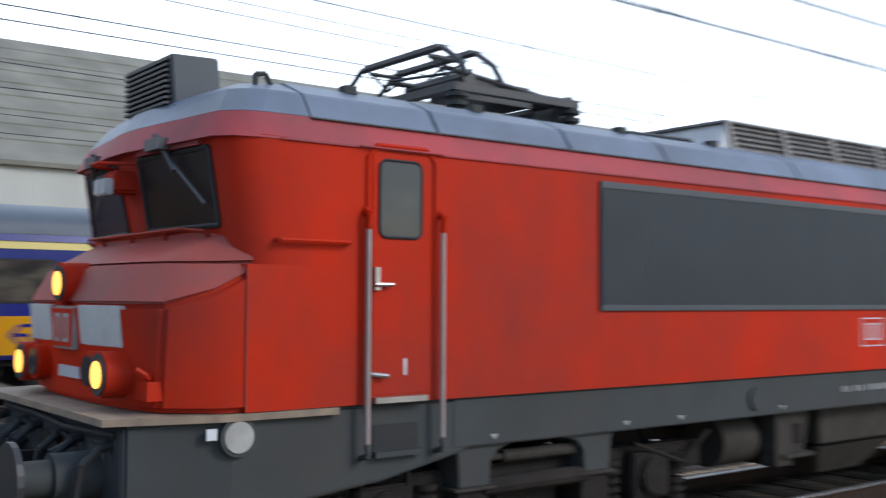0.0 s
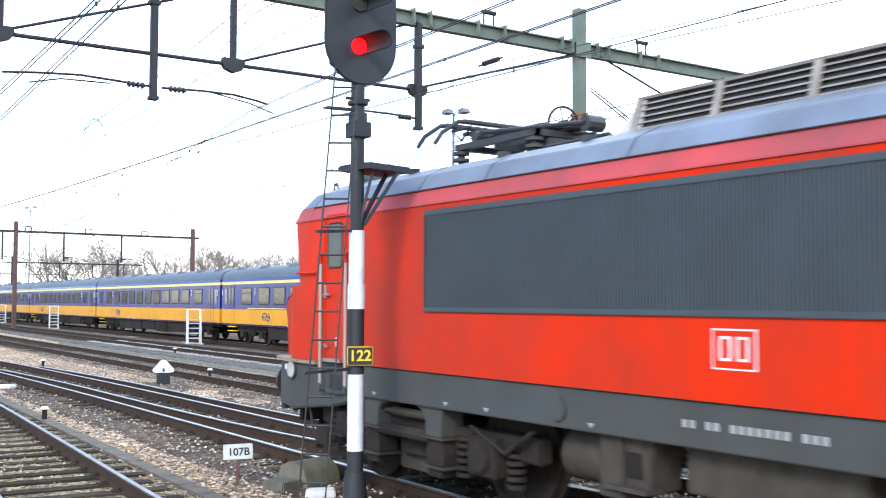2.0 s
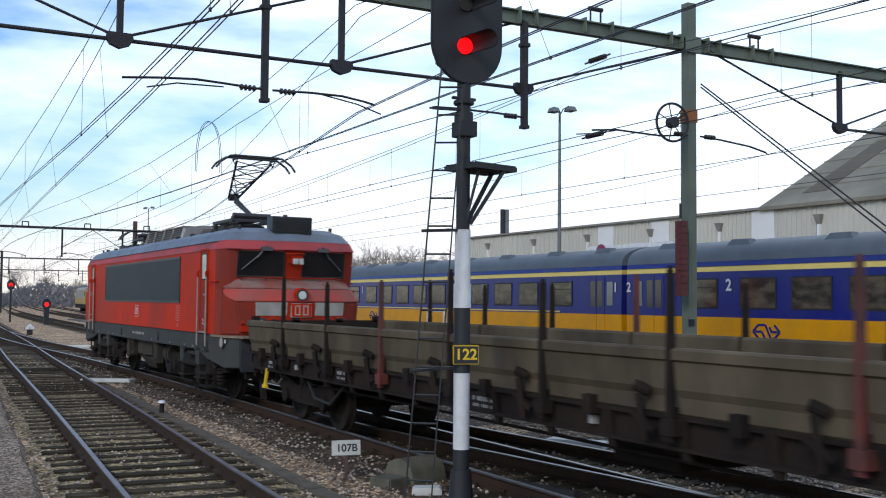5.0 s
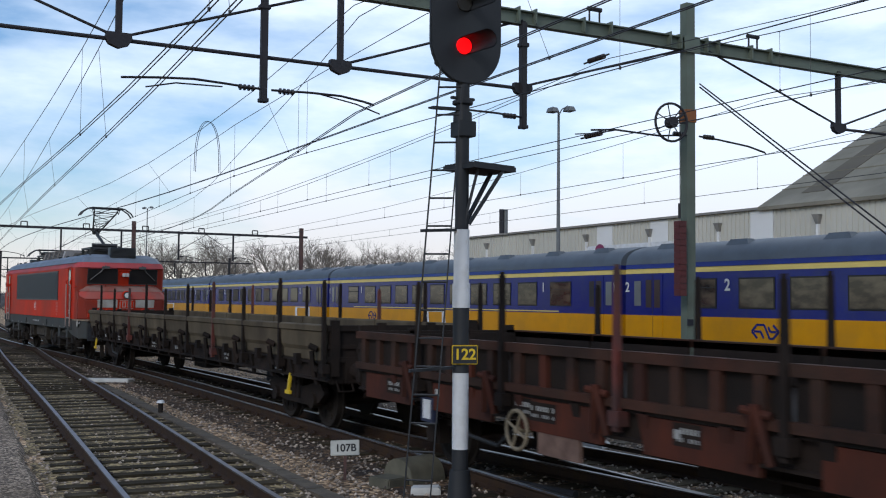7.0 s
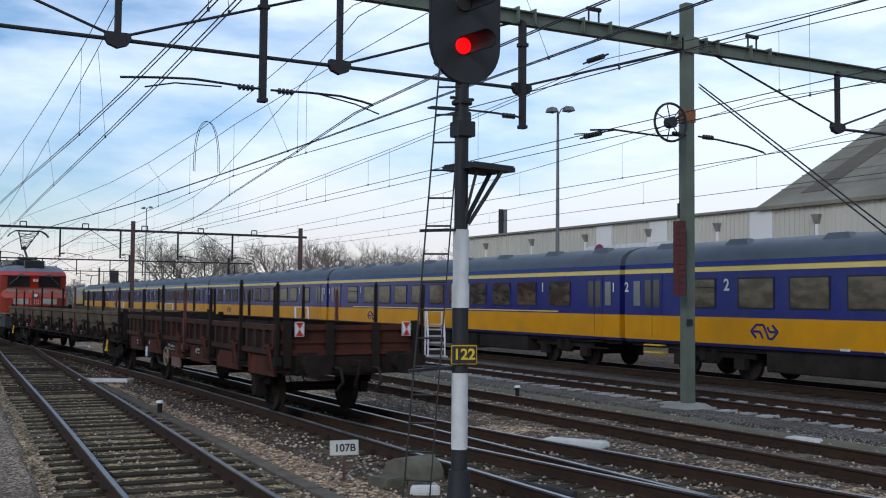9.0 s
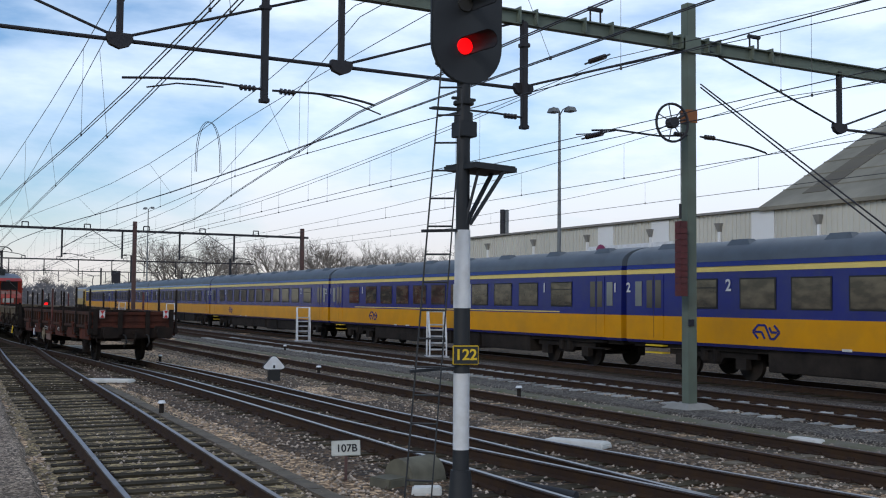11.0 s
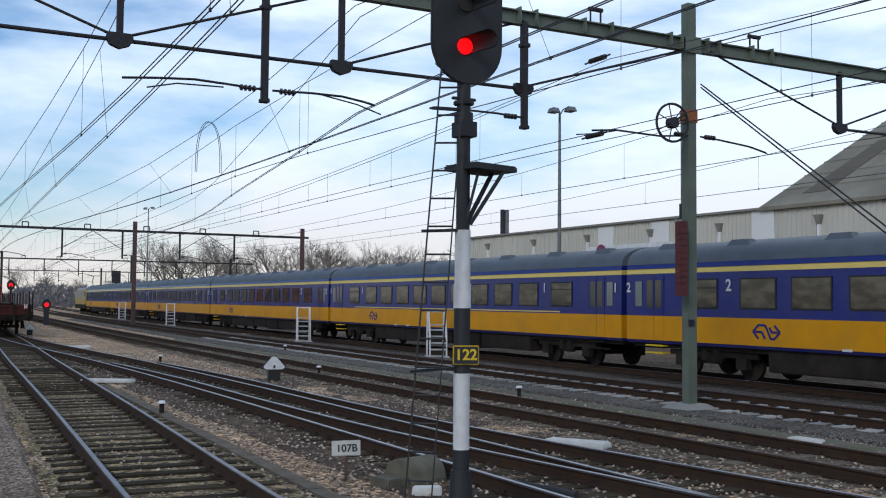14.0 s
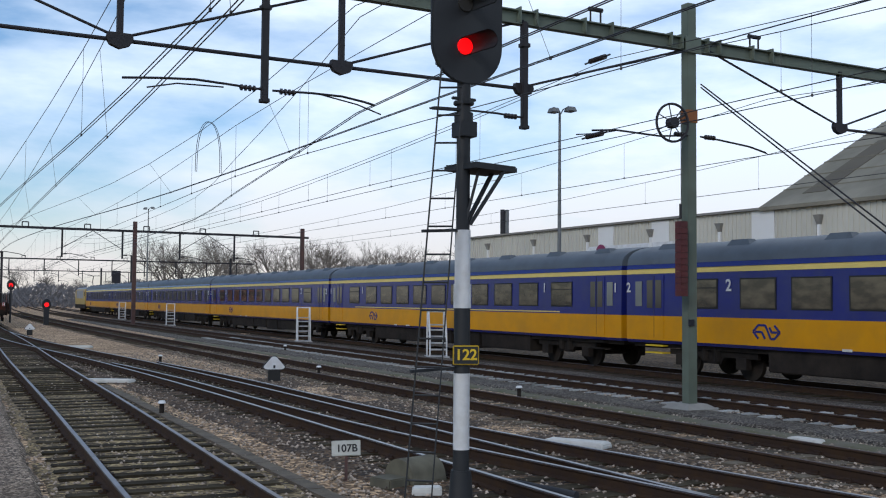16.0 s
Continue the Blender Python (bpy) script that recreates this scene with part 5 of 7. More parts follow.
def pantograph(p, y, s, up):
    """Half-scissor pantograph on its base; s: way in which the knee points."""
    g = part("pantograph_base", Shape().box(-0.55, 0.55, y - 0.75, y - 0.65, 3.93, 4.0).box(-0.55, 0.55, y + 0.65, y + 0.75, 3.93, 4.0).box(-0.55, -0.47, y - 0.75, y + 0.75, 3.93, 4.0).box(0.47, 0.55, y - 0.75, y + 0.75, 3.93, 4.0)
             .box(-0.2, 0.2, y - 0.45, y + 0.45, 3.95, 4.14).rod((-0.45, y - s * 0.5, 4.08), (0.45, y - s * 0.5, 4.08), 0.07, 10), BLACK, p, "dark pantograph frame")
    for x in (-0.5, 0.5):
        for dy in (-0.68, 0.68):
            i = Shape()
            insulator(i, (x, y + dy, 3.62), (x, y + dy, 3.93), 0.10, 4)
            part("insulator", i, FRAME_GREY, g, smooth=True)
    if up:
        k = Vector((0, y + s * 0.9, 4.64))
        top = Vector((0, y - s * 0.6, 5.38))
    else:
        k = Vector((0, y + s * 1.05, 4.06))
        top = Vector((0, y - s * 0.75, 4.20))
    foot = Vector((0, y - s * 0.5, 4.08))
    part("lower_arm", Shape().rod(foot, k, 0.055, 10).rod(foot + Vector((0, 0.25 * s, 0.05)), k + Vector((0, -0.05, -0.12)), 0.02, 8).rod(k + Vector((-0.12, 0, 0)), k + Vector((0.12, 0, 0)), 0.09, 10), BLACK, g)
    for sx in (-1, 1):
        part("upper_arm", Shape().rod(k + Vector((sx * 0.12, 0, 0)), top + Vector((sx * 0.42, 0, -0.06)), 0.027, 8), BLACK, g)
        part("steering_rod", Shape().rod(k + Vector((sx * 0.1, 0, 0)), k.lerp(top, 0.55) + Vector((-sx * 0.25, 0, -0.05)), 0.012, 6), BLACK, g)
    for u, v in ((0.0, 0.3), (0.3, 0.55), (0.55, 0.8), (0.8, 1.0)):
        c, d = k.lerp(top, u), k.lerp(top, v)
        for sx in (-1, 1):
            part("brace", Shape().rod(c + Vector((sx * (0.12 + 0.3 * u), 0, 0)), d + Vector((-sx * (0.12 + 0.3 * v), 0, -0.05)), 0.014, 5), BLACK, g)
    for u in (0.3, 0.55, 0.8):
        c = k.lerp(top, u)
        part("cross_tube", Shape().rod(c + Vector((-0.12 - 0.3 * u, 0, -0.06 * u)), c + Vector((0.12 + 0.3 * u, 0, -0.06 * u)), 0.012, 6), BLACK, g)
    h = Shape()
    for dy in (-0.18, 0.18):
        h.tube([top + Vector((x, dy, z)) for x, z in ((-0.95, -0.24), (-0.85, -0.1), (-0.62, 0.05), (0.62, 0.05), (0.85, -0.1), (0.95, -0.24))], 0.027)
        h.box(-0.55, 0.55, top.y + dy - 0.025, top.y + dy + 0.025, top.z + 0.05, top.z + 0.085)
    h.rod(top + Vector((-0.45, -0.2, 0)), top + Vector((-0.45, 0.2, 0)), 0.02, 6).rod(top + Vector((0.45, -0.2, 0)), top + Vector((0.45, 0.2, 0)), 0.02, 6)
    for x in (-0.45, 0.45):
        h.tube([top + Vector((x, 0.18, 0.0)), top + Vector((x, 0, -0.14)), top + Vector((x, -0.18, 0.0))], 0.014)
    part("collector_head", h, BLACK, g, "dark collector head with horns")


def locomotive():
    p = thing("locomotive", "red electric locomotive with dark side grilles and grey roof", "locomotive")
    part("body", Shape().loft([body_ring(-6.96, 1.475, 1.40, 1.42), body_ring(6.96, 1.475, 1.40, 1.42)]), RED, p, "weathered red bodywork")
    for sx in (-1, 1):
        part("shoulder", Shape().loft([[(sx * 1.478, y, 3.19), (sx * 1.405, y, 3.355), (sx * 1.35, y, 3.33), (sx * 1.40, y, 3.19)] for y in (-6.95, 6.95)]), RED_PINK, p, "faded pinkish upper band")
        part("gutter", Shape().box(min(sx * 1.40, sx * 1.43), max(sx * 1.40, sx * 1.43), -6.95, 6.95, 3.352, 3.361), BLACK, p)
        part("drip_edge", Shape().box(min(sx * 1.47, sx * 1.49), max(sx * 1.47, sx * 1.49), -7.2, 7.2, 3.178, 3.192), RED_PINK, p)
        gx = sorted((sx * 1.47, sx * 1.50))
        g = part("grille_frame", Shape().box(*gx, -4.25, -4.23, 2.05, 3.12).box(*gx, 4.23, 4.25, 2.05, 3.12).box(*gx, -4.25, 4.25, 2.05, 2.10).box(*gx, -4.25, 4.25, 3.06, 3.12), GRILLE, p, "dark grey grille frame", bevel=0.006)
        part("grille_back", Shape().box(*sorted((sx * 1.46, sx * 1.478)), -4.25, 4.25, 2.08, 3.08), GRILLE, g)
        sl = Shape()
        for k in range(230):
            y = -4.2 + k * 8.4 / 229
            sl.box(*sorted((sx * 1.476, sx * 1.491)), y - 0.010, y + 0.010, 2.09, 3.07)
        tagged(part("grille_slats", sl, GRILLE, g), "fine vertical grille slats", kind="stuff")
        # markings
        em = part("side_emblem", Shape().box(*sorted((sx * 1.47, sx * 1.479)), -0.08, 0.34, 1.66, 1.97), WHITEMARK, p, "white square emblem", bevel=0.01)
        part("emblem_field", Shape().box(*sorted((sx * 1.47, sx * 1.482)), -0.06, 0.32, 1.678, 1.952), RED, em)
        b = Shape()
        for y in (-0.01, 0.15):
            b.box(*sorted((sx * 1.47, sx * 1.485)), y, y + 0.024, 1.73, 1.91).box(*sorted((sx * 1.47, sx * 1.485)), y, y + 0.11, 1.73, 1.75).box(*sorted((sx * 1.47, sx * 1.485)), y, y + 0.11, 1.89, 1.91).box(*sorted((sx * 1.47, sx * 1.485)), y + 0.092, y + 0.115, 1.75, 1.89)
        part("emblem_mark", b, WHITEMARK, em)
        n = Shape()
        for k in range(17):
            y = 0.62 - k * 0.078
            if k not in (2, 5, 13):
                n.box(*sorted((sx * 1.44, sx * 1.452)), y, y + 0.040, 1.205, 1.265)
        tagged(part("number_mark", n, GREYMARK, p), "worn grey bars of an unreadable number", kind="stuff")
        cr = Shape()
        for k in range(7):
            cr.box(*sorted((sx * 1.47, sx * 1.479)), -4.24, -3.90, 1.80 + (k - 3) * 0.055, 1.815 + (k - 3) * 0.055 + 0.012)
        cr.box(*sorted((sx * 1.47, sx * 1.479)), -4.12, -4.02, 1.50, 1.58)
        tagged(part("faded_crest", cr, mat_crest, p), "faded pale crest", kind="stuff")
        for y in (2.12, -2.12):
            rg = part("round_board_holder", Shape().rod((sx * 1.44, y, 1.22), (sx * 1.47, y, 1.22), 0.11, 22), FRAME_GREY, p, smooth=True)
            part("round_board", Shape().rod((sx * 1.47, y, 1.22), (sx * 1.476, y, 1.22), 0.09, 22), FRAME_GREY, rg)
        for y in (5.35, 3.9, 3.2, 1.7, -1.5, -3.3, -4.6, -5.3):
            part("lifting_mark", Shape().add([(sx * 1.452, y - 0.04, 1.13), (sx * 1.452, y + 0.04, 1.13), (sx * 1.452, y, 1.09), (sx * 1.44, y - 0.04, 1.13), (sx * 1.44, y + 0.04, 1.13), (sx * 1.44, y, 1.09)], [(0, 1, 2), (5, 4, 3), (0, 3, 4, 1), (1, 4, 5, 2), (2, 5, 3, 0)]), GREYMARK, p)
    part("underframe", Shape().box(-1.445, 1.445, -5.75, 5.75, 1.05, 1.415), FRAME_GREY, p, "grey underframe", bevel=0.012)
    # roof panels with joints
    joints = [-6.95, -5.86, -4.5, -3.3, -1.3, 1.3, 3.3, 4.5, 5.86, 6.95]
    for a, b in zip(joints, joints[1:]):
        part("roof_panel", Shape().loft([[(-1.405, y, 3.355), (-1.28, y, 3.54), (-1.0, y, 3.66), (1.0, y, 3.66), (1.28, y, 3.54), (1.405, y, 3.355)] for y in (a + 0.007, b - 0.007)]), ROOF_BLUE, p, "blue-grey roof panel", bevel=0.012)
    part("roof_joint", Shape().loft([[(-1.39, y, 3.35), (-1.265, y, 3.525), (-0.99, y, 3.64), (0.99, y, 3.64), (1.265, y, 3.525), (1.39, y, 3.35)] for y in (-6.9, 6.9)]), BLACK, p)
    for y in (-5.2, -3.5, -2.2, 2.2, 3.5, 5.2, 6.4, -6.4):
        part("roof_hook", Shape().box(-1.06, -0.96, y - 0.05, y + 0.05, 3.64, 3.7), FRAME_GREY, p)
    # roof fairing with louvres
    fa = part("roof_fairing", Shape().loft([[(-0.90, -2.0, 3.64), (-0.80, -2.0, 3.97), (0.80, -2.0, 3.97), (0.90, -2.0, 3.64)], [(-0.90, 1.7, 3.64), (-0.80, 1.7, 3.97), (0.80, 1.7, 3.97), (0.90, 1.7, 3.64)]]), BLACK, p, "louvred roof fairing", bevel=0.01)
    part("fairing_lid", Shape().box(-0.84, 0.84, -2.05, 1.75, 3.965, 3.99), mat_fair, fa)
    for y0, y1 in ((1.7, 1.98), (-2.0, -2.12)):
        part("end_plate", Shape().loft([[(-0.92, y1, 3.62), (0.92, y1, 3.62), (0.82, y0, 3.975), (-0.82, y0, 3.975)], [(-0.92, y0 * 0.97, 3.62), (0.92, y0 * 0.97, 3.62), (0.82, y0 * 0.97, 3.975), (-0.82, y0 * 0.97, 3.975)]]), mat_endp, fa, "pale sloping end plate")
    for sx in (-1, 1):
        for y in (-1.55, -0.62, 0.32, 1.25):
            part("louvre_post", Shape().bar((sx * 0.925, y + 0.46, 3.66), (sx * 0.83, y + 0.46, 3.97), 0.07, 0.03), mat_louv, fa)
            for q in range(5):
                z = 3.68 + q * 0.058
                x = 0.895 - (z - 3.64) * 0.3
                part("louvre_slat", Shape().add([(sx * (x - 0.03), yy, z + 0.03) for yy in (y - 0.44, y + 0.44)] + [(sx * (x + 0.035), yy, z) for yy in (y + 0.44, y - 0.44)] + [(sx * (x + 0.035), yy, z + 0.008) for yy in (y + 0.44, y - 0.44)] + [(sx * (x - 0.03), yy, z + 0.038) for yy in (y - 0.44, y + 0.44)], [(0, 1, 2, 3), (3, 2, 4, 5), (5, 4, 7, 6), (6, 7, 1, 0), (0, 3, 5, 6), (1, 7, 4, 2)]), mat_louv, fa, "dusty louvre slat")
    part("roof_hatch", Shape().loft([[(-0.9, y, 3.64), (0.9, y, 3.64), (0.78, y, z), (-0.78, y, z)] for y, z in ((-3.6, 3.82), (-3.4, 3.92), (-2.12, 3.95))]), mat_fair, p, "plain grey-brown roof hatch", bevel=0.01)
    part("roof_box", Shape().box(-0.5, 0.5, -4.35, -3.85, 3.62, 3.9), FRAME_GREY, p, bevel=0.02)
    part("roof_box", Shape().add([(x, y, z) for x in (-0.35, 0.35) for y, z in ((3.4, 3.62), (3.95, 3.62), (3.95, 3.88), (3.68, 3.95), (3.4, 3.88))], [(0, 1, 2, 3, 4), (9, 8, 7, 6, 5), (0, 5, 6, 1), (1, 6, 7, 2), (2, 7, 8, 3), (3, 8, 9, 4), (4, 9, 5, 0)]), FRAME_GREY, p)
    part("roof_conduit", Shape().tube([(-0.7, 3.2, 3.74), (-0.75, 2.2, 3.74), (-0.75, 2.1, 3.66)], 0.02), BLACK, p)
    pantograph(p, 4.3, -1, False)
    pantograph(p, -4.35, 1, True)
    loco_end(p, 1, True)
    loco_end(p, -1, False)
    # bogies
    for c in (4.85, -4.85):
        bg = part("bogie_frame", Shape().box(-1.22, -1.06, c - 2.2, c + 2.2, 0.62, 0.86).box(1.06, 1.22, c - 2.2, c + 2.2, 0.62, 0.86).box(-1.2, 1.2, c - 0.3, c + 0.3, 0.45, 0.85), GRIME, p, "grimy bogie frame", bevel=0.02)
        for sx in (-1, 1):
            for dy in (-1.4, 1.4):
                ab = Shape().box(*sorted((sx * 1.05, sx * 1.33)), c + dy - 0.24, c + dy + 0.24, 0.42, 0.82).rod((sx * 1.3, c + dy, 0.62), (sx * 1.38, c + dy, 0.62), 0.17, 14)
                part("axle_box", ab, GRIME, bg, bevel=0.02)
                for q in (-0.42, 0.42):
                    sp = Shape()
                    for k in range(6):
                        sp.rod((sx * 1.2, c + dy + q, 0.36 + k * 0.075), (sx * 1.2, c + dy + q, 0.40 + k * 0.075), 0.105, 12)
                    part("coil_spring", sp, GRIME, bg, smooth=True)
            part("damper", Shape().rod((sx * 1.34, c - 0.55, 0.72), (sx * 1.34, c + 0.55, 0.72), 0.07, 10), GRIME, bg)
            for dy in (-0.65, 0.65):
                f = 1 if dy > 0 else -1
                bs = part("body_support", Shape().loft([[(sx * u, c + dy + v, z) for u, v in ((1.12, -w + o), (1.40, -w + o), (1.40, w + o), (1.12, w + o))] for z, w, o in ((0.74, 0.15, 0), (0.92, 0.16, 0), (1.0, 0.20, -0.03 * f), (1.06, 0.32, -0.1 * f))]), FRAME_GREY, bg, "grey flared body support", bevel=0.01)
                for z, w in ((0.715, 0.20), (0.412, 0.22)):
                    part("support_plate", Shape().box(*sorted((sx * 1.10, sx * 1.42)), c + dy - w, c + dy + w, z, z + 0.026), mat_bog, bs, bevel=0.006)
                part("rubber_spring", Shape().loft([[(sx * u, c + dy + v, z) for u, v in ((1.14, -w), (1.38, -w), (1.38, w), (1.14, w))] for z, w in ((0.44, 0.15), (0.57, 0.17), (0.58, 0.165), (0.715, 0.14))]), GRIME, bs, bevel=0.008)
                part("support_foot", Shape().box(*sorted((sx * 1.14, sx * 1.38)), c + dy - 0.13, c + dy + 0.13, 0.32, 0.41), GRIME, bs, bevel=0.01)
            part("cross_damper", Shape().rod((sx * 1.30, c - 0.48, 0.93), (sx * 1.30, c + 0.30, 0.93), 0.05, 12).rod((sx * 1.30, c + 0.30, 0.93), (sx * 1.30, c + 0.5, 0.93), 0.028, 10), mat_bog, bg)
            part("motor_cover", Shape().box(*sorted((sx * 1.0, sx * 1.10)), c - 0.48, c + 0.48, 0.26, 0.80), mat_bog, bg, "dusty motor cover", bevel=0.015)
            part("air_hose", Shape().tube([(sx * 1.30, c + 2.3, 1.05), (sx * 1.33, c + 2.34, 0.8), (sx * 1.34, c + 2.2, 0.5), (sx * 1.33, c + 1.95, 0.42), (sx * 1.30, c + 1.75, 0.55)], 0.018), RUBBER, bg)
            part("brake_pipe", Shape().tube([(sx * 1.3, c - 2.2, 0.95), (sx * 1.33, c - 1.8, 0.7), (sx * 1.3, c - 1.2, 0.9)], 0.025), GRIME, bg)
            part("sand_box", Shape().box(*sorted((sx * 1.1, sx * 1.35)), c + 1.8, c + 2.15, 0.35, 0.6), GRIME, bg, bevel=0.02)
        for dy in (-1.4, 1.4):
            WHEELS.append((wheelset(p, c + dy, 0.625), 0.625, c + dy))
    part("transformer_tank", Shape().loft([[(-1.0, -0.35, 0.30), (1.0, -0.35, 0.30), (1.0, 0.45, 0.30), (-1.0, 0.45, 0.30)], [(-1.22, -0.75, 0.62), (1.22, -0.75, 0.62), (1.22, 0.75, 0.62), (-1.22, 0.75, 0.62)]]), mat_bog, p, "dusty sloping tank", bevel=0.015)
    part("tank_top", Shape().box(-1.26, 1.26, -0.8, 0.8, 0.66, 1.06), mat_bog, p, "dusty upper tank", bevel=0.015)
    for y in (1.35, -1.35):
        for sx in (-1, 1):
            bx = part("equipment_box", Shape().loft([[(sx * 0.95, y - 0.2, 0.60), (sx * 1.30, y - 0.2, 0.60), (sx * 1.30, y + 0.2, 0.60), (sx * 0.95, y + 0.2, 0.60)], [(sx * 0.95, y - 0.28, 1.06), (sx * 1.33, y - 0.28, 1.06), (sx * 1.33, y + 0.28, 1.06), (sx * 0.95, y + 0.28, 1.06)]]), mat_bog, p, "dusty equipment box", bevel=0.012)
            part("box_lid", Shape().box(*sorted((sx * 1.30, sx * 1.335)), y - 0.12, y + 0.12, 0.72, 0.92), GRIME, bx)
            part("box_ledge", Shape().box(*sorted((sx * 1.2, sx * 1.40)), y - 0.24, y + 0.24, 0.60, 0.64), mat_bog, bx)
    for y in (2.05, -2.05):
        for sx in (-1, 1):
            part("air_reservoir", Shape().rod((sx * 1.0, y - 0.28, 0.78), (sx * 1.0, y + 0.28, 0.78), 0.24, 18), mat_bog, p, "dusty air reservoir", smooth=True)
            part("hanger_plate", Shape().box(*sorted((sx * 1.18, sx * 1.36)), y - 0.5 * (1 if y > 0 else -1) - 0.14, y - 0.5 * (1 if y > 0 else -1) + 0.14, 0.52, 1.06), mat_bog, p, "dusty hanger plate", bevel=0.01)
    return p


mat_endp = mat("pale_end_plate_paint", (0.42, 0.41, 0.40), 0.6, col2=(0.28, 0.27, 0.26), scale=4, amount=0.6)
mat_fair = mat("grey_brown_fairing", (0.16, 0.145, 0.13), 0.7, col2=(0.10, 0.09, 0.08), scale=3, amount=0.7)
mat_louv = mat("dusty_louvre", (0.26, 0.235, 0.21), 0.7, col2=(0.15, 0.13, 0.11), scale=6, amount=0.7)
mat_bog = mat("dirty_grey_casting", (0.054, 0.047, 0.038), 0.9, spec=0.15, col2=(0.034, 0.029, 0.024), scale=5, amount=0.8)
LOCO = locomotive()


# ---- wagons ----
def wagon(label, length, pivots, side_mt, frame_mt, stake_mt, wall, tail, axles):
    """A low-sided stake wagon; origin on the rail under its middle."""
    p = thing("stake_wagon", label, "wagon", group="wagons of the train")
    L = length / 2 - 0.56          # body half-length
    up = 0.13 if wall == "flap" else 0.08
    part("deck", Shape().box(-1.33, 1.33, -L, L, 1.14, 1.24), WAGON_DK, p, "sooty timber deck")
    for sx in (-1, 1):
        sb = part("side_sill", Shape().prism([(sx * 1.22, 0.86), (sx * 1.34, 0.86), (sx * 1.34, 0.89), (sx * 1.30, 0.90), (sx * 1.30, 1.12), (sx * 1.36, 1.13), (sx * 1.36, 1.17), (sx * 1.22, 1.17)], "y", -L, L), frame_mt, p, "rolled steel side sill")
        n = max(6, round(2 * L / 2.1))
        step = 2 * L / n
        for k in range(n):
            y0, y1 = -L + k * step + 0.04, -L + (k + 1) * step - 0.04
            if wall == "flap":
                s = Shape().loft([[(sx * 1.33, y, 1.17), (sx * 1.35, y, 1.19), (sx * 1.36, y, 1.33), (sx * 1.40, y, 1.40), (sx * 1.42, y, 1.64), (sx * 1.45, y, 1.66), (sx * 1.45, y, 1.74), (sx * 1.42, y, 1.76), (sx * 1.34, y, 1.76), (sx * 1.32, y, 1.73), (sx * 1.31, y, 1.17)] for y in (y0, y1)])
                fl = part("side_flap", s, side_mt, p, "faded brown drop side", smooth=False)
                lt = part("latch", Shape().bar((sx * 1.43, y0 + 0.30, 0.92), (sx * 1.47, y0 + 0.34, 1.34), 0.07, 0.06), frame_mt, fl, "greasy latch casting")
                part("latch_knob", Shape().rod((sx * 1.40, y0 + 0.26, 1.36), (sx * 1.50, y0 + 0.36, 1.42), 0.05, 8), frame_mt, lt)
                part("latch_arm", Shape().bar((sx * 1.42, y0 + 0.18, 1.02), (sx * 1.46, y0 + 0.42, 1.16), 0.05, 0.05), frame_mt, lt)
                part("hinge", Shape().box(*sorted((sx * 1.33, sx * 1.44)), y0 + 1.1, y0 + 1.24, 1.08, 1.26), frame_mt, fl)
            else:
                s = Shape().box(*sorted((sx * 1.30, sx * 1.34)), y0, y1, 1.17, 1.68)
                fl = part("side_flap", s, WAGON_DK, p, "ribbed red-brown drop side")
                for z0, z1 in ((1.60, 1.70), (1.17, 1.26)):
                    part("flap_rail", Shape().box(*sorted((sx * 1.30, sx * 1.41)), y0, y1, z0, z1), WAGON_RIB, fl)
                for q in range(4):
                    yy = y0 + (q + 0.5) * (y1 - y0) / 4
                    part("rib", Shape().box(*sorted((sx * 1.33, sx * 1.40)), yy - 0.06, yy + 0.06, 1.22, 1.62), WAGON_RIB if (q + k) % 5 else WAGON_RD, fl)
                part("latch", Shape().bar((sx * 1.42, y0 + 0.1, 0.9), (sx * 1.47, y0 + 0.22, 1.36), 0.06, 0.06).bar((sx * 1.42, y0 + 0.34, 0.9), (sx * 1.47, y0 + 0.24, 1.36), 0.06, 0.06).rod((sx * 1.42, y0 + 0.1, 1.28), (sx * 1.48, y0 + 0.36, 1.32), 0.035, 8), side_mt, fl)
                part("sill_plate", Shape().box(*sorted((sx * 1.29, sx * 1.35)), y0 + 0.3, y1 - 0.25, 0.78, 1.12), side_mt, sb, "rust-red sill plate")
            # stakes stand at the joints
            h = 2.42 + 0.08 * math.sin(k * 2.3)
            stq = Shape().loft([[(sx * 1.42 + u * 0.03, y0 - 0.04 + v * w, z) for u, v in ((-1, -1), (1, -1), (1, 1), (-1, 1))] for z, w in ((0.95, 0.04), (1.7, 0.035), (h, 0.020))])
            stq.rod((sx * 1.42, y0 - 0.04, h - 0.02), (sx * 1.42, y0 - 0.04, h + 0.04), 0.026, 8)
            stq.box(*sorted((sx * 1.34, sx * 1.47)), y0 - 0.12, y0 + 0.04, 1.0, 1.14)
            part("stake", stq, stake_mt if (k * 7 + (sx > 0) * 3) % 4 != 1 else STAKE_RD, p, "upright steel stake")
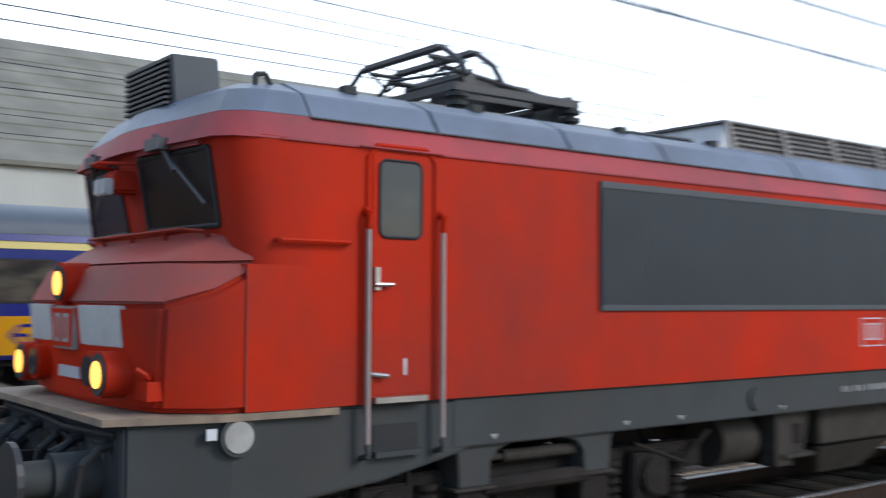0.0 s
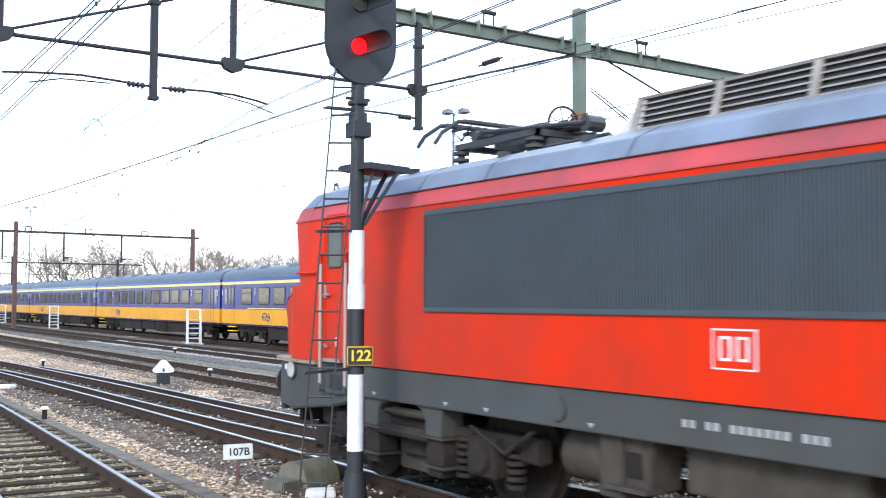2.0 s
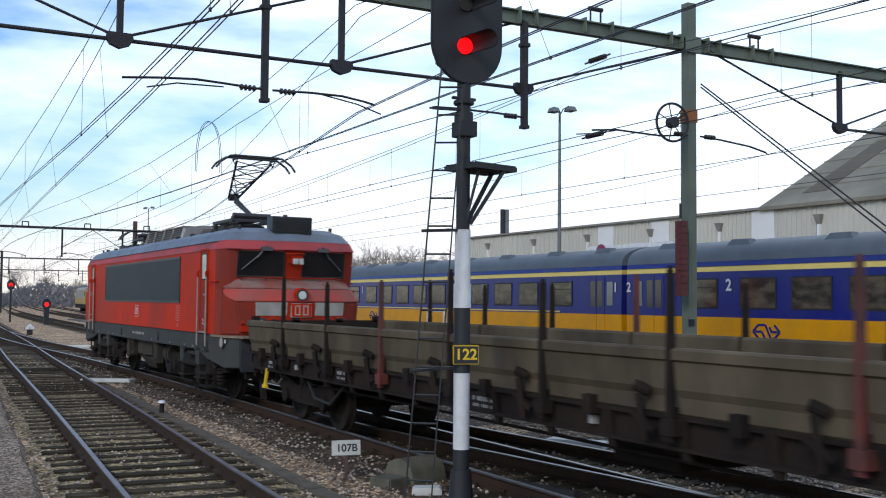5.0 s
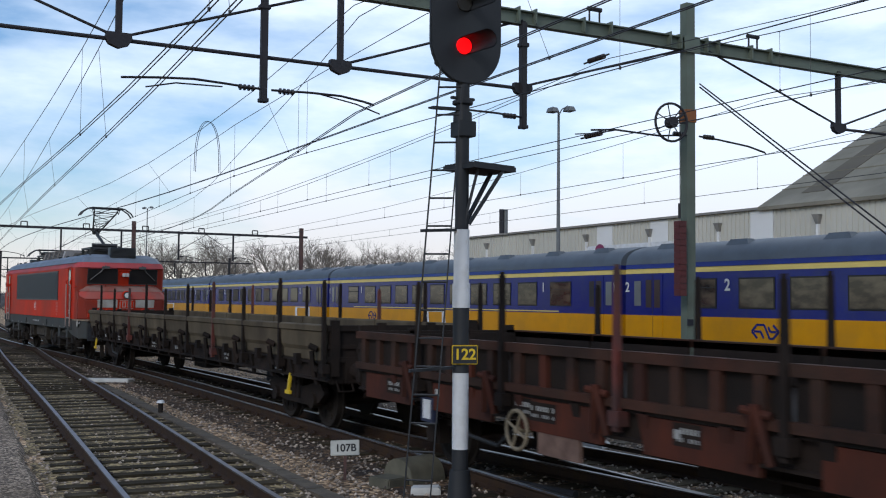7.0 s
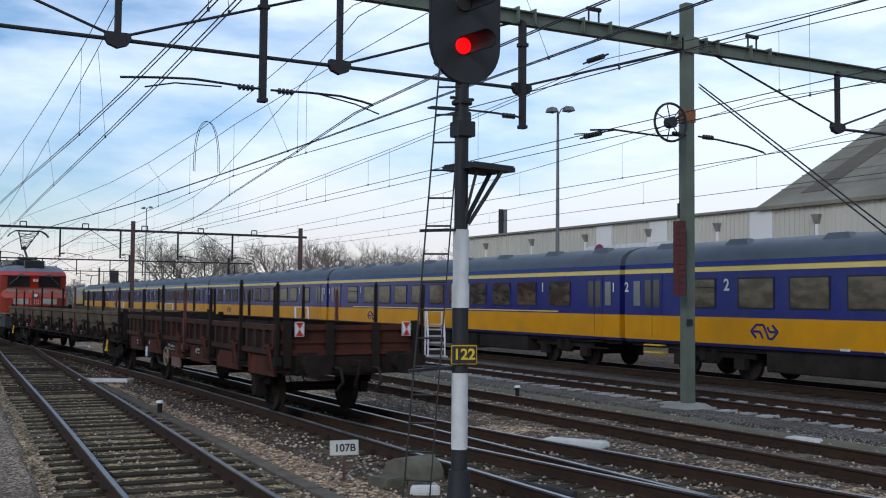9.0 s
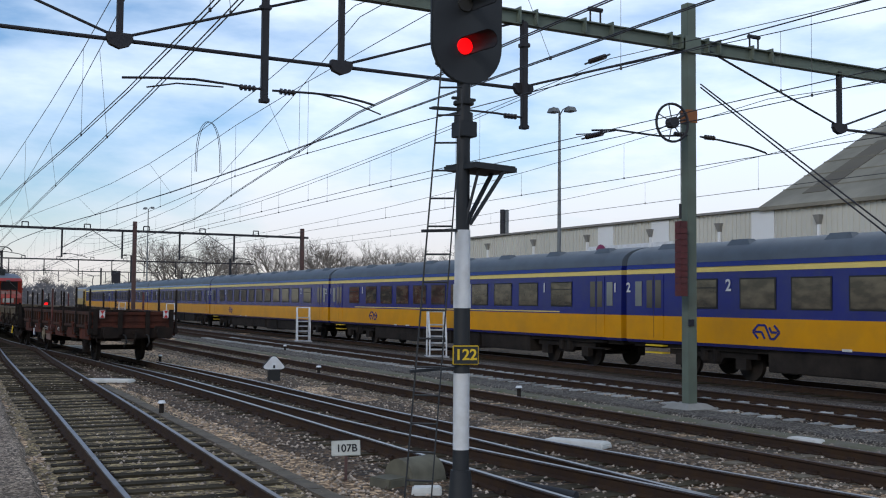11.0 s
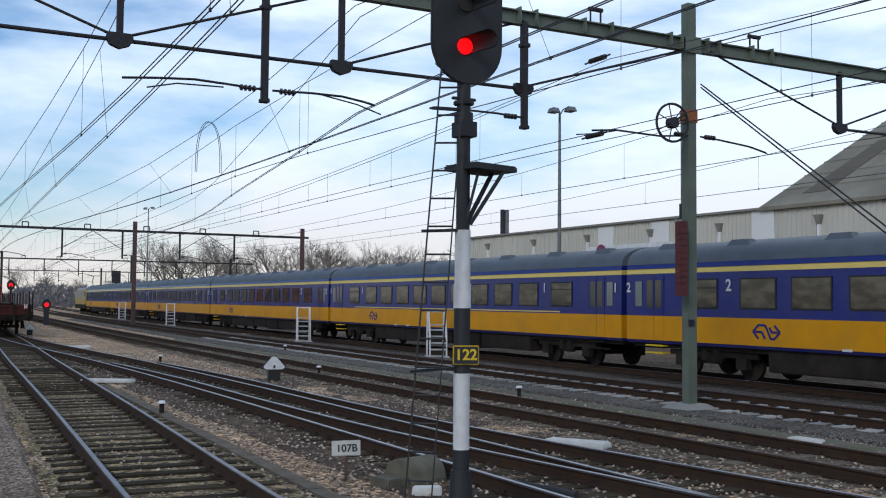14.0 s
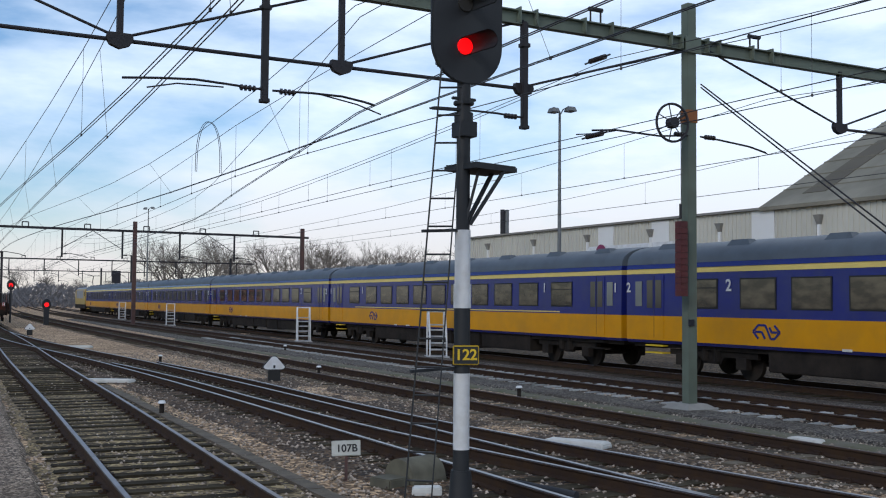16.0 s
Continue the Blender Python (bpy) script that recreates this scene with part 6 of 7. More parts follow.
        # dark plates with small bars of unreadable lettering
        for y, w, z in ((L - 1.4, 0.42, 0.93), (L - 4.6, 0.36, 0.95), (1.1, 0.5, 0.93), (-L + 2.0, 0.5, 0.93), (-L + 5.1, 0.36, 0.95)):
            pl = part("lettering_plate", Shape().box(*sorted((sx * 1.29, sx * 1.352)), y, y + w, z - 0.04, z + 0.16), frame_mt, sb, "dark lettering plate")
            b = Shape()
            for k in range(int(w / 0.055)):
                if (k * 5 + int(y * 7)) % 6:
                    b.box(*sorted((sx * 1.30, sx * 1.356)), y + 0.03 + k * 0.05, y + 0.058 + k * 0.05, z + 0.07, z + 0.12)
                if (k * 3 + int(y * 5)) % 4:
                    b.box(*sorted((sx * 1.30, sx * 1.356)), y + 0.03 + k * 0.05, y + 0.05 + k * 0.05, z, z + 0.035)
            tagged(part("lettering_mark", b, GREYMARK, pl), "white bars of unreadable lettering", kind="stuff")
        for y in (L - 2.5, -0.8):
            part("white_label", Shape().box(*sorted((sx * 1.30, sx * 1.358)), y, y + 0.08, 0.97, 1.05), GREYMARK, sb, "small white label")
        for k in range(int(2 * L / 1.05)):
            y = -L + 0.6 + k * 1.05
            part("sill_bracket", Shape().loft([[(sx * 1.26, y - 0.05, 0.78), (sx * 1.30, y - 0.05, 0.78), (sx * 1.30, y + 0.05, 0.78), (sx * 1.26, y + 0.05, 0.78)], [(sx * 1.26, y - 0.07, 1.14), (sx * 1.38, y - 0.07, 1.14), (sx * 1.38, y + 0.07, 1.14), (sx * 1.26, y + 0.07, 1.14)]]), side_mt if wall != "flap" and k % 3 else frame_mt, sb)
        part("brake_rod", Shape().rod((sx * 1.05, -L + 2, 0.72), (sx * 1.05, L - 2, 0.72), 0.02, 6), WAGON_DK, sb)
        part("air_hose", Shape().tube([(sx * 1.2, L - 2.6, 0.85), (sx * 1.25, L - 3.1, 0.55), (sx * 1.22, L - 3.7, 0.5), (sx * 1.2, L - 4.2, 0.82)], 0.025), RUBBER, sb)
    for s_ in (-1, 1):
        ys = sorted((s_ * L, s_ * (L - 0.07)))
        e = part("end_board", Shape().box(-1.33, 1.33, *ys, 1.17, 1.58 + up), WAGON_RD if tail and s_ < 0 else WAGON_DK, p, "low steel end board")
        for z0, z1, dp in ((1.53 + up, 1.62 + up, 0.05), (1.17, 1.25, 0.05), (1.38, 1.44, 0.03)):
            part("end_rib", Shape().box(-1.36, 1.36, *sorted((s_ * L, s_ * (L + dp))), z0, z1), WAGON_RD if tail and s_ < 0 else WAGON_DK, e)
        for x in (-1.25, -0.45, 0.45, 1.25):
            part("end_post", Shape().box(x - 0.07, x + 0.07, *sorted((s_ * L, s_ * (L + 0.08))), 0.95, (1.66 if abs(x) < 1 else 1.7) + up), frame_mt, e)
        part("headstock", Shape().box(-1.3, 1.3, *sorted((s_ * (L - 0.1), s_ * (L + 0.02))), 0.82, 1.18), WAGON_DK, p, bevel=0.02)
        for x in (-0.875, 0.875):
            b = part("buffer", Shape().rod((x, s_ * L, 1.03), (x, s_ * (L + 0.42), 1.03), 0.13, 16).box(x - 0.19, x + 0.19, *sorted((s_ * L, s_ * (L + 0.06))), 0.84, 1.22), WAGON_DK, p, "greasy black buffer", smooth=False)
            part("buffer_head", Shape().prism([(x + u * 0.24 * q, 1.03 + v * 0.17 * q2) for u, v, q, q2 in ((-1, -1, 0.8, 1), (1, -1, 0.8, 1), (1, -1, 1, 0.7), (1, 1, 1, 0.7), (1, 1, 0.8, 1), (-1, 1, 0.8, 1), (-1, 1, 1, 0.7), (-1, -1, 1, 0.7))], "y", *sorted((s_ * (L + 0.57), s_ * (L + 0.62)))).rod((x, s_ * (L + 0.4), 1.03), (x, s_ * (L + 0.58), 1.03), 0.09, 12), WAGON_DK, b)
        part("coupling", Shape().bar((0, s_ * L, 1.03), (0, s_ * (L + 0.38), 1.03), 0.07, 0.1).tube([(0, s_ * (L + 0.36), 1.0), (-0.06, s_ * (L + 0.42), 0.82), (-0.06, s_ * (L + 0.30), 0.62)], 0.028), WAGON_DK, p)
        for x in (-0.35, 0.4):
            part("brake_hose", Shape().tube([(x, s_ * L, 0.95), (x + 0.03, s_ * (L + 0.25), 0.92), (x + 0.06, s_ * (L + 0.3), 0.7), (x, s_ * (L + 0.18), 0.55)], 0.028), RUBBER, p)
        part("hand_grip", Shape().tube([(-1.2, s_ * L, 0.9), (-1.2, s_ * (L + 0.12), 0.72), (-0.95, s_ * (L + 0.12), 0.72), (-0.95, s_ * L, 0.9)], 0.015), WAGON_DK, p)
    if tail:
        for x in (-1.045, 1.045):
            b = part("tail_board", Shape().box(x - 0.085, x + 0.085, -L - 0.11, -L - 0.09, 1.50, 1.76), WHITE, p, "white reflective tail board", bevel=0.004)
            for z0, z1 in ((1.51, 1.63), (1.75, 1.63)):
                part("red_triangle", Shape().add([(x - 0.075, -L - 0.114, z0), (x + 0.075, -L - 0.114, z0), (x, -L - 0.114, z1), (x - 0.075, -L - 0.10, z0), (x + 0.075, -L - 0.10, z0), (x, -L - 0.10, z1)], [(0, 1, 2), (5, 4, 3), (0, 3, 4, 1), (1, 4, 5, 2), (2, 5, 3, 0)]), mat_tail, b, "red triangle")

    part("centre_sill", Shape().box(-0.35, 0.35, -L, L, 0.8, 1.14).box(-1.2, 1.2, -0.1, 0.1, 0.85, 1.14).box(-0.8, 0.8, -1.4, -0.4, 0.55, 0.9), WAGON_DK, p)
    if axles == 4:
        for c in (pivots, -pivots):
            bs = Shape()
            for sx in (-1, 1):
                bs.prism([(c - 1.35, 0.60), (c - 1.1, 0.80), (c - 0.4, 0.66), (c + 0.4, 0.66), (c + 1.1, 0.80), (c + 1.35, 0.60), (c + 1.1, 0.44), (c + 0.5, 0.36), (c - 0.5, 0.36), (c - 1.1, 0.44)], "x", *sorted((sx * 0.96, sx * 1.06)))
                for q in (-0.2, 0, 0.2):
                    bs.rod((sx * 1.02, c + q, 0.45), (sx * 1.02, c + q, 0.8), 0.075, 8)
                for dy in (-0.9, 0.9):
                    bs.rod((sx * 0.95, c + dy, 0.46), (sx * 1.12, c + dy, 0.46), 0.13, 12)
            b = part("bogie_frame", bs.box(-1.0, 1.0, c - 0.2, c + 0.2, 0.5, 0.85), WAGON_DK, p, "cast bogie frame")
            for dy in (-0.9, 0.9):
                WHEELS.append((wheelset(p, c + dy, 0.46), 0.46, c + dy))
    else:
        for c in (pivots, -pivots):
            for sx in (-1, 1):
                g = Shape().box(*sorted((sx * 1.0, sx * 1.04)), c - 0.55, c + 0.55, 0.55, 0.9).box(*sorted((sx * 0.98, sx * 1.14)), c - 0.16, c + 0.16, 0.32, 0.62).rod((sx * 1.1, c, 0.46), (sx * 1.17, c, 0.46), 0.14, 12)
                for k in range(4):
                    g.box(*sorted((sx * 1.02, sx * 1.12)), c - 0.7 + k * 0.15, c + 0.7 - k * 0.15, 0.74 - k * 0.035, 0.765 - k * 0.035)
                part("axle_guard", g, WAGON_DK, p, "axle guard with leaf spring")
            WHEELS.append((wheelset(p, c, 0.46), 0.46, c))
        for sx in (-1, 1):
            hw = Shape()
            cy = 1.8
            ring = [(math.cos(2 * math.pi * i / 20) * 0.21, math.sin(2 * math.pi * i / 20) * 0.21) for i in range(21)]
            hw.tube([(sx * 1.38, cy + u, 0.76 + v) for u, v in ring], 0.022)
            for i in range(4):
                a = math.pi * i / 2 + 0.4
                hw.rod((sx * 1.38, cy, 0.76), (sx * 1.38, cy + 0.21 * math.cos(a), 0.76 + 0.21 * math.sin(a)), 0.016, 6)
            hw.rod((sx * 1.2, cy, 0.76), (sx * 1.4, cy, 0.76), 0.04, 8)
            part("handbrake_wheel", hw, mat_hw, p, "pale yellow-brown handbrake wheel")
            part("lettering_panel", Shape().box(*sorted((sx * 1.30, sx * 1.34)), cy - 1.1, cy - 0.35, 0.55, 0.9), mat_lp, p, "pale rusty lettering panel")
            part("notice_board", Shape().box(*sorted((sx * 1.30, sx * 1.36)), cy + 2.0, cy + 2.32, 0.62, 0.92), mat_notice, p, "dark blue notice box")
            part("notice_paper", Shape().box(*sorted((sx * 1.30, sx * 1.365)), cy + 2.06, cy + 2.26, 0.66, 0.9), WHITE, p, "white paper notice")
    if axles == 4:
        for sx in (-1, 1):
            for y in (-L + 1.7,):
                part("brake_lever", Shape().bar((sx * 1.32, y, 0.9), (sx * 1.36, y, 0.6), 0.06, 0.04).bar((sx * 1.36, y - 0.1, 0.58), (sx * 1.36, y + 0.1, 0.58), 0.05, 0.06), SAFETY, p, "yellow brake changeover lever")
            part("brake_lever", Shape().bar((sx * 1.32, L - 0.9, 0.9), (sx * 1.36, L - 0.9, 0.6), 0.06, 0.04).bar((sx * 1.36, L - 1.0, 0.58), (sx * 1.36, L - 0.8, 0.58), 0.05, 0.06), SAFETY, p, "yellow brake changeover lever")
    return p


mat_tail = mat("reflective_red", (0.42, 0.012, 0.012), 0.4, scale=5)
mat_hw = mat("pale_brake_wheel_paint", (0.20, 0.165, 0.11), 0.7, scale=5)
mat_lp = mat("pale_rusty_panel", (0.16, 0.10, 0.075), 0.8, col2=(0.08, 0.045, 0.035), scale=6, amount=0.8)
mat_notice = mat("dark_blue_notice", (0.015, 0.02, 0.05), 0.6)
WAGON_1 = wagon("faded brown low-sided bogie wagon with upright stakes", 21.15, 7.85, WAGON_BR, WAGON_DK, WAGON_DK, "flap", False, 4)
WAGON_2 = wagon("rusty red-brown low-sided wagon with stakes and tail boards", 13.44, 4.2, WAGON_RD, WAGON_DK, WAGON_DK, "rib", True, 2)


# ---- small things of the yard ----
def dwarf_signal(m):
    p = thing("dwarf_signal", "low shunting signal with white rounded triangle face", "signal", m, group="dwarf signals")
    part("base", Shape().box(-0.17, 0.17, -0.12, 0.12, -0.25, 0.12), RUBBER, p, "black base box", bevel=0.015)
    tri = []
    for cx, cz, a0 in ((-0.20, 0.32, math.pi * 0.75), (0.20, 0.32, -math.pi * 0.5), (0.0, 0.66, math.pi * 0.08)):
        for k in range(6):
            a = a0 + k / 5 * math.pi * 0.75 + (0 if cz > 0.5 else 0)
            tri.append((cx + 0.10 * math.cos(a), cz + 0.10 * math.sin(a)))
    tri = [(u, 0.14 + (w - 0.22) * 0.68) for u, w in tri]
    cx, cz = 0, 0.30
    tri.sort(key=lambda q: math.atan2(q[1] - cz, q[0] - cx))
    part("back_plate", Shape().prism([(u * 1.1, cz + (w - cz) * 1.1) for u, w in tri], "y", 0.0, 0.12), RUBBER, p)
    f = part("face", Shape().prism(tri, "y", -0.05, 0.0), WHITE, p, "white face")
    part("slot", Shape().box(-0.03, 0.03, -0.06, -0.05, 0.17, 0.26), SIGBLACK, f)
    return p


D0 = dwarf_signal(pose(9.95, 28.9, 0, 0, 0, -12))
copy_thing(D0, pose(8.0, 70.0, 0, 0, 0, -6))


def track_plate():
    p = thing("track_number_board", "white board with black track number on a rusty stake", "sign", pose(5.36, 12.65, 0, 0, 0, -24))
    part("stake", Shape().box(-0.02, 0.02, 0.0, 0.03, -0.3, 0.2), RUSTPOST, p, "rusty stake")
    b = part("board", Shape().box(-0.19, 0.19, -0.015, 0.0, 0.0, 0.20), mat_board, p, "pale board", bevel=0.01, m=pose(0, 0, 0.12, -6, -2, 0))
    words("number", "107B", 0.135, SIGBLACK, b, pose(0.01, -0.018, 0.095, 90, 0, 0), "black characters")
    return p


mat_board = mat("pale_grey_board", (0.46, 0.47, 0.44), 0.6, col2=(0.32, 0.33, 0.30), scale=6, amount=0.6)
mat_hood = mat("olive_grey_hood", (0.12, 0.112, 0.082), 0.8, spec=0.2, col2=(0.07, 0.066, 0.05), scale=4, amount=0.7)
track_plate()


def point_machine():
    p = thing("point_machine", "olive grey domed point machine cover beside the rail", "point machine", pose(6.12, 12.15, -0.2, 0, 0, 18))
    prof = [(-0.28, 0.0), (-0.28, 0.07)] + [(-0.27 * math.cos(a), 0.08 + 0.25 * math.sin(a)) for a in [i * math.pi / 10 for i in range(11)]] + [(0.28, 0.07), (0.28, 0.0)]
    part("hood", Shape().prism([(u, w) for u, w in prof], "x", -0.30, 0.30), mat_hood, p, "domed hood", bevel=0.01, smooth=True)
    part("side_box", Shape().box(-0.66, -0.31, -0.22, 0.16, 0.0, 0.13), mat_hood, p, "low side box", bevel=0.015)
    part("base_plate", Shape().box(-0.5, 0.5, -0.4, 0.3, -0.1, 0.02), GRIME, p)
    part("drive_rod", Shape().rod((0.3, 0.05, 0.03), (1.2, 0.2, 0.03), 0.02, 8), STEEL, p)
    return p


point_machine()


def slab(m, w, l, label, name="concrete_slab"):
    p = part(name, Shape().loft([[(a * w * k, b * l * k, z) for a, b in ((-1, -0.9), (0.8, -1), (1, 0.95), (-0.85, 1))] for z, k in ((-0.12, 1.0), (0.0, 1.0), (0.05, 0.93))]), PALE, None, bevel=0.015)
    p.matrix_basis = m
    return tagged(p, label, "slab", "loose slabs")


PALE = mat("bleached_concrete", (0.55, 0.55, 0.52), 0.85, col2=(0.40, 0.39, 0.36), scale=5, amount=0.7)
slab(pose(10.0, 14.0, -0.14, 0, 0, 35), 0.18, 0.55, "long bleached concrete slab on the ballast")
slab(pose(5.5, 30.0, -0.14, 0, 0, 60), 0.2, 0.75, "long bleached concrete slab on the ballast")
slab(pose(7.9, 51.5, -0.14, 0, 0, 70), 0.2, 0.8, "long bleached concrete slab on the ballast")
slab(pose(5.25, 10.4, -0.16, 0, 0, 8), 0.2, 0.14, "small white concrete block by the signal foot")
slab(pose(13.8, 12.7, -0.16, 0, 0, 10), 0.16, 0.3, "small pale slab on the ballast")


def marker(m, lab):
    p = thing("marker_peg", lab, "marker", m, group="marker pegs")
    part("peg", Shape().rod((0, 0, -0.25), (0, 0, 0.10), 0.05, 10), GRIME, p)
    part("cap", Shape().rod((0, 0, 0.10), (0, 0, 0.15), 0.085, 14, 0.06), WHITE, p, "white cap")
    return p


M0 = marker(pose(4.95, 21.2, -0.05), "small white-capped marker peg in the ballast")
for x, y in ((13.7, 21.6), (8.9, 38.5), (12.0, 30.6), (16.0, 45.0)):
    copy_thing(M0, pose(x, y, -0.05))


def cable_pipe():
    p = thing("cable_duct", "dark plastic cable ducts lying by the signal foot", "duct")
    part("pipe", Shape().rod((5.75, 9.9, -0.1), (6.9, 8.4, -0.1), 0.07, 14), SIGBLACK, p, smooth=True)
    part("pipe", Shape().rod((5.9, 10.3, -0.14), (7.0, 8.9, -0.14), 0.055, 14), SIGBLACK, p, smooth=True)
    return p


cable_pipe()


def trough():
    s = Shape()
    for k in range(26):
        y = 9 + k * 0.75
        x = 4.62 + (y - 9) * 0.028
        s.box(x - 0.11, x + 0.11, y + 0.01, y + 0.73, -0.2, -0.145)
    return tagged(part("cable_trough_lids", s, mat_trough), "mossy concrete cable trough lids", "cable trough", kind="stuff")


mat_trough = mat("mossy_trough_concrete", (0.12, 0.095, 0.065), 0.9, col2=(0.065, 0.052, 0.036), scale=4, amount=0.8, bump=0.4)
trough()


def flood_light(x, y, h, label):
    p = thing("flood_light", label, "lamp post", pose(x, y, 0), group="yard floodlights")
    part("pole", Shape().rod((0, 0, -0.3), (0, 0, h - 0.2), 0.11, 12, 0.05), mat_pole, p, "grey steel pole", smooth=True)
    for s in (-1, 1):
        a = part("arm", Shape().tube([(0, 0, h - 0.35), (s * 0.12, -0.06, h - 0.08), (s * 0.38, -0.12, h + 0.02 + 0.06 * s)], 0.028), mat_pole, p)
        g = h - 0.06 + 0.06 * s
        part("lamp_head", Shape().loft([[(s * 0.22, -0.42, g - 0.16), (s * 0.62, -0.42, g - 0.16), (s * 0.62, 0.06, g - 0.16), (s * 0.22, 0.06, g - 0.16)], [(s * 0.28, -0.34, g + 0.04), (s * 0.56, -0.34, g + 0.04), (s * 0.56, 0.0, g + 0.04), (s * 0.28, 0.0, g + 0.04)]]), mat_pole, a, "box lamp head", bevel=0.02)
    return p


mat_pole = mat("galvanised_pole", (0.13, 0.14, 0.145), 0.6, scale=2)
flood_light(24.65, 35.8, 10.3, "tall twin-headed yard floodlight on a steel pole")
flood_light(25.6, 118.0, 12.4, "distant twin-headed yard floodlight")


def far_red_signal(x, y, z, low, label):
    p = thing("red_signal", label, "signal", pose(x, y, 0), group="distant red signals")
    if not low:
        part("post", Shape().rod((0, 0, -0.2), (0, 0, z), 0.09, 8), SIGBLACK, p)
    else:
        part("base", Shape().box(-0.2, 0.2, -0.1, 0.3, -0.2, z - 0.2), SIGBLACK, p)
    part("head", Shape().prism([(0.36 * math.cos(i * math.pi / 10), z + 0.5 * math.sin(i * math.pi / 10)) for i in range(20)], "y", 0.0, 0.1), SIGBLACK, p)
    part("lens", Shape().rod((0, 0, z), (0, -0.03, z), 0.19, 16), SIGRED, p, "lit red lens")
    part("visor", Shape().tube([(0.3 * math.cos(a), -0.25, z + 0.3 * math.sin(a)) for a in [-0.2 + i * 0.35 for i in range(11)]], 0.03), SIGBLACK, p)
    return p


far_red_signal(0.0975 * 105, 105, 3.3, False, "distant signal post showing a red light")
far_red_signal(0.128 * 95, 95, 1.55, True, "distant low signal showing a red light")


# ---- trees and the far edge of the yard ----
def bare_tree(x, y, h, seed):
    rng = random.Random(seed)
    p = thing("bare_tree", "bare winter tree with a fine branching crown", "tree", pose(x, y, -0.2), group="bare trees behind the yard")
    tr = Shape()
    tips = []

    def grow(s, a, d, ln, r, lev):
        b = a + d * ln
        s.rod(a, b, r, 5 if lev < 2 else 3, r * 0.65)
        if lev >= 5:
            return
        for _ in range(rng.choice((3, 3, 4)) if lev else 6):
            q = Vector((rng.gauss(0, 1), rng.gauss(0, 1), rng.gauss(0.25, 0.6))).normalized()
            nd = (d * 0.9 + q * 0.75).normalized()
            if nd.z < -0.05:
                nd.z = 0.05
            grow(tw if lev >= 1 else s, a.lerp(b, rng.uniform(0.55, 1.0)), nd, ln * rng.uniform(0.55, 0.8), r * 0.55, lev + 1)
    tw = Shape()
    grow(tr, Vector((0, 0, 0)), Vector((rng.uniform(-0.05, 0.05), 0, 1)).normalized(), h * 0.34, h * 0.016, 0)
    part("trunk", tr, BARK, p, "grey-brown trunk and limbs")
    tagged(part("crown", tw, BARK, p), "fine bare twigs", kind="stuff")
    return p


rng_t = random.Random(11)
for i in range(40):
    a = 0.235 + 0.47 * i / 39 + rng_t.uniform(-0.008, 0.008)
    d = rng_t.uniform(190, 230)
    bare_tree(a * d, d, (d * 0.062 * rng_t.uniform(0.8, 1.12) + 2.0) * 1.2, 100 + i)
for i in range(9):
    bare_tree((-0.03 + 0.027 * i) * 300, 300, rng_t.uniform(9, 15), 300 + i)
bare_tree(0.664 * 130, 130, 17.5, 77)


def thicket():
    """Far scrub: small twigs scattered under an uneven outline."""
    s = Shape()
    rng = random.Random(3)
    for i in range(30000):
        a = rng.uniform(-0.12, 0.64)
        d = rng.uniform(245, 320)
        top = d * (0.010 + 0.010 * noise.noise(Vector((a * 17, 0, 0))) + 0.006 * noise.noise(Vector((a * 60, 3, 0))) + (0.005 if a < 0.24 else 0.0)) + 1.2
        z = top * (1 - rng.random() ** 0.9) - 0.3
        x, y, r, h = a * d, d, rng.uniform(0.08, 0.25), rng.uniform(0.4, 1.2)
        q = rng.uniform(-1.2, 1.2) * h
        s.add([(x - r, y, z), (x + r, y + 0.2, z), (x + q, y, z + h)], [(0, 1, 2)])
    return tagged(part("far_thicket", s, HEDGE), "distant hazy winter scrub along the yard", "scrub", kind="stuff")


thicket()


def far_building(x, y, w, d, h, label, mt):
    p = thing("far_building", label, "building", pose(x, y, 0))
    part("wall", Shape().box(-w / 2, w / 2, 0, d, -0.3, h), mt, p)
    part("roof", Shape().box(-w / 2 - 0.3, w / 2 + 0.3, -0.3, d + 0.3, h, h + 0.4), BUILDING_FAR, p)
    for k in range(int(w / 4)):
        part("window", Shape().box(-w / 2 + 1.2 + k * 4, -w / 2 + 3.0 + k * 4, -0.05, 0.02, h * 0.55, h * 0.8), BUILDING_FAR, p)
    return p


far_building(-6, 320, 40, 20, 4.0, "distant grey low building", BUILDING_FAR)


def back_board():
    p = thing("display_board", "dark square display board on a post", "board", pose(0.1885 * 150, 150, 0))
    part("post", Shape().rod((0, 0, -0.2), (0, 0, 4.6), 0.12, 8), TRUSS, p)
    part("board", Shape().box(-0.6, 0.6, -0.1, 0.1, 4.3, 6.0), TRUSS, p)
    return p


back_board()


def chimney():
    p = thing("chimney", "slender grey metal flue pipes above the hall", "chimney", pose(0.614 * 75, 75, 0))
    for x in (-0.22, 0.18):
        part("flue", Shape().rod((x, 0, -0.3), (x, 0, 9.95), 0.2, 14), TRUSS if x < 0 else mat_pole, p, "grey flue pipe", smooth=True)
    return p


chimney()
tagged(part("embankment_wall", Shape().box(-60, -59.5, -60, 400, -0.4, 2.0), BUILDING_FAR), "low grey wall along the yard", "wall", kind="structure")


slab(pose(5.83, 11.25, -0.14, 0, 0, -20), 0.2, 0.13, "white painted concrete block beside the signal foot", "concrete_block")


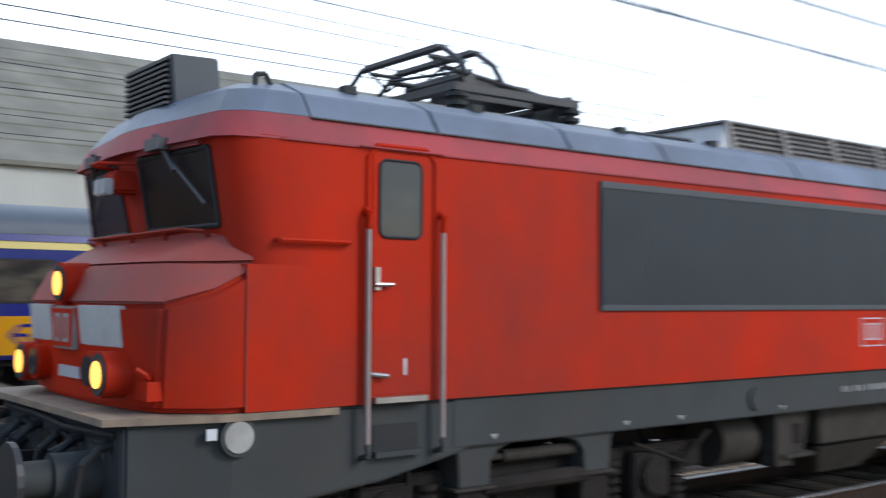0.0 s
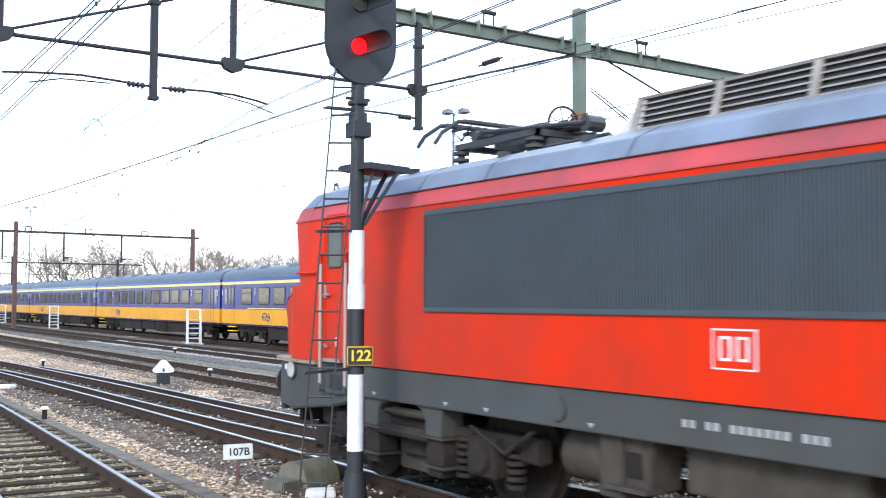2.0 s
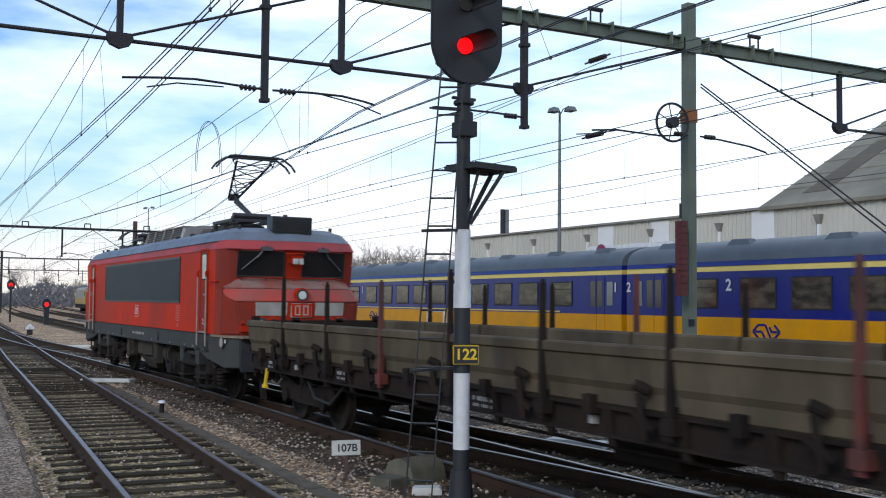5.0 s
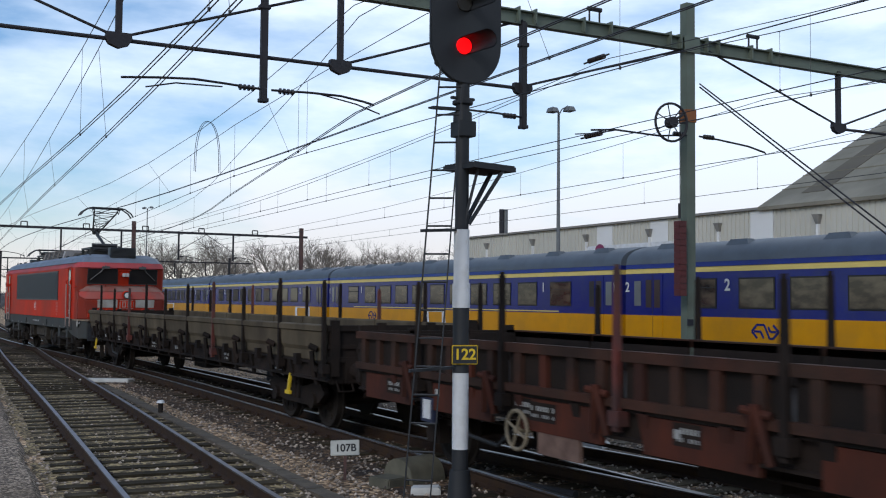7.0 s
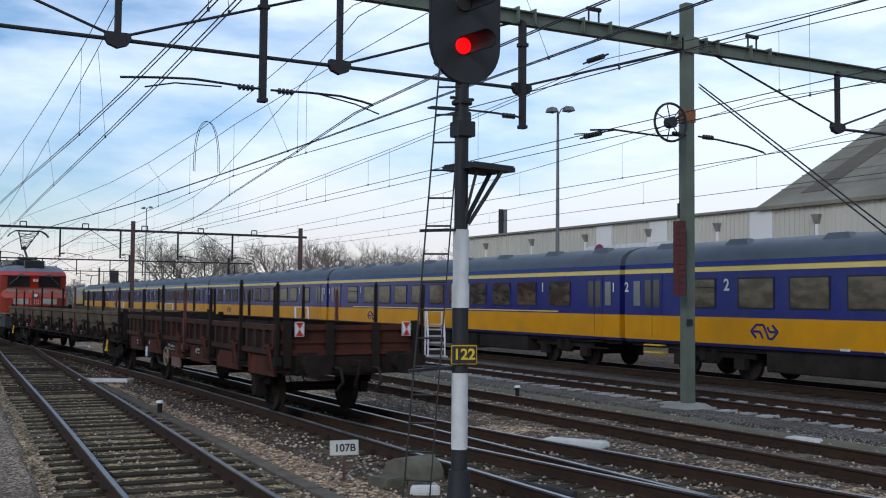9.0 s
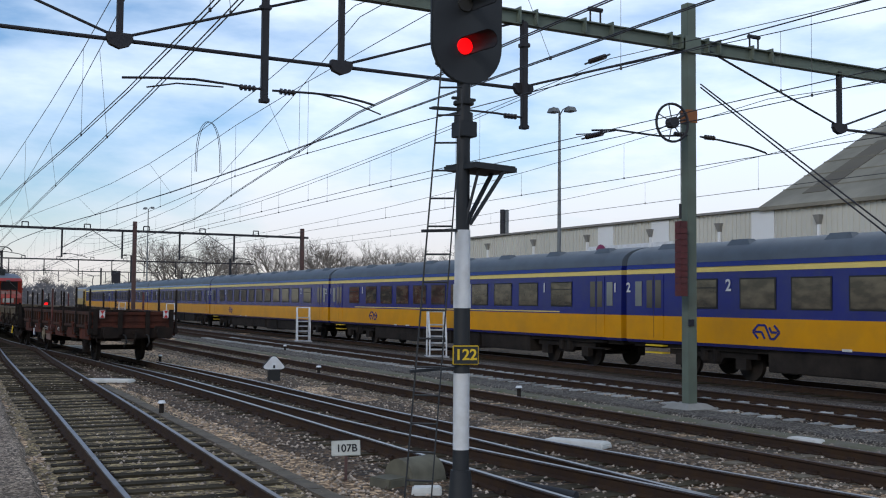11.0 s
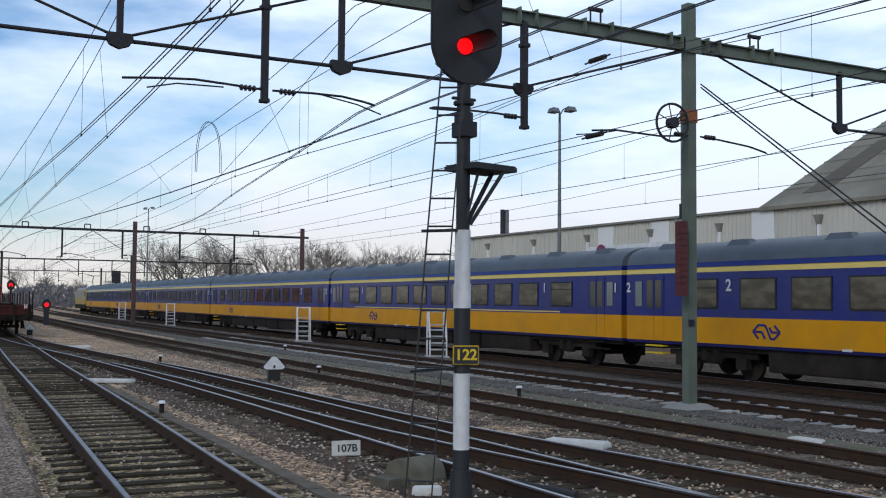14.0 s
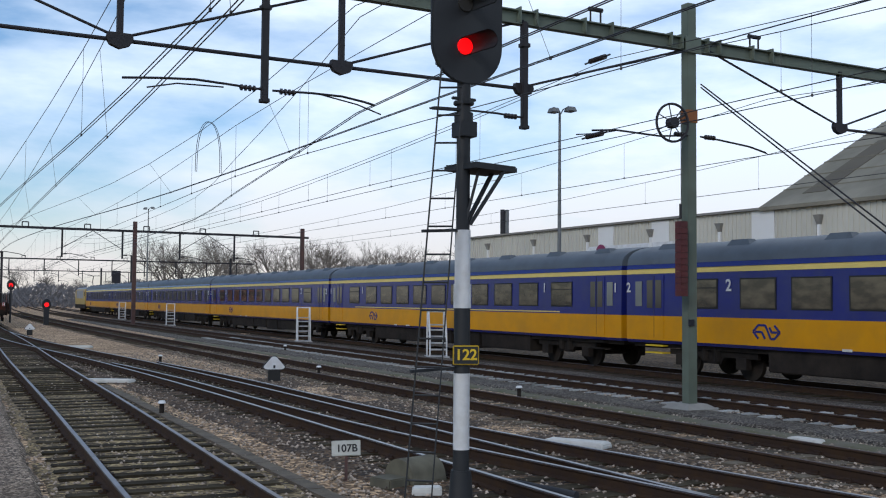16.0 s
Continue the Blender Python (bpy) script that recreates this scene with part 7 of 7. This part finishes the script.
def barrier():
    p = thing("barrier", "red and white striped barrier on two grey posts", "barrier", pose(13.5, 0.1, -0.18, 0, 0, 90))
    for x in (-0.47, 0.47):
        part("post", Shape().box(x - 0.05, x + 0.05, -0.04, 0.04, 0, 1.1), CONC, p, "grey post", bevel=0.006)
    for z in (0.50, 0.90):
        b = part("board", Shape().box(-0.42, 0.42, -0.06, -0.04, z - 0.08, z + 0.08), WHITE, p, "white board", bevel=0.003)
        for k in range(4):
            x = -0.36 + k * 0.21
            part("stripe", Shape().add([(x + u, y, w) for y in (-0.064, -0.05) for u, w in ((0, z - 0.078), (0.10, z - 0.078), (0.17, z + 0.078), (0.07, z + 0.078))], [(0, 1, 2, 3), (7, 6, 5, 4), (0, 4, 5, 1), (1, 5, 6, 2), (2, 6, 7, 3), (3, 7, 4, 0)]), mat_tail, b, "red diagonal stripe")
    return p


barrier()


def conduit():
    p = thing("conduit_pipe", "dark blue-grey pipe lying in the ballast between the rails", "pipe", pose(7.08, 10.9, -0.13, 0, 0, 14))
    part("tube", Shape().rod((0, -0.75, 0), (0, 0.72, 0.01), 0.05, 14), mat_apron, p, smooth=True)
    part("end_collar", Shape().rod((0, 0.66, 0.01), (0, 0.74, 0.01), 0.06, 14), GRIME, p)
    return p


conduit()


# ---- parked coaches ----
def coach(first_class, far_end_first=True):
    """A long passenger coach; origin on the rail under its middle."""
    p = thing("passenger_coach", "parked blue and yellow passenger coach with grey roof", "coach", group="parked coaches")
    L = 13.05
    W = 1.40
    bands = [(0.93, 1.02, BLUE, "blue lower edge"), (1.02, 1.76, YELLOW, "yellow lower band"), (1.76, 3.05, BLUE, "blue window band"), (3.05, 3.20, CREAM, "pale yellow stripe"), (3.20, 3.34, BLUE, "")]
    for z0, z1, mt, lb in bands:
        w0 = W - 0.05 if z0 < 1 else W
        w1 = W if z1 < 3.0 else W - 0.03 * (z1 - 2.9) / 0.4
        part("side_band", Shape().loft([[(-w0, y, z0), (w0, y, z0), (w1, y, z1), (-w1, y, z1)] for y in (-L, L)]), mt, p, lb)
    rf = []
    for y, k in ((-L, 0.97), (-L + 0.6, 1.0), (L - 0.6, 1.0), (L, 0.97)):
        rf.append([(math.cos(a) * 1.375, y, 3.34 + (0.66 * math.sin(a) ** 0.8) * k) for a in [i * math.pi / 16 for i in range(17)]])
    part("roof", Shape().loft(rf), COACHROOF, p, "grey-blue arched roof", smooth=True)
    for y in (-11.5, -8.5, -5, -1.7, 1.7, 5, 8.5, 11.5):
        part("roof_ventilator", Shape().loft([[(-0.85 - w, y - l, z), (-0.85 + w, y - l, z), (-0.85 + w, y + l, z), (-0.85 - w, y + l, z)] for z, w, l in ((3.80, 0.2, 0.45), (3.97, 0.12, 0.32))]), COACHROOF, p)
    for e in (-1, 1):
        part("gangway", Shape().box(-0.75, 0.75, *sorted((e * (L - 0.02), e * (L + 0.20))), 1.05, 3.45), RUBBER, p, "black rubber gangway")
        for sx in (-1, 1):
            xs = sorted((sx * (W - 0.01), sx * (W + 0.012)))
            d = part("door", Shape().box(*xs, *sorted((e * 11.25, e * 12.15)), 1.08, 3.0), BLUE, p, "blue folding door", bevel=0.01)
            part("door_lower", Shape().box(*sorted((sx * W, sx * (W + 0.016))), *sorted((e * 11.25, e * 12.15)), 1.08, 1.76), YELLOW, d)
            for a in (11.36, 11.76):
                part("door_window", Shape().box(*sorted((sx * W, sx * (W + 0.02))), *sorted((e * a, e * (a + 0.28))), 2.0, 2.85), GLASS, d)
            part("door_gap", Shape().box(*sorted((sx * W, sx * (W + 0.018))), *sorted((e * 11.69, e * 11.71)), 1.1, 2.98), RUBBER, d)
            part("step", Shape().box(*sorted((sx * 1.1, sx * 1.42)), *sorted((e * 11.3, e * 12.1)), 0.62, 0.66).box(*sorted((sx * 1.1, sx * 1.42)), *sorted((e * 11.3, e * 12.1)), 0.84, 0.88), SAFETY if e > 0 else GRIME, p, "footstep below the door")
            part("end_window", Shape().box(*sorted((sx * W, sx * (W + 0.015))), *sorted((e * 12.28, e * 12.6)), 2.05, 2.82), GLASSP, p, "pale narrow window", bevel=0.004)
    rows = (-9.6, -7.4, -5.55, -3.7, -1.85, 0, 1.85, 3.7, 5.55, 7.4, 9.6)
    for sx in (-1, 1):
        for k, y in enumerate(rows):
            yw = 0.62
            f = part("window", Shape().box(*sorted((sx * W, sx * (W + 0.012))), y - yw - 0.05, y + yw + 0.05, 2.0, 2.86), RUBBER, p, "window with dark rubber frame", bevel=0.005)
            part("pane", Shape().box(*sorted((sx * W, sx * (W + 0.018))), y - yw, y + yw, 2.04, 2.82), GLASS_COACH, f, "window pane with bronze reflections in its colour")
            if k in (0, 10):
                part("window_bar", Shape().box(*sorted((sx * W, sx * (W + 0.022))), y - yw, y + yw, 2.58, 2.61), RUBBER, f)
        for e in (-1, 1):
            fig = "1" if first_class else "2"
            rot = pose(0, 0, 0, 90, 0, -90) if sx < 0 else pose(0, 0, 0, 90, 0, 90)
            words("class_number", fig, 0.42, WHITEMARK, p, Matrix.Translation((sx * (W + 0.014), e * 12.84 - sx * 0.1, 2.62)) @ rot, "white class number")
            words("class_number", fig, 0.46, WHITEMARK, p, Matrix.Translation((sx * (W + 0.012), e * 8.50, 2.65)) @ rot, "white class number")
        # operator's mark drawn as plain angular strokes
        lg = Shape()
        for stroke in (((-0.36, -0.2), (-0.6, 0.0), (-0.36, 0.2), (-0.04, 0.2), (0.2, -0.2), (0.36, -0.2), (0.6, 0.0), (0.36, 0.2)), ((-0.5, 0.0), (-0.2, 0.0), (-0.06, -0.2)), ((0.5, 0.0), (0.24, 0.0), (0.14, 0.14))):
            for a, b in zip(stroke, stroke[1:]):
                lg.bar((sx * (W + 0.003), 7.1 + sx * a[0] * 0.8, 1.40 + a[1] * 0.9), (sx * (W + 0.003), 7.1 + sx * b[0] * 0.8, 1.40 + b[1] * 0.9), 0.02, 0.062)
        part("operator_mark", lg, BLUE, p, "blue angular arrow mark")
        part("rating_plate", Shape().box(*sorted((sx * W, sx * (W + 0.006))), 4.3, 4.6, 1.0, 1.06).box(*sorted((sx * W, sx * (W + 0.006))), 2.9, 3.3, 1.0, 1.06), WHITEMARK, p)
        if first_class:
            part("first_class_stripe", Shape().box(*sorted((sx * W, sx * (W + 0.006))), -9.5, 9.5, 1.80, 1.84), CREAM, p)
    for y0, y1, z0 in ((-7.3, -3.6, 0.34), (-3.4, -1.2, 0.28), (-1.0, 1.8, 0.36), (2.0, 7.2, 0.32)):
        part("underfloor_box", Shape().box(-1.25, 1.25, y0, y1, z0, 0.95), GRIME, p, "dark underfloor equipment", bevel=0.03)
    part("underframe", Shape().box(-1.2, 1.2, -12.9, 12.9, 0.8, 0.95), GRIME, p)
    for c in (-9.5, 9.5):
        b = part("bogie_frame", Shape().box(-1.05, 1.05, c - 0.3, c + 0.3, 0.5, 0.8), GRIME, p, "dark bogie")
        for sx in (-1, 1):
            bs = Shape()
            bs.prism([(c - 1.8, 0.62), (c - 0.5, 0.62), (c - 0.35, 0.42), (c + 0.35, 0.42), (c + 0.5, 0.62), (c + 1.8, 0.62), (c + 1.8, 0.78), (c - 1.8, 0.78)], "x", *sorted((sx * 1.0, sx * 1.12)))
            for q in (-0.25, 0.25):
                bs.rod((sx * 1.1, c + q, 0.5), (sx * 1.1, c + q, 0.95), 0.13, 10)
            for dy in (-1.25, 1.25):
                bs.box(*sorted((sx * 1.0, sx * 1.2)), c + dy - 0.2, c + dy + 0.2, 0.32, 0.64)
            part("side_frame", bs, GRIME, b)
        for dy in (-1.25, 1.25):
            w = Shape()
            for sx in (-1, 1):
                w.rod((sx * 0.69, c + dy, 0.46), (sx * 0.82, c + dy, 0.46), 0.46, 24)
            part("wheelset", w.rod((-0.8, c + dy, 0.46), (0.8, c + dy, 0.46), 0.08, 8), GRIME, b)
    for e in (-1, 1):
        for x in (-0.875, 0.875):
            part("buffer", Shape().rod((x, e * 12.9, 1.03), (x, e * 13.2, 1.03), 0.2, 14), RUBBER, p)
    return p


# Bronze and dark streaks in the colour imitate reflections on the panes.
GLASS_COACH = mat("tinted_coach_glass", (0.105, 0.088, 0.062), 0.07, col2=(0.028, 0.025, 0.022), scale=1.6, amount=1.0, spec=0.7, streak=2.5)
C1 = coach(True)
C2 = coach(False)
END = 26.5            # joint between a first- and a second-class coach
places = [(END - 13.2 - 26.4 * k, C2) for k in range(4)] + [(END + 13.2, C1), (END + 39.6, C2), (END + 66.0, C2), (END + 92.4, C2), (END + 118.8, C2)]
used = set()
for y, src in places:
    m = ride(TRACK_F, y, 9.5)
    if src.name in used:
        copy_thing(src, m)
    else:
        src.matrix_basis = m
        used.add(src.name)


def yard_loco():
    p = thing("parked_locomotive", "distant yellow and grey electric locomotive coupled to coaches", "locomotive", ride(TRACK_F, END + 140.8, 5))
    part("body", Shape().loft([[(-1.45, y, 1.2), (1.45, y, 1.2), (1.45, y, 3.3), (1.2, y, 3.55), (-1.2, y, 3.55), (-1.45, y, 3.3)] for y in (-7.6, 7.6)]), mat_yl, p, "yellow bodywork", bevel=0.05)
    part("side_panel", Shape().box(-1.47, 1.47, -5.0, 5.0, 2.1, 3.3), mat_grey, p, "grey side panel")
    part("roof", Shape().loft([[(-1.3, y, 3.5), (1.3, y, 3.5), (1.0, y, 3.75), (-1.0, y, 3.75)] for y in (-7.2, 7.2)]), mat_grey, p)
    for sx in (-1, 1):
        part("cab_window", Shape().box(*sorted((sx * 1.44, sx * 1.47)), -7.2, -6.4, 2.4, 3.1), GLASS, p)
    part("windscreen", Shape().box(-1.2, 1.2, -7.64, -7.58, 2.45, 3.15), GLASS, p)
    part("underframe", Shape().box(-1.4, 1.4, -7.8, 7.8, 0.6, 1.2), GRIME, p)
    for y in (-6, -3.4, 3.4, 6):
        part("wheelset", Shape().rod((-0.8, y, 0.62), (0.8, y, 0.62), 0.62, 20), GRIME, p)
    part("pantograph", Shape().tube([(0, -4.6, 3.75), (0, -3.4, 4.7), (0, -4.8, 5.45)], 0.06).rod((-0.9, -4.8, 5.5), (0.9, -4.8, 5.5), 0.05, 6), BLACK, p)
    return p


mat_yl = mat("pale_yellow_loco_paint", (0.36, 0.25, 0.06), 0.5, scale=1)
mat_grey = mat("light_grey_loco_paint", (0.24, 0.25, 0.27), 0.5, scale=1)
yard_loco()


def coach_steps(m):
    p = thing("service_steps", "white metal service steps with handrails", "steps", m, group="service steps beside the coaches")
    f = Shape()
    for x in (-0.34, 0.34):
        f.tube([(x, -0.62, -0.1), (x, -0.58, 0.75), (x, -0.1, 1.72), (x, 0.3, 1.72), (x, 0.33, -0.1)], 0.035)
        f.tube([(x, -0.58, 0.4), (x, -0.1, 1.2), (x, 0.3, 1.2)], 0.02)
    f.rod((-0.34, 0.3, 1.72), (0.34, 0.3, 1.72), 0.035, 6)
    part("frame", f, WHITE, p, "white tube frame")
    for k in range(4):
        part("tread", Shape().box(-0.34, 0.34, -0.6 + k * 0.18, -0.38 + k * 0.18, 0.16 + k * 0.26, 0.22 + k * 0.26), mat_tread, p, "grey metal tread")
    part("landing", Shape().box(-0.34, 0.34, 0.05, 0.35, 1.15, 1.2), mat_tread, p)
    part("skid", Shape().box(-0.45, 0.45, -0.7, 0.4, -0.16, -0.08), mat_tread, p)
    return p


mat_tread = mat("grey_step_metal", (0.40, 0.41, 0.42), 0.6, scale=5)
S0 = coach_steps(pose(19.95, 37.8, 0, 0, 0, -20))
for x, y in ((20.3, 54.2), (21.6, 90.0), (22.9, 117.5)):
    copy_thing(S0, pose(x, y, 0, 0, 0, -16))


# ---- hall behind the coaches ----
def hall():
    p = thing("industrial_hall", "long off-white corrugated hall with fibre cement gable roof", "industrial building")
    X = 38.0
    part("wall", Shape().box(X, X + 30, -60, 67, -0.3, 6.78), HALLW, p, "off-white corrugated wall")
    part("gutter", Shape().box(X - 0.2, X + 30, -60, 67, 6.78, 6.9), CONC, p, "grey gutter edge")
    rib = Shape()
    for k in range(420):
        y = -60 + k * 0.302
        rib.box(X - 0.04, X, y, y + 0.12, 0.5, 6.76)
    tagged(part("cladding_ribs", rib, HALLW, p), "corrugation ribs", kind="stuff")
    for y in (64, 58, 52, 46, 40.5, 34, 28, 22, 8, -4, -18):
        part("downpipe", Shape().box(X - 0.16, X - 0.03, y - 0.08, y + 0.08, 0, 5.9), HALLT, p)
        part("pipe_head", Shape().loft([[(X - 0.3, y - 0.2, 6.3), (X - 0.02, y - 0.2, 6.3), (X - 0.02, y + 0.2, 6.3), (X - 0.3, y + 0.2, 6.3)], [(X - 0.16, y - 0.08, 5.85), (X - 0.02, y - 0.08, 5.85), (X - 0.02, y + 0.08, 5.85), (X - 0.16, y + 0.08, 5.85)]]), CONC, p)
    for y in (36.8, 49.5, 44.5):
        part("light_panel", Shape().box(X - 0.05, X, y, y + 1.5, 2.0, 6.72), HALLT, p, "paler wall panel")
    k = 0.555
    part("roof", Shape().loft([[(X - 0.25, y, 6.9), (X + 13, y, 6.9 + 13.25 * k), (X + 26.5, y, 6.9), (X + 26.5, y, 6.75), (X + 13, y, 6.7 + 13.25 * k), (X - 0.25, y, 6.72)] for y in (-60, 37.6)]), ASB, p, "weathered fibre cement roof")
    part("gable", Shape().add([(X, 37.5, 6.8), (X + 13, 37.5, 6.8 + 13 * k), (X + 26, 37.5, 6.8), (X, 37.3, 6.8), (X + 13, 37.3, 6.8 + 13 * k), (X + 26, 37.3, 6.8)], [(0, 1, 2), (5, 4, 3), (0, 3, 4, 1), (1, 4, 5, 2), (2, 5, 3, 0)]), HALLW, p)
    for y in (34.4, 20, 7, -6, -20):
        part("roof_light", Shape().loft([[(X + a, yy, 6.9 + 0.03 + (a + 0.25) * k), (X + b, yy, 6.9 + 0.03 + (b + 0.25) * k), (X + b, yy, 6.85 + (b + 0.25) * k), (X + a, yy, 6.85 + (a + 0.25) * k)] for yy in (y, y + 1.4) for a, b in ((0.8, 6.2),)]), ASBDK, p, "dark translucent roof strip")
    seams = Shape()
    for j in range(1, 9):
        a = j * 1.45
        seams.box(X + a - 0.03, X + a + 0.03, -60, 37.6, 6.9 + (a + 0.25) * k - 0.05, 6.9 + (a + 0.25) * k + 0.04)
    tagged(part("roof_seams", seams, ASB, p), "overlapping sheet edges", kind="stuff")
    sg = part("sign_board", Shape().box(X - 0.12, X - 0.07, 44.0, 52, 4.6, 5.55), WHITE, p, "white sign board with an emblem")
    part("sign_emblem", Shape().rod((X - 0.12, 50.6, 5.15), (X - 0.15, 50.6, 5.15), 0.5, 20), mat("sign_maroon", (0.2, 0.02, 0.08), 0.5), sg, "round maroon emblem")
    b = Shape()
    for j in range(9):
        b.box(X - 0.14, X - 0.12, 49.6 - j * 0.5, 49.92 - j * 0.5, 4.95, 5.25)
    part("sign_bars", b, BLUE, sg, "bars of unreadable lettering")
    return p


hall()


def motions():
    """The train leaves along its track; its wheels turn."""
    half = [k * 0.5 for k in range(33)]
    walk(LOCO, [(t, ride(TRACK_B, travel(t), 4.85)) for t in half])
    walk(WAGON_1, [(t, ride(TRACK_B, travel(t) - 19.17, 7.85)) for t in half])
    walk(WAGON_2, [(t, ride(TRACK_B, travel(t) - 36.6, 4.2)) for t in half])
    tick = [k / 15 for k in range(241)]
    for ob, r, y in WHEELS:
        walk(ob, [(t, pose(0, y, r) @ Matrix.Rotation(-(travel(t) - travel(0)) / r, 4, "X")) for t in tick])


motions()
